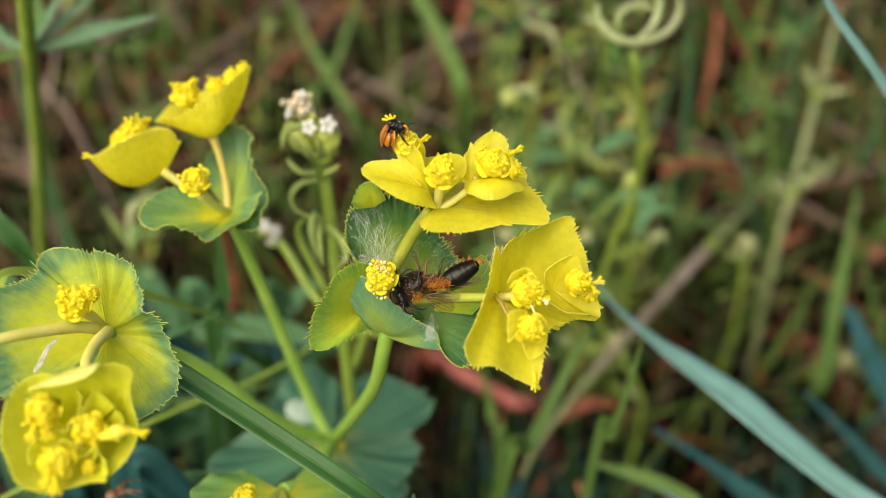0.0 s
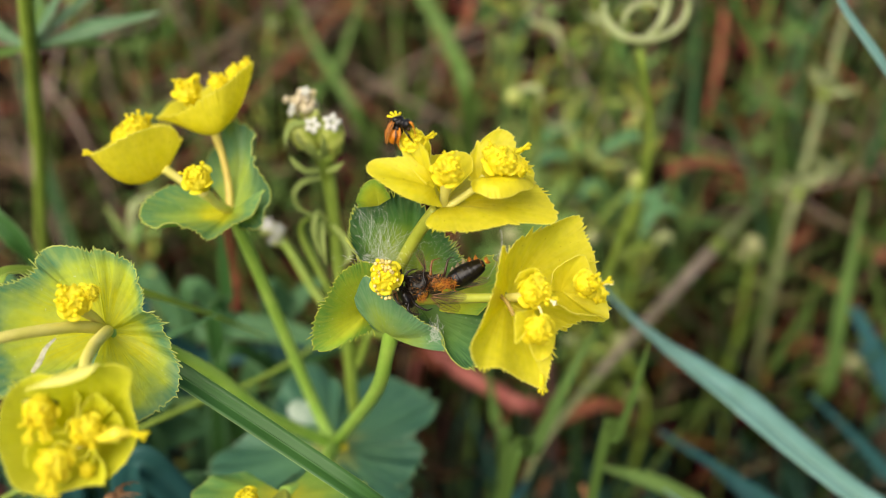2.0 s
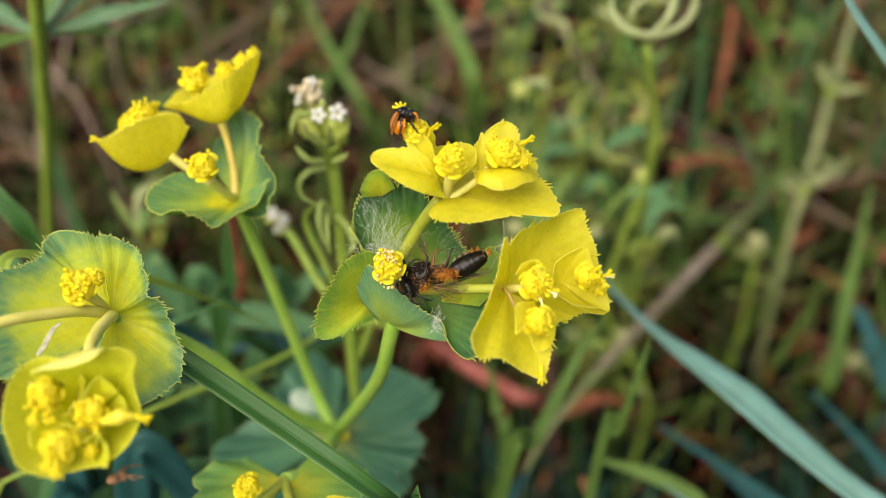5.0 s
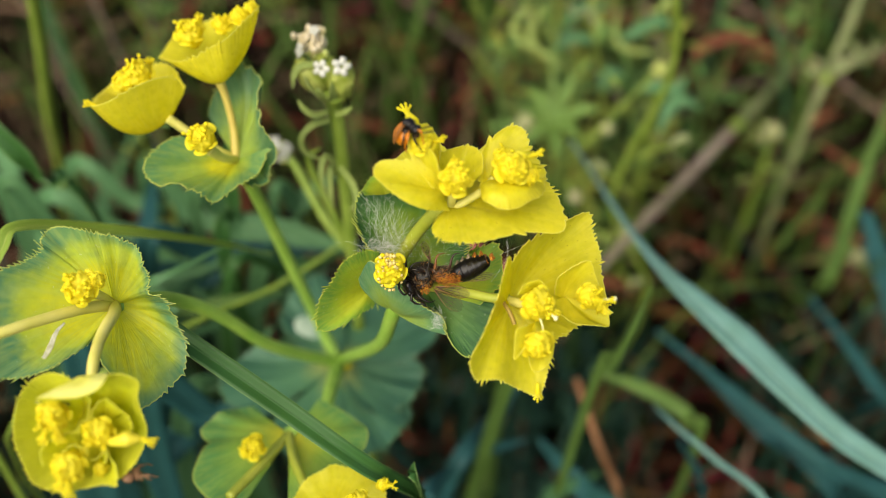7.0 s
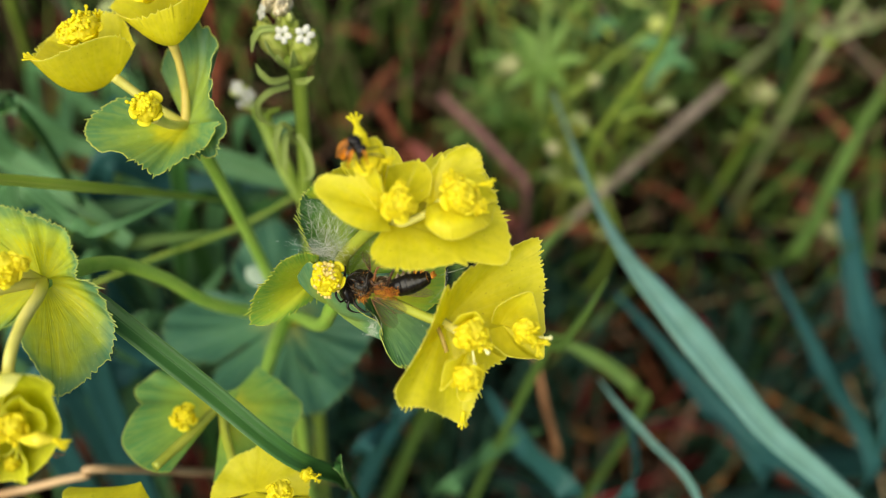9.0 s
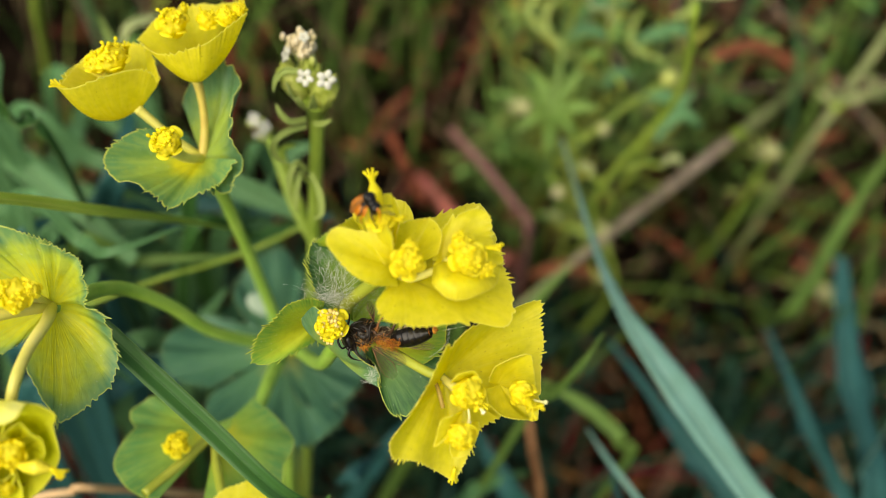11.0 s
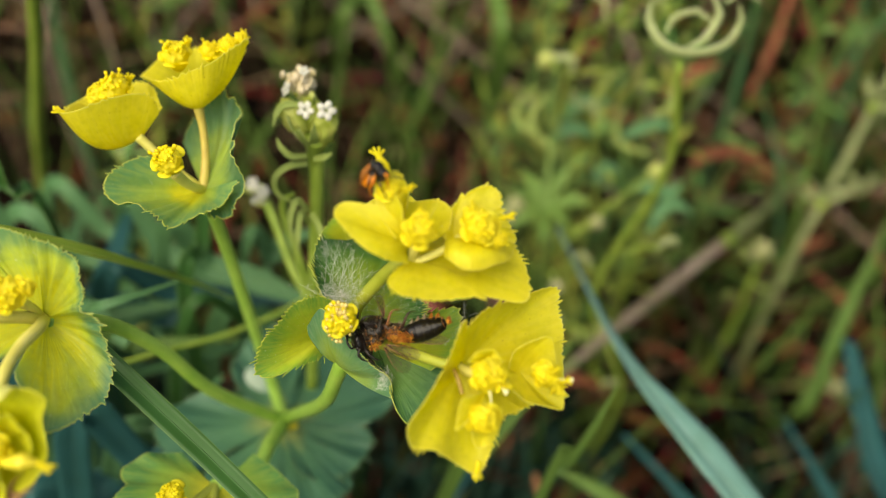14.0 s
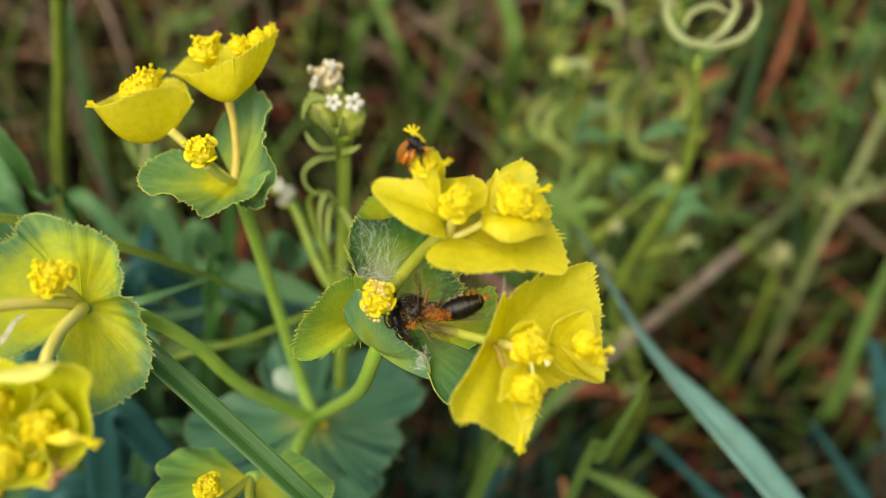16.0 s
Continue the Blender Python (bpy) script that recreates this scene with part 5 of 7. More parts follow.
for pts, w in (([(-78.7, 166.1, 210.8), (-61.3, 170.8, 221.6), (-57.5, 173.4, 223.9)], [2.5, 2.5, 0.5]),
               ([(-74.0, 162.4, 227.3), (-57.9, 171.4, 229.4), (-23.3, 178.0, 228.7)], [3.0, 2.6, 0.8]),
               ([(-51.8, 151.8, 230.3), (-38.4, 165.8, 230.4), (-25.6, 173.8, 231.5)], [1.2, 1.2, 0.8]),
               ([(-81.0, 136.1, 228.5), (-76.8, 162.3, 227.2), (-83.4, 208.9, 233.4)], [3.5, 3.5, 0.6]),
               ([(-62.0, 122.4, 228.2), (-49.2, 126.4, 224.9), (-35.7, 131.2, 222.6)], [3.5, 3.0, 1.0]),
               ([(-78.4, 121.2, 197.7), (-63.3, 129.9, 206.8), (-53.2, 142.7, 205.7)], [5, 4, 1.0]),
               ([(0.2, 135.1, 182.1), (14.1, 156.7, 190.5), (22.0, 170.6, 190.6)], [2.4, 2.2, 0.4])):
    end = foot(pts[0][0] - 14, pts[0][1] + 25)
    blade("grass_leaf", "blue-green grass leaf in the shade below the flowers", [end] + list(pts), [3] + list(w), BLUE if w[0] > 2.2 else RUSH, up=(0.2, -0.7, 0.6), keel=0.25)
for pts, w in (([foot(-150, 190), (-94.5, 145.3, 199.6), (-84.8, 169.0, 200.1), (-70.6, 204.2, 190.6)], [2.5, 3.0, 3.0, 0.4]),
               ([foot(-140, 230), (-117.6, 176.8, 192.6), (-107.8, 199.7, 198.9), (-113.9, 234.1, 201.2)], [3.0, 4.0, 4.0, 0.6]),
               ([foot(-90, 220), (-58.8, 168.3, 200.1), (-65.3, 178.2, 208.1), (-97.9, 211.9, 196.3)], [2.5, 3.5, 3.5, 0.6]),
               ([foot(-110, 210), (-79.2, 154.3, 201.0), (-97.7, 165.6, 203.4), (-121.9, 172.1, 201.6)], [2.5, 2.5, 2.5, 0.5]),
               ([foot(-50, 220), (-35.3, 164.9, 198.0), (-29.4, 180.6, 204.6), (-25.1, 199.7, 201.0)], [1.6, 2.0, 2.0, 0.4]),
               ([foot(-130, 160), (-81.2, 141.1, 229.0), (-69.9, 151.4, 231.3), (-59.8, 168.4, 226.1)], [1.2, 2.0, 1.6, 0.3]),
               ([foot(-110, 170), (-69.1, 137.5, 226.3), (-61.7, 149.2, 223.2), (-46.4, 166.4, 218.3), (-32.7, 184.9, 214.5)], [1.0, 1.2, 1.2, 1.1, 0.5]),
               ([foot(-70, 200), (-69.8, 153.6, 226.7), (-87.9, 163.3, 227.7), (-105.1, 171.9, 227.8)], [1.2, 1.8, 1.8, 1.0]),
               ([foot(-130, 200), (-91.1, 163.1, 208.0), (-75.6, 165.4, 210.2), (-61.9, 176.2, 206.6)], [3.5, 4.5, 4.0, 0.6]),
               ([foot(-20, 220), (-37.6, 176.5, 207.4), (-46.7, 189.5, 211.5), (-59.8, 207.4, 206.5)], [2.5, 4.0, 3.5, 0.6]),
               ([foot(-130, 250), (-121.5, 197.5, 207.1), (-129.1, 210.6, 221.2), (-148.9, 231.7, 229.5)], [2.5, 3.0, 3.0, 0.6])):
    blade("grass_leaf", "dark green grass leaf in the shade of the bank", pts, w, DARKGRASS, up=(0.1, -0.8, 0.6), keel=0.25)
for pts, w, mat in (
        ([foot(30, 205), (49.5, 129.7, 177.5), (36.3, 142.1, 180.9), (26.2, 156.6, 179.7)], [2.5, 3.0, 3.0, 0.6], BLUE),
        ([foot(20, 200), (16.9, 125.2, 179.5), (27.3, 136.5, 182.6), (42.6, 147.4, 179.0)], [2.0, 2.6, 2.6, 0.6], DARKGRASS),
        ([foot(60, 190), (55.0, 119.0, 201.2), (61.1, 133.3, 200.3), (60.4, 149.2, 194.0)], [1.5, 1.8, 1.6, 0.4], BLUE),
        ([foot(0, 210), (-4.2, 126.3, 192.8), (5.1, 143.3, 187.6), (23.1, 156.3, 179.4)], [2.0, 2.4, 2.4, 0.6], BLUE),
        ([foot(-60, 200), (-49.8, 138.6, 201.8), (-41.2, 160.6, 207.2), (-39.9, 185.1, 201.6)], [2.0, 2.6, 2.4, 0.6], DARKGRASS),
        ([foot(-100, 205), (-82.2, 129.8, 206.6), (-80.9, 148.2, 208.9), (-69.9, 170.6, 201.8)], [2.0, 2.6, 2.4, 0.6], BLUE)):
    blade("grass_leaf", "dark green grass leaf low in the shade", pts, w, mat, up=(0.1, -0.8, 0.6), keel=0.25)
for pts, w, mat in (
        ([(-108.9, 184.2, 223.7), (-84.3, 179.1, 227.9), (-64.0, 180.9, 224.7)], [1.4, 2.1, 2.2, 0.4], DARKGRASS),
        ([(-95.1, 156.9, 220.9), (-75.8, 157.1, 229.4), (-54.4, 166.2, 232.3)], [2.0, 2.6, 2.4, 0.4], DARKGRASS),
        ([(-117.9, 186.2, 205.6), (-93.5, 182.2, 210.7), (-62.2, 182.1, 206.3)], [1.8, 2.6, 2.6, 0.5], DARKGRASS),
        ([(-76.2, 145.3, 224.8), (-58.5, 147.4, 234.8), (-38.9, 154.1, 235.6)], [1.0, 1.4, 1.3, 0.3], FRESH),
        ([(-83.3, 196.7, 228.2), (-68.3, 186.9, 228.3), (-47.3, 181.8, 219.4)], [2.0, 2.8, 2.6, 0.4], DARKGRASS),
        ([(-111.7, 208.9, 218.0), (-89.4, 200.6, 219.5), (-72.0, 203.6, 217.3)], [1.6, 2.2, 2.2, 0.4], DARKGRASS),
        ([(-60.5, 132.7, 208.3), (-47.5, 138.8, 221.5), (-41.4, 150.9, 226.5)], [1.8, 2.3, 2.2, 0.4], DARKGRASS),
        ([(-50.3, 169.3, 212.9), (-42.4, 176.1, 226.5), (-40.8, 188.0, 231.2)], [1.8, 2.4, 2.2, 0.3], DARKGRASS)):
    blade("grass_leaf", "soft blue-green grass leaf bending below the flowers", [foot(pts[0][0] - 20, pts[0][1] + 30)] + pts, w, mat, up=(0.1, -0.7, 0.7), keel=0.25)
kinked_leaf = blade("grass_leaf", "pale blue-green grass leaf with a sharp kink", [foot(-97, 178), (-77.1, 137.9, 246.6), (-61.2, 130.1, 260.3), (-52.0, 122.4, 269.6), (-42.1, 131.3, 270.1)], [1.4, 1.3, 1.3, 0.9, 0.2], DARKGRASS, up=(0.1, -0.6, 0.8), keel=0.2, n=50)
stalk("dry_weed", "thin straight straw, green below and tan above", [foot(-114, 174), (-88.5, 113.9, 220.6), (-66.8, 120.4, 244.7), (-50.9, 135.5, 245.5), (-44.2, 142.4, 243.8), (-37.7, 148.0, 243.7), (-30.7, 153.8, 245.1), (-24.2, 160.0, 247.0)], [0.6, 0.5, 0.5, 0.5, 0.5, 0.5, 0.48, 0.45], FRESH_STEM)
for pts, w in (([(-97.7, 159.2, 247.6), (-88.1, 157.2, 245.3), (-79.7, 154.5, 242.4), (-69.4, 149.4, 239.9), (-59.6, 144.8, 237.8)], [2.2, 2.4, 2.4, 2.2, 1.6]), ([(-62.0, 171.1, 238.4), (-51.2, 171.7, 239.1), (-38.6, 170.7, 238.1), (-25.6, 168.8, 236.1)], [1.6, 3.2, 3.0, 0.8]), ([(-45.4, 179.3, 232.7), (-39.4, 183.1, 236.8), (-36.0, 186.0, 240.0), (-30.9, 188.2, 242.4)], [1.0, 2.4, 2.0, 0.5])):
    blade("grass_leaf", "soft green grass leaf behind the rays", [foot(pts[0][0] - 12, pts[0][1] + 40)] + list(pts), [2.4] + w, DARKGRASS, up=(0.1, -0.7, 0.7), keel=0.25)
for a, q in (((-181.4, 326.9, 246.2), (-135.5, 361.4, 266.0)), ((-156.6, 297.8, 215.8), (-156.7, 367.3, 276.3)), ((-137.1, 305.4, 228.9), (-182.7, 356.7, 257.9)), ((-138.6, 339.9, 248.8), (-110.1, 376.3, 271.8))):
    stalk("dry_weed", "pale grey dry stalk at the back of the bank", [foot(a[0] * 0.9, a[1] * 1.05), a, tuple((Vector(a) + Vector(q)) * 0.5), q], [0.6, 0.7, 0.7, 0.5], GREYSTRAW)
stalk("dry_weed", "tan dry straw lying below the flowers", [(-71.4, 89.6, 225.6), (-61.4, 92.5, 228.3), (-52.4, 95.1, 230.7), (-41.5, 99.3, 227.9), foot(0, 190)], [0.8, 0.8, 0.7, 0.7, 0.9], PALESTRAW)

# tall stems of the bank
culm = thing("dry_culm", "slanting dry grass culm, pinkish tan below its green node", "grass")
stem("lower_stalk", [(46.0, 214.0, 189.6), (58.0, 230.5, 190.6), (75.7, 256.0, 189.2), (107.2, 301.6, 186.7)], [1.2, 1.7, 2.0, 2.0], DRYSTEM, culm, "pinkish tan stalk", n=40)
stem("sheath", [foot(14, 205), (17.5, 192.0, 120.0), (24.0, 188.0, 175.0), (36.0, 200.5, 188.0), (48.0, 216.5, 189.8)], [0.7, 0.7, 0.8, 1.0, 1.3], DULLSTEM, culm, "green lower sheath", n=40)
stem("node", [(106.2, 300.2, 186.8), (108.2, 303.0, 186.6), (110.8, 306.8, 186.4)], [2.0, 2.5, 1.9], FRESH_STEM, culm, "swollen green node", n=10)
stem("upper_stalk", [(109.8, 305.4, 186.5), (124.5, 326.5, 185.3), (140.7, 350.0, 184.0), (153.7, 368.8, 183.0)], [1.9, 1.7, 1.4, 1.1], DULLSTEM, culm, "olive green stalk")
tall = thing("tall_grass", "dull green grass culm with two swollen nodes", "grass")
stem("stalk", [foot(132, 296), (133.5, 299.0, 187.7), (136.5, 303.7, 210.4), (139.0, 307.6, 229.3), (141.5, 311.6, 248.2), (145.5, 317.9, 278.4)], [1.5, 1.6, 1.7, 1.7, 1.5, 1.0], DULLSTEM, tall)
stem("node", [(136.2, 303.2, 208.1), (136.5, 303.7, 210.4), (136.8, 304.2, 212.7)], [1.6, 2.3, 1.6], FRESH_STEM, tall, n=10)
stem("node", [(141.2, 311.1, 245.9), (141.5, 311.6, 248.2), (141.8, 312.1, 250.5)], [1.5, 2.1, 1.5], FRESH_STEM, tall, n=10)
stalk("red_weed", "red stem arching low behind the flowers", [foot(-16, 305), (-10.5, 272.0, 152.0), (-6.0, 265.5, 161.6), (3.4, 256.8, 160.8), (15.5, 245.1, 160.6), (25.9, 234.5, 162.2), (34.9, 248.5, 148.2), foot(44, 280)], [1.8, 2.0, 2.4, 2.9, 2.9, 2.7, 2.2, 1.6], REDSTEM)
stalk("red_weed", "dull mauve stem slanting through the grass", [(0.5, 268.3, 187.0), (14.0, 258.6, 183.2), (27.4, 247.1, 179.3), (34.9, 237.5, 175.4), foot(47, 268)], [1.2, 1.7, 1.7, 1.4, 1.2], MAUVE)
stalk("red_weed", "dull red stem among the litter", [(-21.3, 267.9, 179.6), (-13.5, 260.0, 173.3), (-1.5, 254.5, 162.6), foot(10, 330)], [2.0, 2.2, 2.2, 2.0], RUSSET)
stalk("dry_weed", "brown dry stalk low on the bank", [(37.0, 173.3, 186.0), (43.5, 157.6, 176.3), (49.4, 146.1, 166.7), foot(64, 216)], [0.8, 1.1, 1.1, 1.1], RUST)
stalk("dry_weed", "brown dry stalk behind the ray", [(-68.0, 234.6, 246.4), (-66.2, 230.4, 219.0), (-60.9, 216.2, 194.5), foot(-50, 280)], [1.2, 1.6, 1.6, 1.6], RUSSET)


def whorl_stem():
    """The tall stem with narrow leaves set round a node."""
    t = thing("tall_bedstraw", "tall green stem with a ring of narrow leaves", "plant")
    a, b = Vector((-83.1, 171.6, 313.2)), Vector((-155.1, 275.3, 152.8))
    line = [a.lerp(b, k) + Vector((0.5 * math.sin(9 * k), 0, 0)) for k in (1.42, 1.0, 0.75, 0.5, 0.25, 0.0, -0.25, -0.5)]
    stem("stalk", line, [1.7, 1.7, 1.7, 1.7, 1.6, 1.5, 1.4, 1.2], FRESH_STEM, t)
    node = Vector((-87.6, 178.4, 305.1))
    for k, (mid, tip, w) in enumerate((((-74.4, 180.3, 308.2), (-61.0, 184.4, 311.0), 2.5), ((-82.0, 179.6, 312.0), (-77.0, 181.0, 319.6), 1.3), ((-79.5, 181.6, 311.0), (-71.0, 184.0, 317.5), 1.5), ((-97.6, 181.5, 308.6), (-112, 186, 310.4), 2.8),
                                       ((-95.0, 172.6, 304.6), (-106, 168, 303.2), 2.2), ((-82.0, 184.8, 304.4), (-74.5, 190, 302.0), 2.4), ((-90.0, 190.6, 309.6), (-94, 203, 311.0), 2.2))):
        v, f, uv = blade_data([node, (Vector(node) + Vector(mid)) * 0.5, mid, tip], [0.6, 0.55 * w, w, 0.3], up=(0.1, -0.5, 0.85), keel=0.35, n=18)
        part("narrow_leaf", mesh_of("narrow_leaf", v, f, EDGED if k < 4 else FRESH, uv), t)


whorl_stem()


def white_flower(parent, at, axis, r):
    g = Bag()
    q = Vector(axis).to_track_quat("Z", "Y").to_matrix()
    for k in range(5):
        a = k * 1.2566
        c = mm(at) + q @ Vector((math.cos(a), math.sin(a), 0.15)) * r * 0.001
        g.add(*ball(c, r * 0.00085, 7, 5, (1, 0.8, 0.3), q @ Matrix.Rotation(a, 3, "Z")))
    part("white_flower", g.mesh("white_flower", WHITE), parent)


def cornsalad():
    """Small herb with white flowers and hooked bracts."""
    t = thing("cornsalad_plant", "small green herb with white flowers and hooked bracts", "plant")
    stem("stalk", [foot(-16, 158), (-18, 150, 120), (-19.6, 141.5, 245), (-21.2, 142.6, 286), (-21.8, 143.0, 293), (-21.6, 140.8, 298.6)], [1.3, 1.3, 1.25, 1.2, 1.4, 2.2], FRESH_STEM, t)
    rng = random.Random(3)
    # the head leans: two plump green lobes hold a fuzzy cream cluster and a few open flowers
    for k, (c, r, turn) in enumerate((((-20.1, 140.8, 300.6), (2.1, 2.0, 3.6), 0.12), ((-25.3, 141.0, 300.9), (1.9, 1.8, 3.4), -0.62), ((-23.1, 143.2, 300.8), (2.2, 2.2, 3.0), -0.2))):
        q = Matrix.Rotation(turn, 3, "Y")
        v, f = ball((0, 0, 0), 1.0, 26, 18)
        v = [mm(Vector(c) + q @ Vector((p.x * r[0], p.y * r[1], p.z * r[2])) * (1 + 0.30 * noise.noise(p * 2.6 + Vector((k, 2, 0))) + 0.16 * noise.noise(p * 6.0))) for p in v]
        part("calyx_lobe", mesh_of("calyx_lobe", v, f, LOBE), t, "plump pale green lobe")
    o = Vector((-25.2, 144.6, 305.2))
    for name, mat, count, size, spread in (("green_bud", BUD, 24, (0.5, 0.9), (2.3, 1.8, 2.4)), ("cream_bud", BLUSH, 90, (0.35, 0.75), (2.0, 1.8, 1.7))):
        g = Bag()
        for k in range(count):
            p = Vector((rng.gauss(0, 0.55) * spread[0], rng.gauss(0, 0.55) * spread[1], rng.gauss(0, 0.55) * spread[2] - (2.2 if mat is BUD else -0.4)))
            g.add(*ball(mm(o + p + Vector((-0.3 * p.z, 0, 0))), rng.uniform(*size) * 0.001, 7, 5, (0.8, 0.8, 1.2)))
        part(name, g.mesh(name, mat), t)
    for at, ax, r in (((-26.8, 141.4, 305.6), (-0.8, -0.5, 0.4), 0.75), ((-23.1, 139.2, 303.8), (-0.1, -0.9, 0.35), 0.85), ((-19.8, 139.4, 304.2), (0.3, -0.9, 0.35), 0.95), ((-24.5, 143.0, 308.5), (0.0, -0.8, 0.6), 0.5)):
        white_flower(t, at, ax, r)
    # long sepals clasp the head
    for k in range(7):
        a = k * 0.8976 + rng.uniform(-0.15, 0.15)
        d = Vector((math.cos(a), math.sin(a), 0))
        o = Vector((-22.4, 140.0, 297.3))
        v, f, uv = blade_data([o + d * 0.8, o + d * 2.0 + Vector((0, 0, 1.6)), o + d * 2.9 + Vector((-0.3, 0, 3.4)), o + d * rng.uniform(2.8, 3.8) + Vector((-0.5, 0, rng.uniform(3.8, 6.0)))], [0.5, 0.8, 0.6, 0.12], up=d, n=10, thick=0.3)
        part("sepal", mesh_of("sepal", v, f, PALE_LEAF, uv), t)
    # thin hooked bracts
    for pts in (((-23.5, 140.7, 303.6), (-26.4, 139.6, 303.9), (-27.6, 138.9, 302.5), (-27.8, 137.8, 300.6)),
                ((-22.4, 138.9, 295.6), (-24.4, 136.5, 296.5), (-26.0, 136.2, 297.9), (-27.0, 136.9, 299.1)),
                ((-22.3, 138.7, 294.2), (-24.8, 135.6, 294.9), (-26.3, 133.7, 293.5), (-25.6, 133.3, 290.9), (-22.7, 134.4, 288.8)),
                ((-21.1, 138.3, 295.5), (-19.4, 137.7, 296.6), (-18.1, 138.2, 297.4)),
                ((-21.2, 136.4, 286.3), (-22.7, 134.7, 289.3), (-23.2, 132.3, 287.2), (-22.3, 130.9, 282.8)),
                ((-20.5, 136.3, 286.1), (-18.1, 133.3, 284.9), (-17.1, 130.9, 282.8), (-18.3, 130.2, 281.5)),
                ((-20.9, 136.2, 283.9), (-22.0, 134.6, 287.1), (-21.7, 131.7, 284.1), (-21.3, 131.0, 281.0))):
        v, f, uv = blade_data(pts, [0.45, 0.55, 0.5, 0.4, 0.1][:len(pts) - 1] + [0.1], up=(0.2, -0.8, 0.5), keel=0.4, n=24, thick=0.3)
        part("hooked_bract", mesh_of("hooked_bract", v, f, PALE_LEAF, uv), t)
    # side branch with its own small head
    side = stem("branch", [(-18.6, 141.8, 258), (-26, 149, 262), (-33, 157.5, 268.5), (-36.0, 159.6, 271.4)], [1.1, 1.0, 0.9, 1.0], FRESH_STEM, t)
    for at, ax in (((-37.2, 158.4, 274.2), (-0.3, -0.8, 0.5)), ((-35.2, 158.2, 273.0), (0.3, -0.9, 0.3)), ((-36.0, 158.0, 270.6), (0.1, -0.9, -0.3))):
        white_flower(side, at, ax, 0.85)
    g = Bag()
    for k in range(12):
        g.add(*ball(mm(Vector((-36.6, 159.6, 272.4)) + Vector((rng.gauss(0, 1.0), rng.gauss(0, 0.6), rng.gauss(0, 1.2)))), rng.uniform(0.0006, 0.0010), 8, 6))
    part("green_bud", g.mesh("green_bud", BUD), side)
    for k, (e, q) in enumerate((((-10.5, 143, 270), (-8, 142, 275)), ((-28, 146, 279), (-25.5, 144, 284)), ((-12, 142, 258), (-9.5, 141, 264)))):
        stem("branch", [(-18.6, 141.9, 250 + 4 * k), tuple((Vector((-18.6, 141.9, 252 + 4 * k)) + Vector(e)) * 0.5), e, q], [0.9, 0.8, 0.6, 0.3], FRESH_STEM, t)


cornsalad()


def bedstraw_meshes(seed, h, whorls):
    """Stem mesh and whorl meshes of a sprawling bedstraw."""
    rng = random.Random(seed)
    bend = Vector((rng.uniform(-0.25, 0.25), rng.uniform(-0.35, 0.05), 0)) * h
    line = [(0, 0, -0.008), tuple(bend * 0.2 + Vector((0, 0, h * 0.45))), tuple(bend + Vector((0, 0, h)))]
    v, f, uv = tube(line, [0.0011, 0.0010, 0.0006], 14, 6)
    st = mesh_of("stalk", v, f, HERB, uv)
    sp = spline(line, 40)
    ws = []
    for k in range(whorls):
        i = int(40 * (0.3 + 0.7 * k / max(1, whorls - 1)))
        g = Bag()
        ln = rng.uniform(0.011, 0.018) * (1.15 - 0.4 * k / whorls)
        for j in range(7):
            a = j * 0.8976 + rng.uniform(-0.2, 0.2) + k
            d = Vector((math.cos(a), math.sin(a), rng.uniform(0.1, 0.8)))
            p = sp[i] * 1000
            g.add(*blade_data([p, p + d * ln * 550, p + d * ln * 1000 + Vector((0, 0, rng.uniform(-4, 1)))], [0.5, 1.7, 0.2], n=6, thick=0.2))
        if k == whorls - 1:
            for j in range(7):
                g.add(*ball(sp[i] + Vector((rng.uniform(-1, 1), rng.uniform(-1, 1), rng.uniform(0, 1.2))) * 0.005, rng.uniform(0.0012, 0.002), 6, 5))
        ws.append(g.mesh("leaf_whorl", HERB))
    return st, ws


def bedstraws():
    kinds = []
    for s, (h, w) in enumerate(((0.12, 4), (0.09, 3), (0.14, 5), (0.07, 3))):
        t = thing("bedstraw_plant", "sprawling green bedstraw with rings of small leaves", "plant", "bedstraw on the bank")
        st, ws = bedstraw_meshes(s + 10, h, w)
        part("stalk", st, t)
        for m in ws:
            part("leaf_whorl", m, t)
        kinds.append(t)
    rng = random.Random(8)
    spots = [(0.030, 0.29), (0.075, 0.30), (0.05, 0.33), (0.10, 0.34), (0.012, 0.31)]
    while len(spots) < 13:
        x, y = rng.uniform(-0.28, 0.32), rng.uniform(0.34, 0.60)
        if rng.random() < (0.8 if x > -0.02 else 0.5):
            spots.append((x, y))
    for i, (x, y) in enumerate(spots):
        m = Matrix.Translation((x, y, bank(x, y))) @ Matrix.Rotation(rng.uniform(0, 6.28), 4, "Z") @ Matrix.Rotation(rng.uniform(-0.25, 0.25), 4, "X")
        if i < 4:
            kinds[i].matrix_basis = m
        else:
            copy_thing(kinds[i % 4], m)


bedstraws()


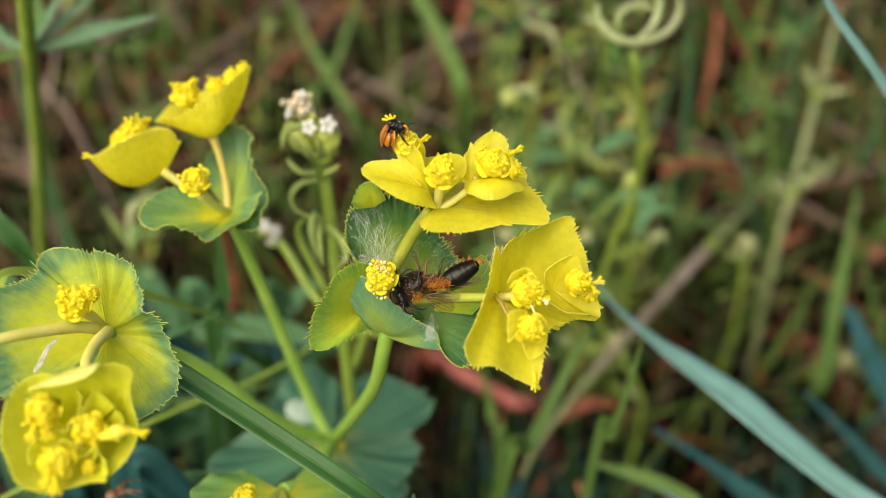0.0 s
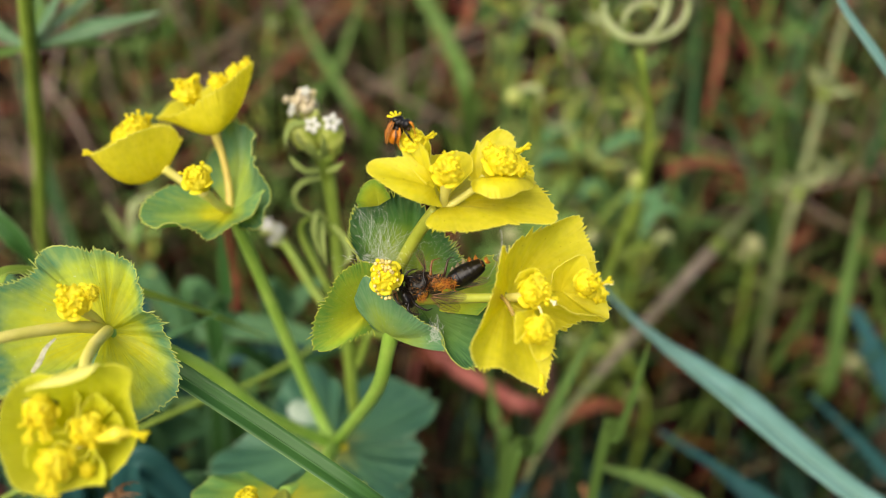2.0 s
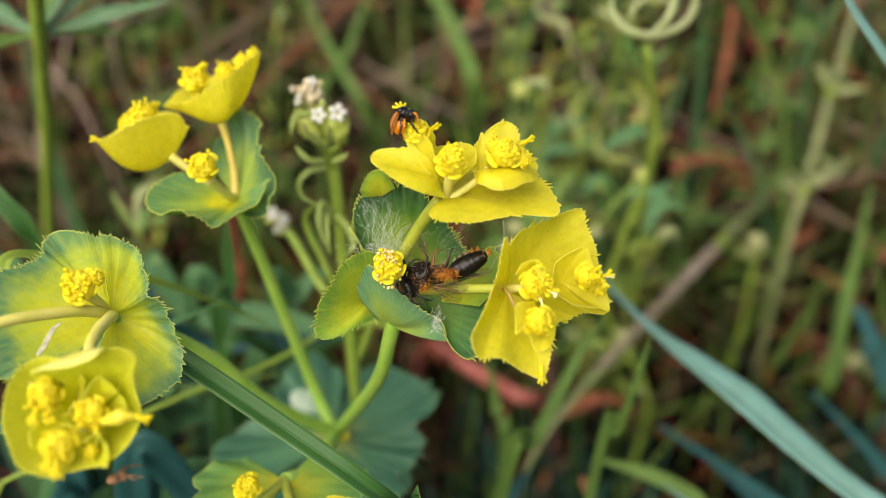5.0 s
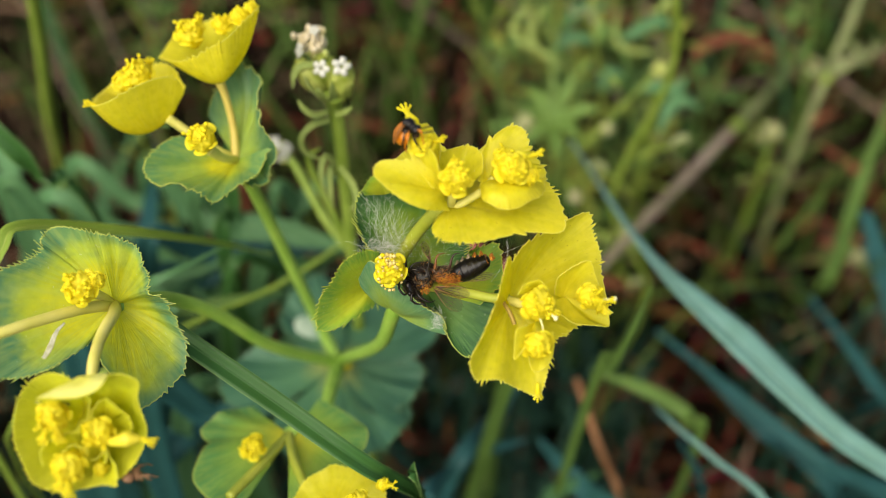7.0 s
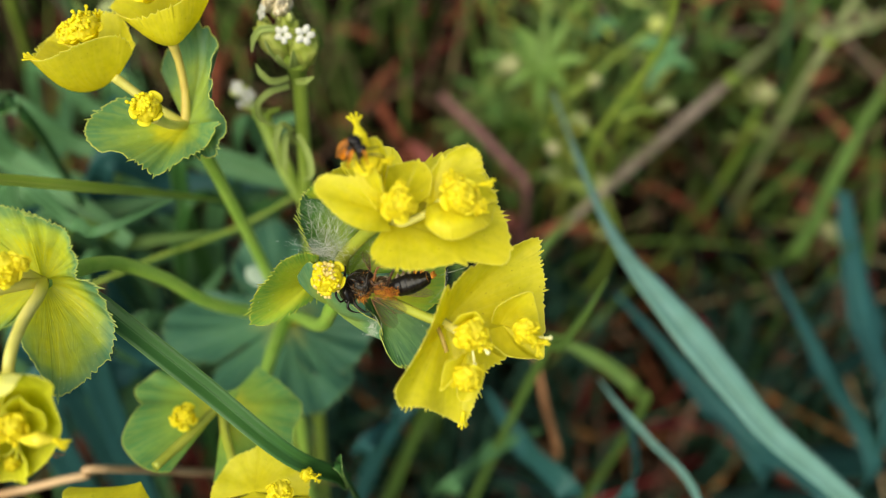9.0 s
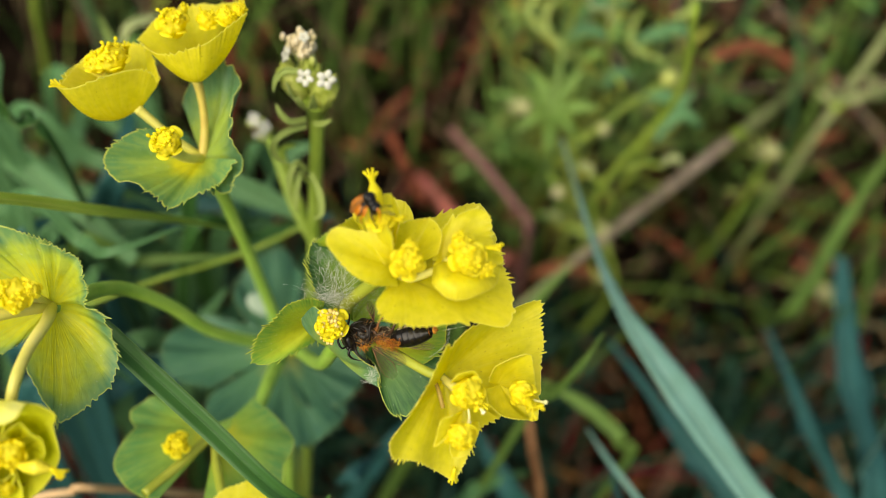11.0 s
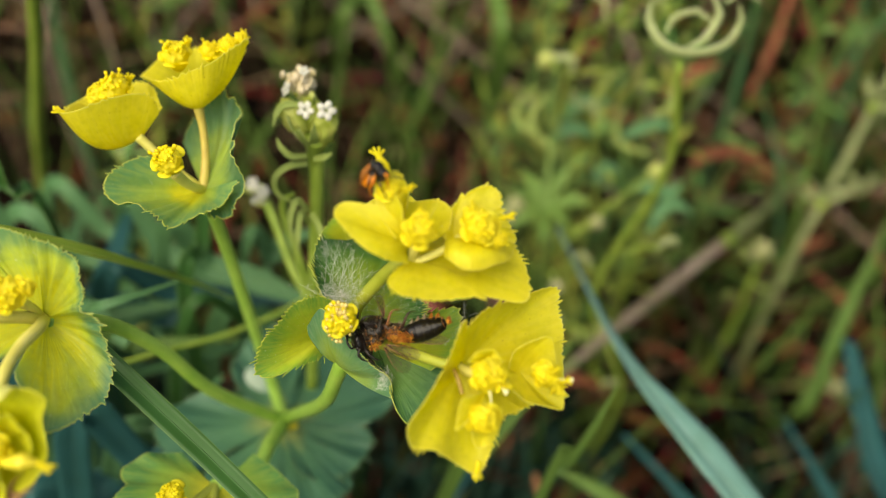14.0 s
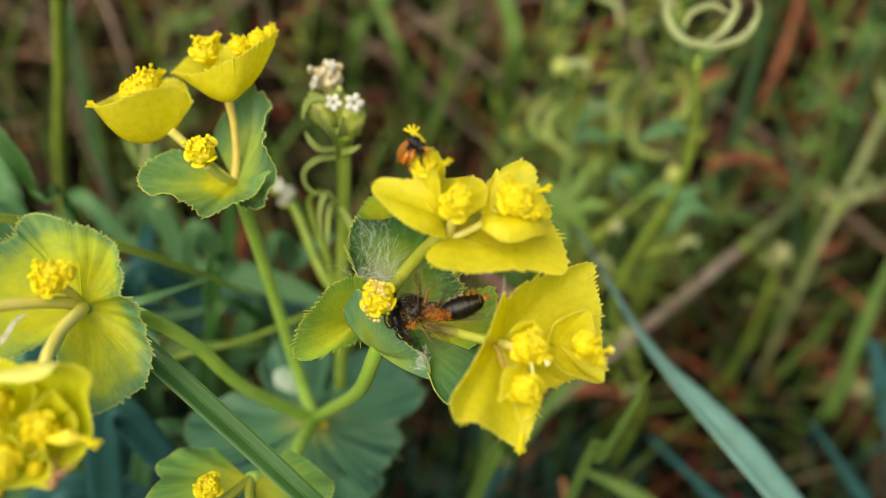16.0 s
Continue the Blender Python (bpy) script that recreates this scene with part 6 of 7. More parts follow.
def curled_pods():
    """Pale pods that curl at the head of a stem."""
    t = thing("curled_pod_plant", "pale green herb with whitish pods curling at its head", "plant")
    c, f = Vector((44.6, 193.6, 304.4)), Vector(foot(72, 262))
    stem("stalk", [tuple(f), tuple(f.lerp(c, 0.35) + Vector((9, 2, -2))), tuple(f.lerp(c, 0.6) + Vector((-7, 4, -6))), tuple(f.lerp(c, 0.85) + Vector((3, 2, -4))), tuple(c + Vector((-1, 0, -4)))], [1.1, 1.1, 1.0, 0.9, 0.7], FRESH_STEM, t)
    # the largest pod lies like a ring; smaller ones curl in and above it
    ring = [(c + Vector((-9.6, 3.6, 6.2)), c + Vector((-9.0, 0.6, 1.6)), c + Vector((-4.8, -0.8, -1.4)), c + Vector((1.4, -0.8, -1.6)), c + Vector((7.0, 0.6, 0.4)), c + Vector((9.4, 3.2, 4.0)), c + Vector((8.6, 6.2, 8.0))),
            (c + Vector((-5.4, 1.0, 1.0)), c + Vector((-4.2, 1.6, 4.2)), c + Vector((-0.6, 2.2, 6.0)), c + Vector((2.6, 2.0, 5.2))),
            (c + Vector((0.0, 0.4, -1.0)), c + Vector((3.4, 1.2, 1.8)), c + Vector((4.4, 2.6, 5.8)), c + Vector((2.2, 4.2, 9.4))),
            (c + Vector((5.0, 4.0, 8.6)), c + Vector((8.6, 5.0, 10.6)), c + Vector((12.4, 6.0, 9.4)))]
    for pts, w in zip(ring, ([0.4, 1.0, 1.1, 0.9, 1.2, 0.8, 0.2], [0.2, 0.7, 0.8, 0.2], [0.3, 1.0, 0.9, 0.2], [0.2, 0.7, 0.2])):
        v, f4, uv = blade_data(pts, w, up=(0.0, 0.75, 0.65), keel=0.7, n=40, thick=0.4)
        part("curled_pod", mesh_of("curled_pod", v, f4, PODS, uv), t)
    # side shoots with smaller hooked pods
    for a, e, hook in ((0.62, (-9, 2, 6), -1), (0.7, (10, 3, 2), 1), (0.5, (-13, 6, -2), -1), (0.42, (4, -4, -4), 1)):
        o = f.lerp(c, a) + Vector((-2, 3, -5))
        q = o + Vector(e)
        sh = stem("shoot", [tuple(o), tuple(o.lerp(q, 0.5) + Vector((0, 0, 2))), tuple(q)], [0.6, 0.5, 0.5], FRESH_STEM, t, n=10, seg=6)
        v, f4, uv = blade_data([q, q + Vector((hook * 0.5, 0, 3)), q + Vector((hook * 3.0, 0, 4.4)), q + Vector((hook * 4.6, 0, 1.6))], [0.4, 1.0, 1.0, 0.2], up=(0, -1, 0.2), keel=0.5, n=14, thick=0.3)
        part("hooked_pod", mesh_of("hooked_pod", v, f4, PODS, uv), sh)


curled_pods()


def feather_herb(c, foot_at, seed):
    """Upright stem with rings of narrow leaves and a pale hooked tip."""
    rng = random.Random(seed)
    t = thing("goosegrass_plant", "yellow-green herb with rings of narrow leaves and pale tips", "plant", "feathery herbs on the bank")
    c, f = Vector(c), Vector(foot(*foot_at))
    line = [f, f.lerp(c, 0.3) + Vector((rng.uniform(-14, 14), rng.uniform(-8, 4), 2)), f.lerp(c, 0.55) + Vector((rng.uniform(-14, 14), rng.uniform(-10, 4), 4)), f.lerp(c, 0.8) + Vector((rng.uniform(-7, 7), -2, 3)), c]
    stem("stalk", [tuple(p) for p in line], [1.0, 0.9, 0.8, 0.7, 0.5], HERB if seed % 3 == 0 else SPRING, t, n=24, seg=6)
    sp = spline(line, 60)
    for k in range(6):
        p = sp[int(60 * min(1, 0.35 + 0.65 * k / 5 + rng.uniform(-0.05, 0.05)))]
        g = Bag()
        ln = rng.uniform(8, 19) * (1.15 - 0.5 * k / 6)
        for j in range(rng.choice((2, 3, 4, 5))):
            a = j * 1.4 + rng.uniform(-0.35, 0.35) + k
            d = Vector((math.cos(a), math.sin(a), rng.uniform(0.2, 1.1))).normalized()
            g.add(*blade_data([p, p + d * ln * 0.55, p + d * ln + Vector((0, 0, rng.uniform(-3.5, 2)))], [0.35, 1.15, 0.15], n=6, thick=0.2))
        part("leaf_whorl", g.mesh("leaf_whorl", SPRING if (k + seed) % 3 else HERB), t)
    w = rng.uniform(0, 6.28)
    side = Vector((math.cos(w), math.sin(w), 0))
    o, q = sp[60], rng.uniform(2.0, 6.0)
    pts = [o, o + side * q * 0.4 + Vector((0, 0, q * rng.uniform(0.8, 1.8))), o + side * q * 1.4 + Vector((0, 0, q * rng.uniform(1.0, 2.2))), o + side * q * 2.0 + Vector((0, 0, q * rng.uniform(0.2, 2.4)))]
    v, f4, uv = blade_data(pts, [0.4, 1.0, 1.0, 0.2], up=(0.1, -1, 0.2), keel=0.4, n=14, thick=0.3, twist=rng.uniform(-90, 90))
    part("hooked_tip", mesh_of("hooked_tip", v, f4, PODS if seed % 2 else PALE_LEAF, uv), t)


for k, (at, ft) in enumerate((((22.1, 292.1, 286.0), (35, 290)), ((32.3, 279.3, 283.7), (44, 290)), ((41.5, 272.9, 272.6), (50, 285)), ((54.4, 287.4, 277.7), (62, 300)), ((59.8, 271.0, 269.4), (72, 295)), ((29.4, 256.0, 263.5), (42, 280)), 
                              ((19.5, 303.1, 265.0), (20, 310)), ((38.2, 250.7, 254.3), (52, 275)), ((34.1, 252.7, 237.6), (48, 285)),
                              ((63.5, 281.6, 287.7), (72, 300)), ((48.7, 294.0, 289.2), (55, 310)), ((35.6, 264.9, 278.8), (46, 280)), ((13.8, 325.5, 283.7), (14, 330)), 
                              ((-79.9, 191.3, 251.4), (-90, 240)), ((-130.6, 301.2, 281.7), (-120, 320)), ((-70.0, 336.9, 263.5), (-55, 350)))):
    feather_herb(at, ft, 30 + k)


def star_herb():
    """Yellow-green herb with a star of leaves, small cream buds and pale hooked pods."""
    t = thing("star_leaved_herb", "yellow-green herb with a star of leaves and pale hooks", "plant")
    stem("stalk", [foot(35, 303), (32.6, 233.4, 213.5), (29.4, 241.4, 226.8), (27.7, 256.8, 243.6), (25.2, 273.2, 261.5)], [0.9, 0.9, 0.9, 0.8, 0.5], HERB, t)
    o = Vector((29.4, 241.4, 226.8))
    for e in ((20.3, 252.9, 231.9), (35.0, 249.1, 239.7), (41.9, 238.6, 234.2), (36.4, 230.5, 228.2), (28.9, 222.6, 225.5), (19.4, 233.5, 222.6), (20.1, 250.9, 223.8), (30.8, 263.0, 228.1)):
        e = Vector(e)
        v, f, uv = blade_data([o, o.lerp(e, 0.5) + Vector((0, 0, 1.2)), e], [0.5, 2.1, 0.3], up=(0, -0.6, 0.8), keel=0.2, n=12, thick=0.3)
        part("star_leaf", mesh_of("star_leaf", v, f, GLADE, uv), t)
    for pts in ([(27.8, 255.0, 241.6), (18.2, 257.2, 244.0), (15.2, 261.0, 248.2), (22.1, 267.4, 255.1)],
                [(42.2, 260.0, 247.2), (40.0, 266.9, 254.7), (41.7, 271.0, 259.2), (46.5, 272.9, 261.2)],
                [(59.3, 256.4, 243.3), (49.3, 257.2, 244.1), (46.4, 260.6, 247.9), (48.0, 265.6, 253.4)],
                [(31.2, 252.5, 238.9), (23.0, 256.1, 242.8), (20.2, 260.5, 247.6), (25.2, 266.0, 253.7)],
                [(56.6, 265.1, 252.7), (61.5, 266.3, 254.2), (62.3, 269.5, 257.6), (61.2, 272.9, 261.3)]):
        v, f, uv = blade_data(pts, [0.4, 0.9, 1.0, 0.2], up=(0.1, -0.6, 0.8), keel=0.5, n=20, thick=0.3)
        part("hooked_pod", mesh_of("hooked_pod", v, f, PALE_LEAF, uv), t)
    for k, (a, e, r) in enumerate((((29.8, 239.1, 224.3), (20.4, 240.8, 226.0), 2.6),
                               ((26.0, 269.7, 257.7), (21.8, 272.2, 260.5), 2.6),
                               ((31.2, 233.3, 217.9), (45.7, 240.2, 225.5), 2.2),
                               ((33.0, 231.2, 215.6), (61.2, 253.1, 239.7), 2.4),
                               ((32.7, 228.7, 212.9), (37.0, 225.7, 209.7), 2.0))):
        st = stem("bud_stalk", [a, tuple((Vector(a) + Vector(e)) * 0.5 + Vector((0, 0, 1.5))), e], [0.5, 0.45, 0.45], FRESH_STEM, t, n=10, seg=6)
        v, q = ball((0, 0, 0), 1.0, 14, 10)
        part("bud", mesh_of("bud", [mm(Vector(e) + p * (r + 1.0 * noise.noise(p * 3.0 + Vector((k, 0, 0))))) for p in v], q, BUD if k % 2 else CREAMBUD), st)
    for pts in ([(27.9, 256.2, 243.0), (32.8, 258.7, 245.7), (37.2, 258.7, 245.8), (41.7, 257.6, 244.5)],
                [(27.7, 258.0, 244.9), (33.1, 263.5, 251.0), (39.5, 265.6, 253.3), (45.0, 265.2, 252.9)],
                [(48.8, 258.6, 245.6), (53.4, 261.0, 248.3), (59.8, 263.1, 250.6), (64.4, 262.6, 250.1)],
                [(43.2, 248.2, 234.2), (44.2, 250.7, 237.0), (46.5, 252.0, 238.4), (50.1, 251.6, 238.0)],
                [(61.8, 240.0, 225.4), (64.6, 245.2, 231.1), (68.5, 247.0, 233.0), (74.3, 245.4, 231.3)],
                [(53.8, 248.5, 234.6), (60.6, 249.4, 235.7), (66.0, 249.0, 235.2), (69.6, 251.9, 238.4)]):
        v, f, uv = blade_data(pts, [0.5, 2.2, 2.0, 0.3], up=(0.1, -0.5, 0.8), keel=0.25, n=16, thick=0.3)
        part("broad_leaf", mesh_of("broad_leaf", v, f, DARKGRASS, uv), t)


star_herb()


def cream_head(c, foot_at, seed):
    """Small herb with a blunt cream head."""
    rng = random.Random(seed)
    t = thing("cream_bud_herb", "small green herb with a blunt cream bud head", "plant", "cream-headed herbs on the bank")
    c, f = Vector(c), Vector(foot(*foot_at))
    stem("stalk", [tuple(f), tuple(f.lerp(c, 0.5) + Vector((2, -2, 3))), tuple(c)], [1.0, 0.9, 1.1], FRESH_STEM, t, n=14, seg=6)
    v, q = ball((0, 0, 0), 1.0, 18, 12)
    v = [mm(c + p * (2.9 + 1.6 * noise.noise(p * 3.1 + Vector((seed, 0, 0))))) for p in v]
    part("bud_head", mesh_of("bud_head", v, q, CREAMBUD), t)
    for k in range(7):
        a = k * 0.9 + rng.uniform(-0.3, 0.3)
        d = Vector((math.cos(a), math.sin(a), 0.35))
        o = f.lerp(c, rng.uniform(0.7, 0.97))
        v, f4, uv = blade_data([o, o + d * 5, o + d * 10 + Vector((0, 0, -1.5))], [0.4, 1.3, 0.2], n=8, thick=0.3)
        part("narrow_leaf", mesh_of("narrow_leaf", v, f4, FRESH if k % 2 else PALE_LEAF, uv), t)


for k, (at, ft) in enumerate((((114.9, 282.8, 199.2), (119, 301)), ((67.1, 273.7, 225.2), (71, 292)), ((21.4, 274.0, 198.8), (26, 330)), ((74.9, 299.6, 208.4), (78, 340)), ((56.1, 231.7, 190.6), (52, 290)), ((121.0, 300.2, 184.1), (118, 350)), ((145.5, 248.2, 170.0), (150, 310)))):
    cream_head(at, ft, 50 + k)


def dead_leaf(pts, w, label="curled russet dead leaf on the bank"):
    v, f, uv = blade_data(pts, w, up=(0.1, -0.5, 0.8), keel=0.4, n=24)
    tagged(part("dead_leaf", mesh_of("dead_leaf", v, f, DEADLEAF, uv)), label, "leaf", "dead leaves on the bank")


dead_leaf([(85.2, 296.4, 217.6), (85.2, 296.4, 223.6), (105.9, 321.4, 215.3), (127.7, 332.5, 203.9)], [1.0, 2.2, 2.6, 1.0])
dead_leaf([(72.5, 328.5, 228.9), (81.7, 334.2, 238.8), (92.2, 341.3, 241.1)], [1.2, 2.2, 0.8])
dead_leaf([(42.8, 249.7, 140.3), (54.2, 251.0, 148.1), (68.1, 254.1, 144.6)], [1.0, 2.6, 1.0])
dead_leaf([(187.7, 349.2, 164.8), (199.5, 345.2, 158.0), (214.0, 346.5, 160.2)], [1.0, 3.4, 1.0])
dead_leaf([(119.6, 378.0, 214.7), (125.3, 389.8, 235.2), (127.4, 401.6, 255.6)], [1.0, 1.8, 1.4])
dead_leaf([(7.2, 416.2, 240.8), (10.5, 421.7, 250.4), (12.7, 429.9, 264.7)], [1.0, 1.6, 1.4])


def russet_scatter():
    rng = random.Random(91)
    for k in range(34):
        x, y = rng.uniform(-0.06, 0.24), rng.uniform(0.27, 0.50)
        p = Vector((x, y, bank(x, y) + rng.uniform(0.0, 0.03))) * 1000
        a = rng.uniform(0, 6.28)
        d = Vector((math.cos(a), math.sin(a) * 0.5, rng.uniform(-0.1, 0.9))).normalized() * rng.uniform(12, 34)
        dead_leaf([p, p + d * 0.5 + Vector((0, -2, rng.uniform(1, 7))), p + d], [0.8, rng.uniform(1.0, 2.4), 0.6])


russet_scatter()


def spikelets():
    """Pale wispy spikelets at the node of the tall grass."""
    rng = random.Random(21)
    for node in ((141.5, 311.6, 248.2), (136.5, 303.7, 210.4), (150.5, 307.7, 214.4)):
        t = thing("grass_spikelet", "pale wispy grass spikelet on a dull stem", "grass", "spikelets of the tall grass")
        for k in range(7):
            d = Vector((rng.uniform(-1, 1), rng.uniform(-0.7, 0.2), rng.uniform(0.1, 1.2))).normalized()
            n = Vector(node)
            v, f, uv = blade_data([n, n + d * 6, n + d * 13 + Vector((rng.uniform(-3, 3), 0, 0))], [0.5, 1.3, 0.2], up=(0, -1, 0.3), n=8, thick=0.3)
            part("glume", mesh_of("glume", v, f, PODS, uv), t)


spikelets()


def back_stems():
    """Straws and grass leaves that cross behind the flowers."""
    rng = random.Random(77)
    for k in range(46):
        x, y = rng.uniform(-0.26, 0.10) if k % 3 else rng.uniform(0.1, 0.3), rng.uniform(0.33, 0.52)
        a = rng.uniform(-1.2, 1.2)
        ln = rng.uniform(0.10, 0.22)
        p = Vector((x, y, bank(x, y) + rng.uniform(0.0, 0.03)))
        rise = rng.uniform(0.1, 0.8)
        q = p + Vector((math.sin(a), 0.35 * math.cos(a), rise)).normalized() * ln
        mid = (p + q) * 0.5 + Vector((rng.uniform(-0.01, 0.01), 0, rng.uniform(0, 0.012)))
        tone = GREYSTRAW if k % 4 else DEADLEAF
        v, f, uv = tube([p, mid, q], [rng.uniform(0.0007, 0.0013), 0.0009, 0.0005], 10, 6)
        tagged(part("dry_weed", mesh_of("dry_weed", v, f, tone, uv)), "grey-brown dry straw leaning on the bank" if k % 4 else "russet dry stem leaning on the bank", "stem", "dry straws on the bank")
    for k in range(44):
        x, y = rng.uniform(-0.24, 0.26), rng.uniform(0.26, 0.50)
        a = rng.uniform(-0.9, 0.9)
        h = rng.uniform(0.07, 0.16)
        p = Vector((x, y, bank(x, y) - 0.004)) * 1000
        q = p + Vector((math.sin(a) * h * 0.7, rng.uniform(-0.3, 0.1) * h, h)) * 1000
        mid = p.lerp(q, 0.5) + Vector((0, -6, 14 * rng.random()))
        w = rng.uniform(1.0, 2.0)
        blade("grass_leaf", "green grass leaf standing in the sward", [p, mid, q], [w, w, 0.2], FRESH if k % 3 else DARKGRASS, up=(rng.uniform(-0.3, 0.3), -0.9, 0.4), keel=0.3, n=14)


back_stems()


# ---- sward, straw and litter ----
def sward(name, label, count, seed, mat, h0, h1, w, lean, area, curve=0.5):
    rng = random.Random(seed)
    g = Bag()
    made = 0
    while made < count:
        x, y = rng.uniform(area[0], area[1]), rng.uniform(area[2], area[3])
        if noise.noise(Vector((x * 14, y * 14, seed))) < rng.uniform(-0.5, 0.35):
            continue
        h = rng.uniform(h0, h1)
        a = rng.uniform(0, 6.28)
        l = lean * rng.uniform(0.2, 1.0) * h
        d = Vector((math.cos(a), math.sin(a), 0))
        z = bank(x, y)
        p0 = Vector((x, y, z - 0.005))
        p1 = p0 + d * l * 0.25 + Vector((0, 0, h * 0.55))
        p2 = p0 + d * l + Vector((0, 0, h * (1 - curve * rng.random() * lean)))
        ws = w * rng.uniform(0.6, 1.3)
        s = Vector((-d.y, d.x, 0)) if rng.random() < 0.6 else d.cross(Vector((0.3, 0.4, 0.9))).normalized()
        c = spline([p0, p1, p2], 6)
        v, f = [], []
        for i, q in enumerate(c):
            ww = ws * (1 - (i / 6) ** 2 * 0.92)
            n = Vector((d.x, d.y, 0.3)) * ww * 0.35
            v += [q - s * ww, q + n, q + s * ww]
            if i:
                o = (i - 1) * 3
                f += [(o, o + 1, o + 4, o + 3), (o + 1, o + 2, o + 5, o + 4)]
        g.add(v, f)
        made += 1
    tagged(part(name, g.mesh(name, mat)), label, "grass", "", "stuff")


def litter(name, label, count, seed, mat, l0, l1, r, area, flat=0.25):
    rng = random.Random(seed)
    g = Bag()
    for k in range(count):
        x, y = rng.uniform(area[0], area[1]), rng.uniform(area[2], area[3])
        if noise.noise(Vector((x * 22, y * 22, seed * 3.1))) < rng.uniform(-0.45, 0.15):
            continue
        a = rng.uniform(0, 6.28)
        ln = rng.uniform(l0, l1)
        d = Vector((math.cos(a), math.sin(a), rng.uniform(-flat, flat) + 0.25 * math.sin(a)))
        p = Vector((x, y, bank(x, y) + rng.uniform(0.0, 0.05) * flat * 2 + 0.002))
        q = p + d * ln
        b = (p + q) * 0.5 + Vector((rng.uniform(-1, 1), rng.uniform(-1, 1), rng.uniform(-0.3, 1))) * ln * 0.12
        g.add(*tube([p, b, q], [r * rng.uniform(0.6, 1.4), r, r * 0.5], 5, 5, False)[:2])
    tagged(part(name, g.mesh(name, mat)), label, "litter", "", "stuff")


BACK = (-0.40, 0.44, 0.22, 0.75)
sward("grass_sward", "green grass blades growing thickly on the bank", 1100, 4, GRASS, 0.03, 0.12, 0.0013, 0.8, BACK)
sward("grass_tuft", "green grass below the flowers, shade put into its colour", 1500, 5, SHADY, 0.03, 0.10, 0.0018, 0.7, (-0.25, 0.25, 0.10, 0.26))
sward("straw_stalk", "thin upright brown straw in the grass", 600, 16, STRAW, 0.04, 0.17, 0.0006, 0.9, BACK, 0.3)
sward("fine_grass", "thin bright green grass rising through the litter", 280, 31, BRIGHT, 0.06, 0.17, 0.0009, 0.9, (-0.2, 0.34, 0.25, 0.50))
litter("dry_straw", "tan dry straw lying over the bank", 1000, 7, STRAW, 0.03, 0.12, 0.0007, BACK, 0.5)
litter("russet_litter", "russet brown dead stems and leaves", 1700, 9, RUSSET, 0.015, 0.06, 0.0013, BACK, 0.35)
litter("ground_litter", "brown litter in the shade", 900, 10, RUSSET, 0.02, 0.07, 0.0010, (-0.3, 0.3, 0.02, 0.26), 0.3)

for area, count, seed in (((-1.6, 1.6, 0.75, 2.0), 2600, 61), ((-1.6, -0.42, -1.2, 0.75), 2200, 62), ((0.46, 1.6, -1.2, 0.75), 2200, 63), ((-0.42, 0.46, -1.2, -0.1), 1500, 64)):
    sward("meadow_grass", "green grass and dry blades spreading over the bank", count, seed, GRASS, 0.05, 0.16, 0.0028, 0.8, area)

for area, count, seed in (((-4.5, 4.5, 2.0, 4.5), 2400, 65), ((-4.5, -1.6, -4.0, 2.0), 2000, 66), ((1.6, 4.5, -4.0, 2.0), 2000, 67), ((-1.6, 1.6, -4.0, -1.2), 1300, 68)):
    sward("meadow_grass", "green grass and dry blades spreading over the bank", count, seed, GRASS, 0.08, 0.24, 0.007, 0.8, area)


# ---- the bee, the small sawfly and the spider ----
def ell(c, r, turn=None, seg=20, ring=14):
    return ball(c, 1.0, seg, ring, r, turn)


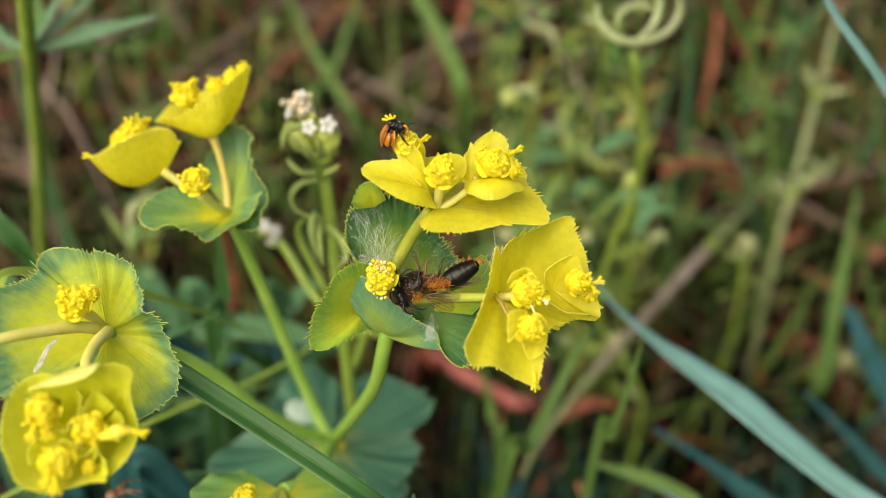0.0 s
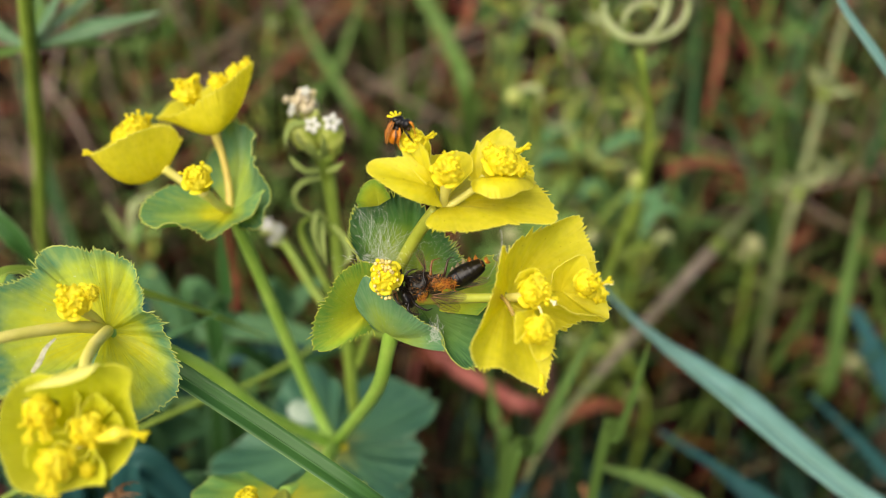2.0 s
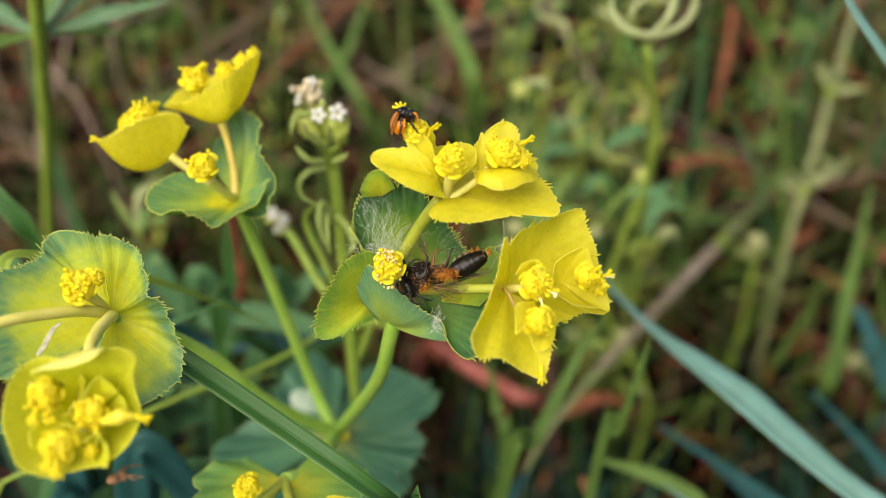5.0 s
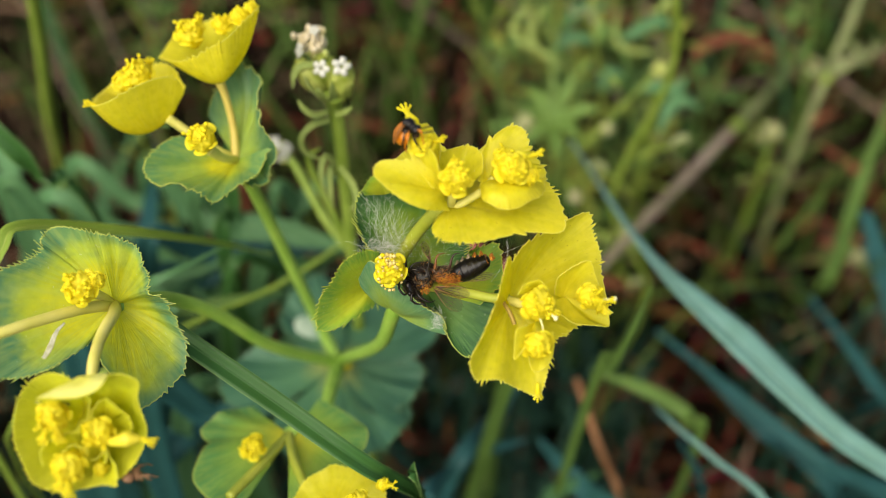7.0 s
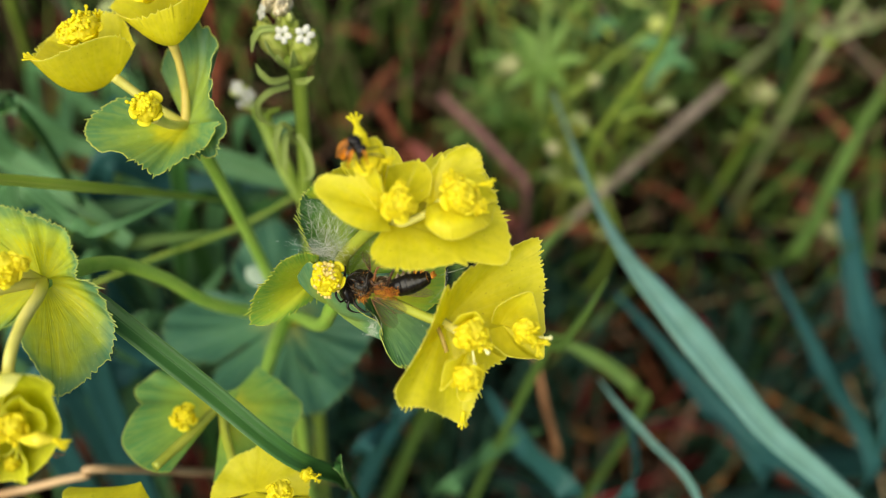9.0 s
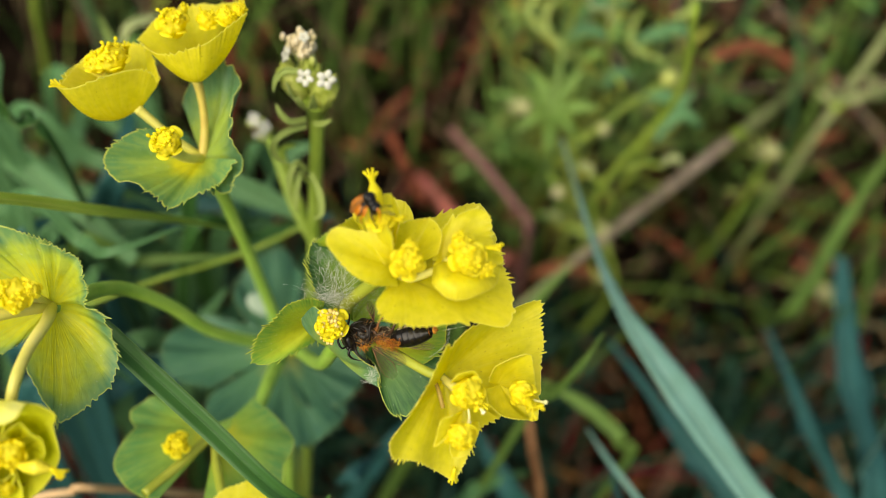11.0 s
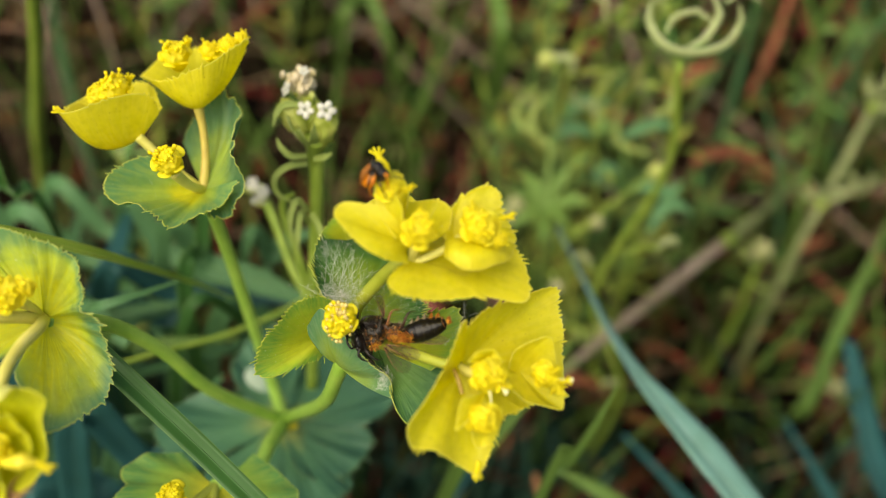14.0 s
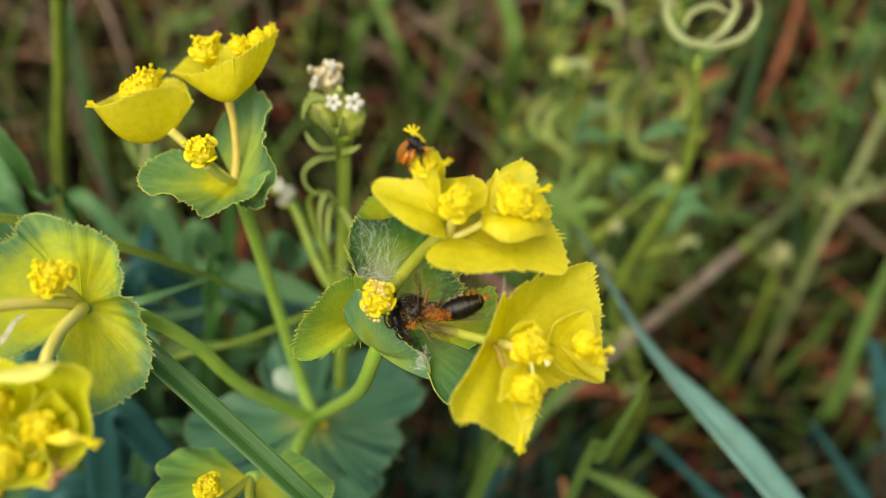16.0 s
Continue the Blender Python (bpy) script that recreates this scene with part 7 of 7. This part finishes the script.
def bee():
    """Dead mining bee on its side; x runs from head to tail, z away from the leaf (mm)."""
    t = thing("dead_bee", "dead black bee with amber hairs lying on the bract", "bee")
    S = 0.001
    rng = random.Random(2)

    def body(name, c, r, mat, parent=t, label="", rot=0):
        g = Bag()
        v, f = ell(Vector(c) * S, tuple(k * S for k in r), Matrix.Rotation(radians(rot), 3, "Z"), 24, 16)
        g.add([p + (p - Vector(c) * S) * 0.2 * noise.noise(p * 1100) for p in v], f)
        return part(name, g.mesh(name, mat), parent, label)

    def hairs(name, mat, parent, count, spot, ln, thick=0.03, label=""):
        """spot(rng) gives a root and the way that the hair points."""
        g = Bag()
        for k in range(count):
            p, d = spot()
            e = p + d.normalized() * rng.uniform(*ln)
            m = (p + e) * 0.5 + Vector((rng.uniform(-1, 1), rng.uniform(-1, 1), rng.uniform(-1, 1))) * 0.06
            g.add(*tube([p * S, m * S, e * S], [thick * S, thick * S * 0.8, thick * S * 0.3], 2, 4, False)[:2])
        return part(name, g.mesh(name, mat), parent, label)

    def shell(c, r, up=0.0):
        a, b = rng.uniform(0, 6.28), math.asin(rng.uniform(up, 1))
        q = Vector((math.cos(a) * math.cos(b), math.sin(a) * math.cos(b), math.sin(b)))
        return Vector(c) + Vector((q.x * r[0], q.y * r[1], q.z * r[2])) * 0.96, q * 0.45 + Vector((0.8, rng.uniform(-0.5, 0.5), rng.uniform(-0.3, 0.3)))

    # head, bent under the thorax
    head = body("head", (0.85, -0.25, 0.25), (1.0, 1.55, 1.15), BLACK, rot=14)
    for y in (-1.15, 0.75):
        body("eye", (0.65, y, 0.6), (0.42, 0.55, 0.72), BLACK, head, rot=14)
    body("mouthpart", (0.1, -0.5, 0.5), (0.35, 0.6, 0.4), BROWN, head)
    for pts in (((0.75, 0.6, 1.0), (1.25, 1.6, 1.5), (1.55, 2.6, 1.5), (1.7, 3.5, 1.3)), ((0.7, -0.7, 1.0), (0.1, -1.0, 1.6), (-0.3, -0.2, 1.7), (-0.2, 0.7, 1.5))):
        stem("antenna", pts, [0.12, 0.13, 0.15, 0.13], BLACK, head, n=16)
    hairs("head_hair", BROWN, head, 150, lambda: shell((0.85, -0.25, 0.25), (0.85, 1.4, 1.0)), (0.2, 0.5))
    # thorax: shining plate above, amber tuft below
    thorax = body("thorax", (3.2, 0.75, 0.25), (1.85, 1.55, 1.6), BLACK, rot=-16)
    body("thorax_plate", (2.75, -0.55, 0.2), (1.25, 0.95, 1.2), BLACK, thorax)
    body("propodeum", (5.3, 0.05, 0.2), (1.5, 1.1, 1.2), BROWN, thorax, rot=-12)
    body("scutellum", (4.2, 1.0, 0.7), (0.9, 0.9, 1.0), BLACK, thorax, rot=20)
    body("shoulder", (2.3, 1.5, 0.7), (0.8, 0.6, 0.9), BLACK, thorax, rot=-30)
    for mat, count in ((BLACK, 420), (BROWN, 320), (AMBER, 60)):
        def coat():
            p, q = shell((3.25, 0.75, 0.3), (1.8, 1.5, 1.6))
            return p, q + Vector((rng.uniform(-1, 1), rng.uniform(-1, 1), rng.uniform(-0.4, 0.8))) * 0.7
        hairs("dark_hair" if mat is not AMBER else "amber_hair", mat, thorax, count, coat, (0.25, 0.65), 0.028)
    hairs("amber_hair", AMBER, thorax, 120, lambda: (Vector((2.85 + rng.gauss(0, 0.32), -0.85 + rng.gauss(0, 0.32), 1.15 + rng.uniform(-0.3, 0.2))), Vector((rng.uniform(-0.5, 0.9), rng.uniform(-1, 0.2), rng.uniform(0.1, 1)))), (0.35, 0.75), 0.035, "amber hair tuft")
    hairs("amber_hair", AMBER, thorax, 50, lambda: (Vector((3.6 + rng.gauss(0, 0.5), 0.0 + rng.gauss(0, 0.3), 1.45 + rng.uniform(-0.2, 0.15))), Vector((rng.uniform(-0.3, 1), rng.uniform(-1, 0.5), rng.uniform(0.1, 1)))), (0.3, 0.6))
    hairs("pale_hair", STRAW_HAIR, thorax, 110, lambda: shell((3.1, 0.6, 0.3), (1.85, 1.6, 1.6), 0.3), (0.25, 0.55), 0.018)
    hairs("pale_hair", STRAW_HAIR, thorax, 130, lambda: shell((5.4, 0.25, 0.25), (1.4, 1.05, 1.25), 0.2), (0.35, 0.75), 0.022)
    # hind legs packed with amber hair
    for pts in (((5.0, -0.75, 1.1), (5.9, -0.85, 1.45), (6.8, -0.95, 1.45), (7.9, -1.0, 1.15)), ((4.6, -0.35, 1.3), (5.3, -0.15, 1.6), (6.2, -0.3, 1.65), (6.9, -0.6, 1.55))):
        leg = stem("hind_leg", pts, [0.25, 0.36, 0.40, 0.18], BROWN, t, "hind leg packed with amber hair")
        line = spline(pts, 20)

        def along():
            return line[rng.randrange(3, 20)] + Vector((rng.gauss(0, 0.15), rng.gauss(0, 0.36), rng.uniform(0.1, 0.45))), Vector((rng.uniform(0, 1.2), rng.uniform(-0.8, 0.8), rng.uniform(0.2, 1)))
        hairs("leg_hair", AMBER, leg, 210, along, (0.25, 0.62), 0.036)
    # abdomen: overlapping plates that taper to an amber tip
    a, e = Vector((7.0, -0.65, 0.25)), Vector((12.0, 0.05, 0.3))
    ax = (e - a).normalized()
    up = Vector((-ax.y, ax.x, 0))
    radius = (0.95, 1.28, 1.42, 1.40, 1.28, 1.05, 0.72)
    body_line, girth = [], []
    for k in range(37):
        u = k / 36
        body_line.append((a.lerp(e, u * 1.06 - 0.06)) * S)
        girth.append(lerp_list(radius, u) * (1.015 - 0.03 * ((u * 6.5) % 1.0)) * (1.0 if k < 35 else 0.6) * S)
    g = Bag()
    g.add(*tube(body_line, girth, 72, 30))
    first = part("abdomen", g.mesh("abdomen", BLACK), t, "glossy black abdomen")
    for k, r in enumerate(radius):
        c, ob = a.lerp(e, k / 6), first

        def rim_spot(c=c, r=r):
            w = rng.uniform(-0.6, 3.7)
            q = up * math.sin(w) + Vector((0, 0, 1)) * math.cos(w)
            return c + ax * 0.2 + q * r * (0.94 if r > 1.1 else 0.62), ax + q * 0.35

        def side_spot(c=c, r=r):
            root = c + ax * rng.uniform(-0.15, 0.4) + up * r * rng.uniform(0.80, 0.95) + Vector((0, 0, rng.uniform(-0.3, 0.6)))
            return root, c + ax * 0.45 + up * (r + 0.55) + Vector((0, 0, 0.25)) - root
        hairs("hair_fringe", AMBER if k > 4 else BLACK, ob, 30 if k < 5 else 150, rim_spot, (0.12, 0.26) if k < 5 else (0.25, 0.6), 0.018 if k < 5 else 0.028)
        if 0 < k < 6:
            hairs("hair_tuft", STRAW_HAIR if k < 4 else AMBER, ob, 90, side_spot, (0.35, 0.7), 0.03)
    legs = (((4.4, 0.5, 1.3), (5.2, 1.3, 1.8), (5.8, 2.4, 1.9), (6.3, 2.75, 1.8), (7.1, 2.65, 1.6), CHESTNUT), ((4.3, 1.2, 1.2), (4.9, 1.1, 1.9), (5.2, 0.7, 2.0), (5.9, 0.75, 1.9), (6.3, 0.9, 1.8), BROWN),
            ((6.5, 0.2, 1.2), (7.1, 0.9, 1.6), (7.75, 1.85, 1.7), (8.3, 2.2, 1.7), (8.9, 2.1, 1.6), BROWN), ((1.6, -0.7, 1.0), (1.9, -1.7, 1.6), (2.6, -2.6, 1.6), (3.1, -2.95, 1.4), (3.7, -2.9, 1.2), BLACK),
            ((2.0, 0.9, 1.5), (1.9, 1.9, 2.1), (2.6, 2.5, 2.2), (3.4, 2.6, 2.0), (4.0, 2.4, 1.8), BLACK), ((1.5, 0.5, 1.3), (0.8, 1.2, 1.9), (0.6, 2.0, 1.9), (0.8, 2.6, 1.7), (1.1, 2.9, 1.6), BLACK),
            ((3.6, 0.9, 1.7), (3.0, 1.7, 2.3), (2.2, 2.0, 2.3), (1.5, 1.6, 2.1), (1.0, 1.7, 1.9), BLACK), ((3.4, -0.4, 1.5), (4.2, 0.2, 2.1), (4.3, 1.2, 2.2), (4.6, 2.0, 2.0), (4.9, 2.5, 1.8), BLACK),
            ((1.2, -0.9, 1.0), (0.7, -1.8, 1.3), (0.9, -2.5, 1.2), (1.5, -2.9, 1.0), (2.1, -3.1, 0.9), BLACK))
    for *pts, m in legs:
        leg = stem("leg", pts, [0.13, 0.19, 0.13, 0.075, 0.045], m, t)
        line = spline(pts, 20)
        hairs("leg_hair", AMBER if m is CHESTNUT else BROWN, leg, 50, lambda: (line[rng.randrange(2, 14)], Vector((rng.uniform(-1, 1), rng.uniform(-1, 1), rng.uniform(-0.3, 1)))), (0.2, 0.42), 0.02)
    for root, d, w in (((3.9, -1.5, 0.9), Vector((3.4, -3.0, 3.0)), 1.15), ((4.1, -1.3, 0.7), Vector((4.4, -2.0, 1.6)), 0.9), ((7.2, -1.5, 0.1), Vector((4.8, -0.6, 0.2)), 0.62), ((4.6, 2.0, 0.6), Vector((0.1, 3.0, 0.8)), 0.55)):
        r = Vector(root)
        s = d.cross(Vector((0.1, 0.3, 1))).normalized()
        v, f, uv = blade_data([r, r + d * 0.35, r + d * 0.75, r + d], [0.15, w * 0.7, w, w * 0.35], up=(0.1, 0.3, 1), keel=0.05, n=12, thick=0.03)
        wing = part("wing", mesh_of("wing", v, f, WING, uv), t, "clear smoky wing")
        for off in (-0.9, -0.45, 0.05, 0.5, 0.9):
            stem("wing_vein", [r, r + d * 0.4 + s * w * off * 0.62, r + d * 0.7 + s * w * off * 0.85, r + d * 0.93 + s * w * off * 0.55], [0.055, 0.04, 0.025, 0.015], TAN if abs(off) > 0.6 else BROWN, wing, n=10, seg=5)
        for k in (0.5, 0.68):
            stem("wing_vein", [r + d * k + s * w * x * 0.75 + d * 0.05 * math.sin(5 * x) for x in (-0.9, -0.3, 0.3, 0.9)], [0.025, 0.025, 0.025, 0.025], BROWN, wing, n=8, seg=5)
    x = Vector((11.0, 0.8, 4.8)).normalized()
    z = Vector((0.05, -0.80, 0.60))
    y = z.cross(x).normalized()
    z = x.cross(y).normalized()
    m = Matrix((x, y, z)).transposed().to_4x4()
    m.translation = mm((-6.5, 99.6, 294.8))
    t.matrix_basis = m @ Matrix.Scale(1.03, 4)
    return t


dead_bee = bee()


def sawfly():
    """Tiny insect seen from its side: x towards its head, z up, origin in the thorax (mm); the abdomen hangs below under roofed wings."""
    t = thing("sawfly", "tiny black sawfly with an orange abdomen on a flower", "insect")
    S = 0.001

    def body(name, c, r, mat, parent=t, ry=0):
        g = Bag()
        v, f = ell(Vector(c) * S, tuple(k * S for k in r), Matrix.Rotation(radians(ry), 3, "Y"), 18, 14)
        g.add([p + (p - Vector(c) * S) * 0.08 * noise.noise(p * 2600) for p in v], f)
        return part(name, g.mesh(name, mat), parent)

    thorax = body("thorax", (0, 0, 0), (0.85, 0.8, 0.8), BLACK)
    body("shield", (-0.3, -0.3, 0.4), (0.5, 0.5, 0.38), BLACK, thorax)
    body("collar", (0.6, -0.5, 0.15), (0.4, 0.6, 0.5), BLACK, thorax)
    head = body("head", (1.2, -1.0, 0.2), (0.62, 0.72, 0.78), BLACK, t, 20)
    for s in (-1, 1):
        body("eye", (1.35, -1.0 + 0.45 * s, 0.3), (0.32, 0.3, 0.46), BLACK, head)
    body("face", (1.5, -1.35, -0.2), (0.3, 0.3, 0.35), BROWN, head)
    stem("antenna", [(1.6, -1.2, 0.35), (2.3, -1.2, 0.45), (3.1, -1.1, 0.85), (4.0, -1.0, 0.95)], [0.05, 0.06, 0.09, 0.07], BLACK, head, n=12, seg=6)
    stem("antenna", [(1.5, -0.8, 0.45), (2.1, -0.4, 0.55), (2.8, 0.2, 0.7)], [0.05, 0.06, 0.08], BLACK, head, n=12, seg=6)
    body("waist", (-0.1, -0.4, -0.75), (0.62, 0.6, 0.45), BLACK)
    belly = body("abdomen", (-0.3, -0.7, -1.7), (0.72, 0.74, 1.10), ORANGE, t, 20)
    for k in range(3):
        c = Vector((-0.2 - 0.14 * k, -0.7, -1.3 - 0.42 * k))
        r = (0.70, 0.72, 0.62)[k]
        loop = [(c + Vector((math.cos(w) * r, math.sin(w) * r * 0.96, math.cos(w) * 0.2))) * S for w in [i * 0.5236 for i in range(13)]]
        g = Bag()
        g.add(*tube(loop, [0.00003, 0.00003], 24, 5)[:2])
        part("abdomen_ring", g.mesh("abdomen_ring", AMBER), belly)
    for s, dy in ((-1, -0.75), (1, 0.35)):
        pts = [(-0.45, 0.45 * s, 0.25), (-0.8, dy * 0.9 - 0.1, -0.5), (-1.1, dy - 0.2, -1.5), (-1.25, dy * 0.7 - 0.4, -2.8)]
        v, f, uv = blade_data(pts, [0.2, 0.6, 0.72, 0.25], up=(-0.75, 0.55 * s, 0.3), keel=0.25, n=14, thick=0.04)
        wing = part("wing", mesh_of("wing", v, f, AMBERWING, uv), t, "smoky amber wing")
        stem("wing_vein", [Vector(p) + Vector((-0.05, -0.6 * w, 0)) for p, w in zip(pts, (0.1, 0.55, 0.65, 0.2))], [0.06, 0.05, 0.05, 0.03], BROWN, wing, n=10, seg=5)
    for pts, m in ((((1.2, -1.2, 0.0), (1.75, -1.4, 0.7), (2.2, -1.5, 0.0), (2.5, -1.4, -1.1)), ORANGE), (((0.9, -1.1, -0.5), (1.5, -1.6, -0.9), (2.0, -1.6, -1.5), (2.6, -1.5, -2.2)), BLACK), (((0.3, -0.8, -0.5), (0.5, -1.5, -1.2), (0.3, -1.5, -2.2), (0.6, -1.3, -3.2)), ORANGE),
                   (((0.8, 0.3, -0.3), (1.3, 0.6, -0.6), (1.7, 0.5, -1.4), (1.9, 0.4, -2.0)), ORANGE), (((0.0, 0.6, -0.4), (0.2, 1.0, -1.2), (0.6, 0.8, -2.2), (0.8, 0.7, -2.6)), BLACK), (((-0.2, -0.8, -0.5), (0.0, -1.5, -1.5), (-0.1, -1.5, -2.5), (0.2, -1.3, -3.3)), BROWN)):
        stem("leg", pts, [0.13, 0.15, 0.09, 0.05], m, t, n=12, seg=6)
    return t


sawfly_ob = sawfly()


def spider():
    """Small brown crab spider; x forward, z up (mm)."""
    t = thing("crab_spider", "small brown spider under the edge of a yellow bract", "spider")
    S = 0.001
    for name, c, r in (("abdomen", (-0.9, 0, 0.5), (1.1, 0.95, 0.7)), ("cephalothorax", (0.5, 0, 0.5), (0.75, 0.65, 0.5))):
        g = Bag()
        g.add(*ell(Vector(c) * S, tuple(k * S for k in r), None, 14, 10))
        part(name, g.mesh(name, TAN), t)
    for s in (-1, 1):
        for k, (dx, dy, ln) in enumerate(((1.0, 0.7, 1.5), (0.6, 0.9, 1.3), (-0.1, 1.0, 0.9), (-0.6, 0.8, 0.9))):
            d = Vector((dx, dy * s, 0)) * ln
            stem("leg", [(0.5 - 0.15 * k, 0.3 * s, 0.5), Vector((0.5, 0.3 * s, 1.1)) + d * 0.7, Vector((0.5, 0.3 * s, 0.5)) + d * 1.4 + Vector((0.3, -0.3 * s, 0)), Vector((0.5, 0.3 * s, 0.0)) + d * 1.6 + Vector((0.7, -0.8 * s, 0))], [0.13, 0.14, 0.11, 0.06], TAN, t, n=12, seg=6)
    t.scale = (0.75, 0.75, 0.75)
    return t


spider_ob = spider()


def silk():
    """Loose web over the dark bract and threads between the heads."""
    rng = random.Random(12)
    t = thing("spider_web", "thin white silk strung over the dark bract", "web")

    def strand(g, a, b, slack, r):
        c = [a.lerp(b, k) + Vector((rng.uniform(-1, 1), rng.uniform(-0.4, 0.4), rng.uniform(-1, 0.7))) * slack for k in (0.3, 0.65)]
        g.add(*tube([mm(a), mm(c[0]), mm(c[1]), mm(b)], [r * 0.001] * 2, 7, 3, False)[:2])

    # a fan of threads down the hollow of the dark bract
    g = Bag()
    for k in range(70):
        u = rng.random()
        a = Vector((-13.2 + 10.0 * u, 104.6 + 2.0 * math.sin(3 * u) + rng.uniform(-0.5, 0.5), 299.0 + (7.5 - 5 * u) * rng.random() ** 0.6))
        e = Vector((-9.4 + rng.uniform(-2.4, 2.6), 103.0 + rng.uniform(-0.8, 0.6), 297.2 + rng.uniform(0, 1.6)))
        strand(g, a, a.lerp(e, rng.uniform(0.4, 1.0)), 0.35, rng.choice((0.005, 0.008, 0.014)))
    part("silk_fan", g.mesh("silk_fan", SILK), t)
    # a felted mat behind the old cyathium, with curled scraps over the bract
    g = Bag()
    for k in range(250):
        a = Vector((-9.6 + rng.gauss(0, 1.5), 103.2 + rng.uniform(-1.2, 1.0), 297.4 + abs(rng.gauss(0, 1.1))))
        strand(g, a, a + Vector((rng.uniform(-1.6, 1.6), rng.uniform(-0.6, 0.6), rng.uniform(-0.9, 1.1))), 0.4, rng.choice((0.006, 0.010, 0.015)))
    part("silk_mat", g.mesh("silk_mat", SILK), t)
    g = Bag()
    for k in range(130):
        a = Vector((rng.uniform(-8, 1.6), rng.uniform(102.8, 105.6), rng.uniform(294.5, 301.5)))
        strand(g, a, a + Vector((rng.uniform(-1.5, 1.5), rng.uniform(-0.6, 0.6), rng.uniform(-1.2, 1.5))), 0.5, rng.choice((0.005, 0.007)))
    for k in range(80):
        a = Vector((rng.uniform(-12.8, -8.0), rng.uniform(104.0, 106.0), rng.uniform(299, 306)))
        strand(g, a, a + Vector((rng.uniform(-0.9, 0.9), rng.uniform(-0.4, 0.4), rng.uniform(-1.6, 1.6))), 0.4, 0.009)
    part("silk_scraps", g.mesh("silk_scraps", SILK), t)
    g = Bag()
    for k in range(46):
        a = Vector((-1.8 + rng.uniform(-0.5, 0.5), 96.8 + rng.uniform(-0.6, 0.6), 289.4 + rng.uniform(0, 3.2)))
        strand(g, a, a + Vector((rng.uniform(-0.9, 0.9), rng.uniform(-0.5, 0.5), rng.uniform(-1.3, 1.6))), 0.5, 0.013)
    part("silk_knot", g.mesh("silk_knot", SILK), t)
    for a, b in (((6.4, 95.6, 307.6), (6.6, 94.8, 305.6)), ((2.0, 104, 311.5), (4.5, 107, 312)), ((5.0, 96, 300), (6.6, 95.0, 305.4)), ((-1.8, 96.8, 290.5), (-1.2, 97.0, 293.0)), ((-1.4, 96.4, 290.0), (-2.6, 97.2, 292.6)), ((6.0, 99.6, 301.4), (13.0, 101.5, 305.0))):
        stem("thread", [a, tuple((Vector(a) + Vector(b)) * 0.5 + Vector((0.1, 0, -0.2))), b], [0.016, 0.014, 0.016], SILK, t, n=10, seg=4)


silk()


# ---- what moves ----
def motions():
    # the sawfly turns slowly and shifts its weight on the flower
    def stand(x, y, z, yaw, pitch, roll=0):
        return Matrix.Translation(mm((x, y, z))) @ Matrix.Rotation(radians(yaw), 4, "Z") @ Matrix.Rotation(radians(pitch), 4, "Y") @ Matrix.Rotation(radians(roll), 4, "X")

    x, y, z = -6.35, 103.3, 318.65
    walk(sawfly_ob, [(0.0, stand(x, y, z, -8, 4)), (3.0, stand(x, y, z, -8, 4)), (5.5, stand(x, y, z, -10, 2)), (7.0, stand(x + 0.1, y, z, -14, 8)), (9.0, stand(x, y, z, -14, 10)), (11.5, stand(x, y, z, -14, 10)),
                     (12.5, stand(x, y, z, -12, 8)), (14.0, stand(x, y, z, -18, 6)), (16.0, stand(x + 0.1, y, z, -12, 6))])
    walk(spider_ob, [(0.0, stand(*(-38.2, 73.5, 284.2), 30, 0)), (6.0, stand(*(-38.2, 73.5, 284.2), 30, 0)), (7.0, stand(*(-36.1, 71.4, 288.9), 40, 20)), (9.0, stand(*(-37.7, 73.7, 288.6), 40, 20)),
                     (11.5, stand(*(-37.6, 72.8, 289.1), 60, 0)), (14.5, stand(*(-36.8, 71.1, 289.9), 80, -20)), (16.0, stand(*(-36.9, 70.8, 290.4), 80, -20))])


motions()
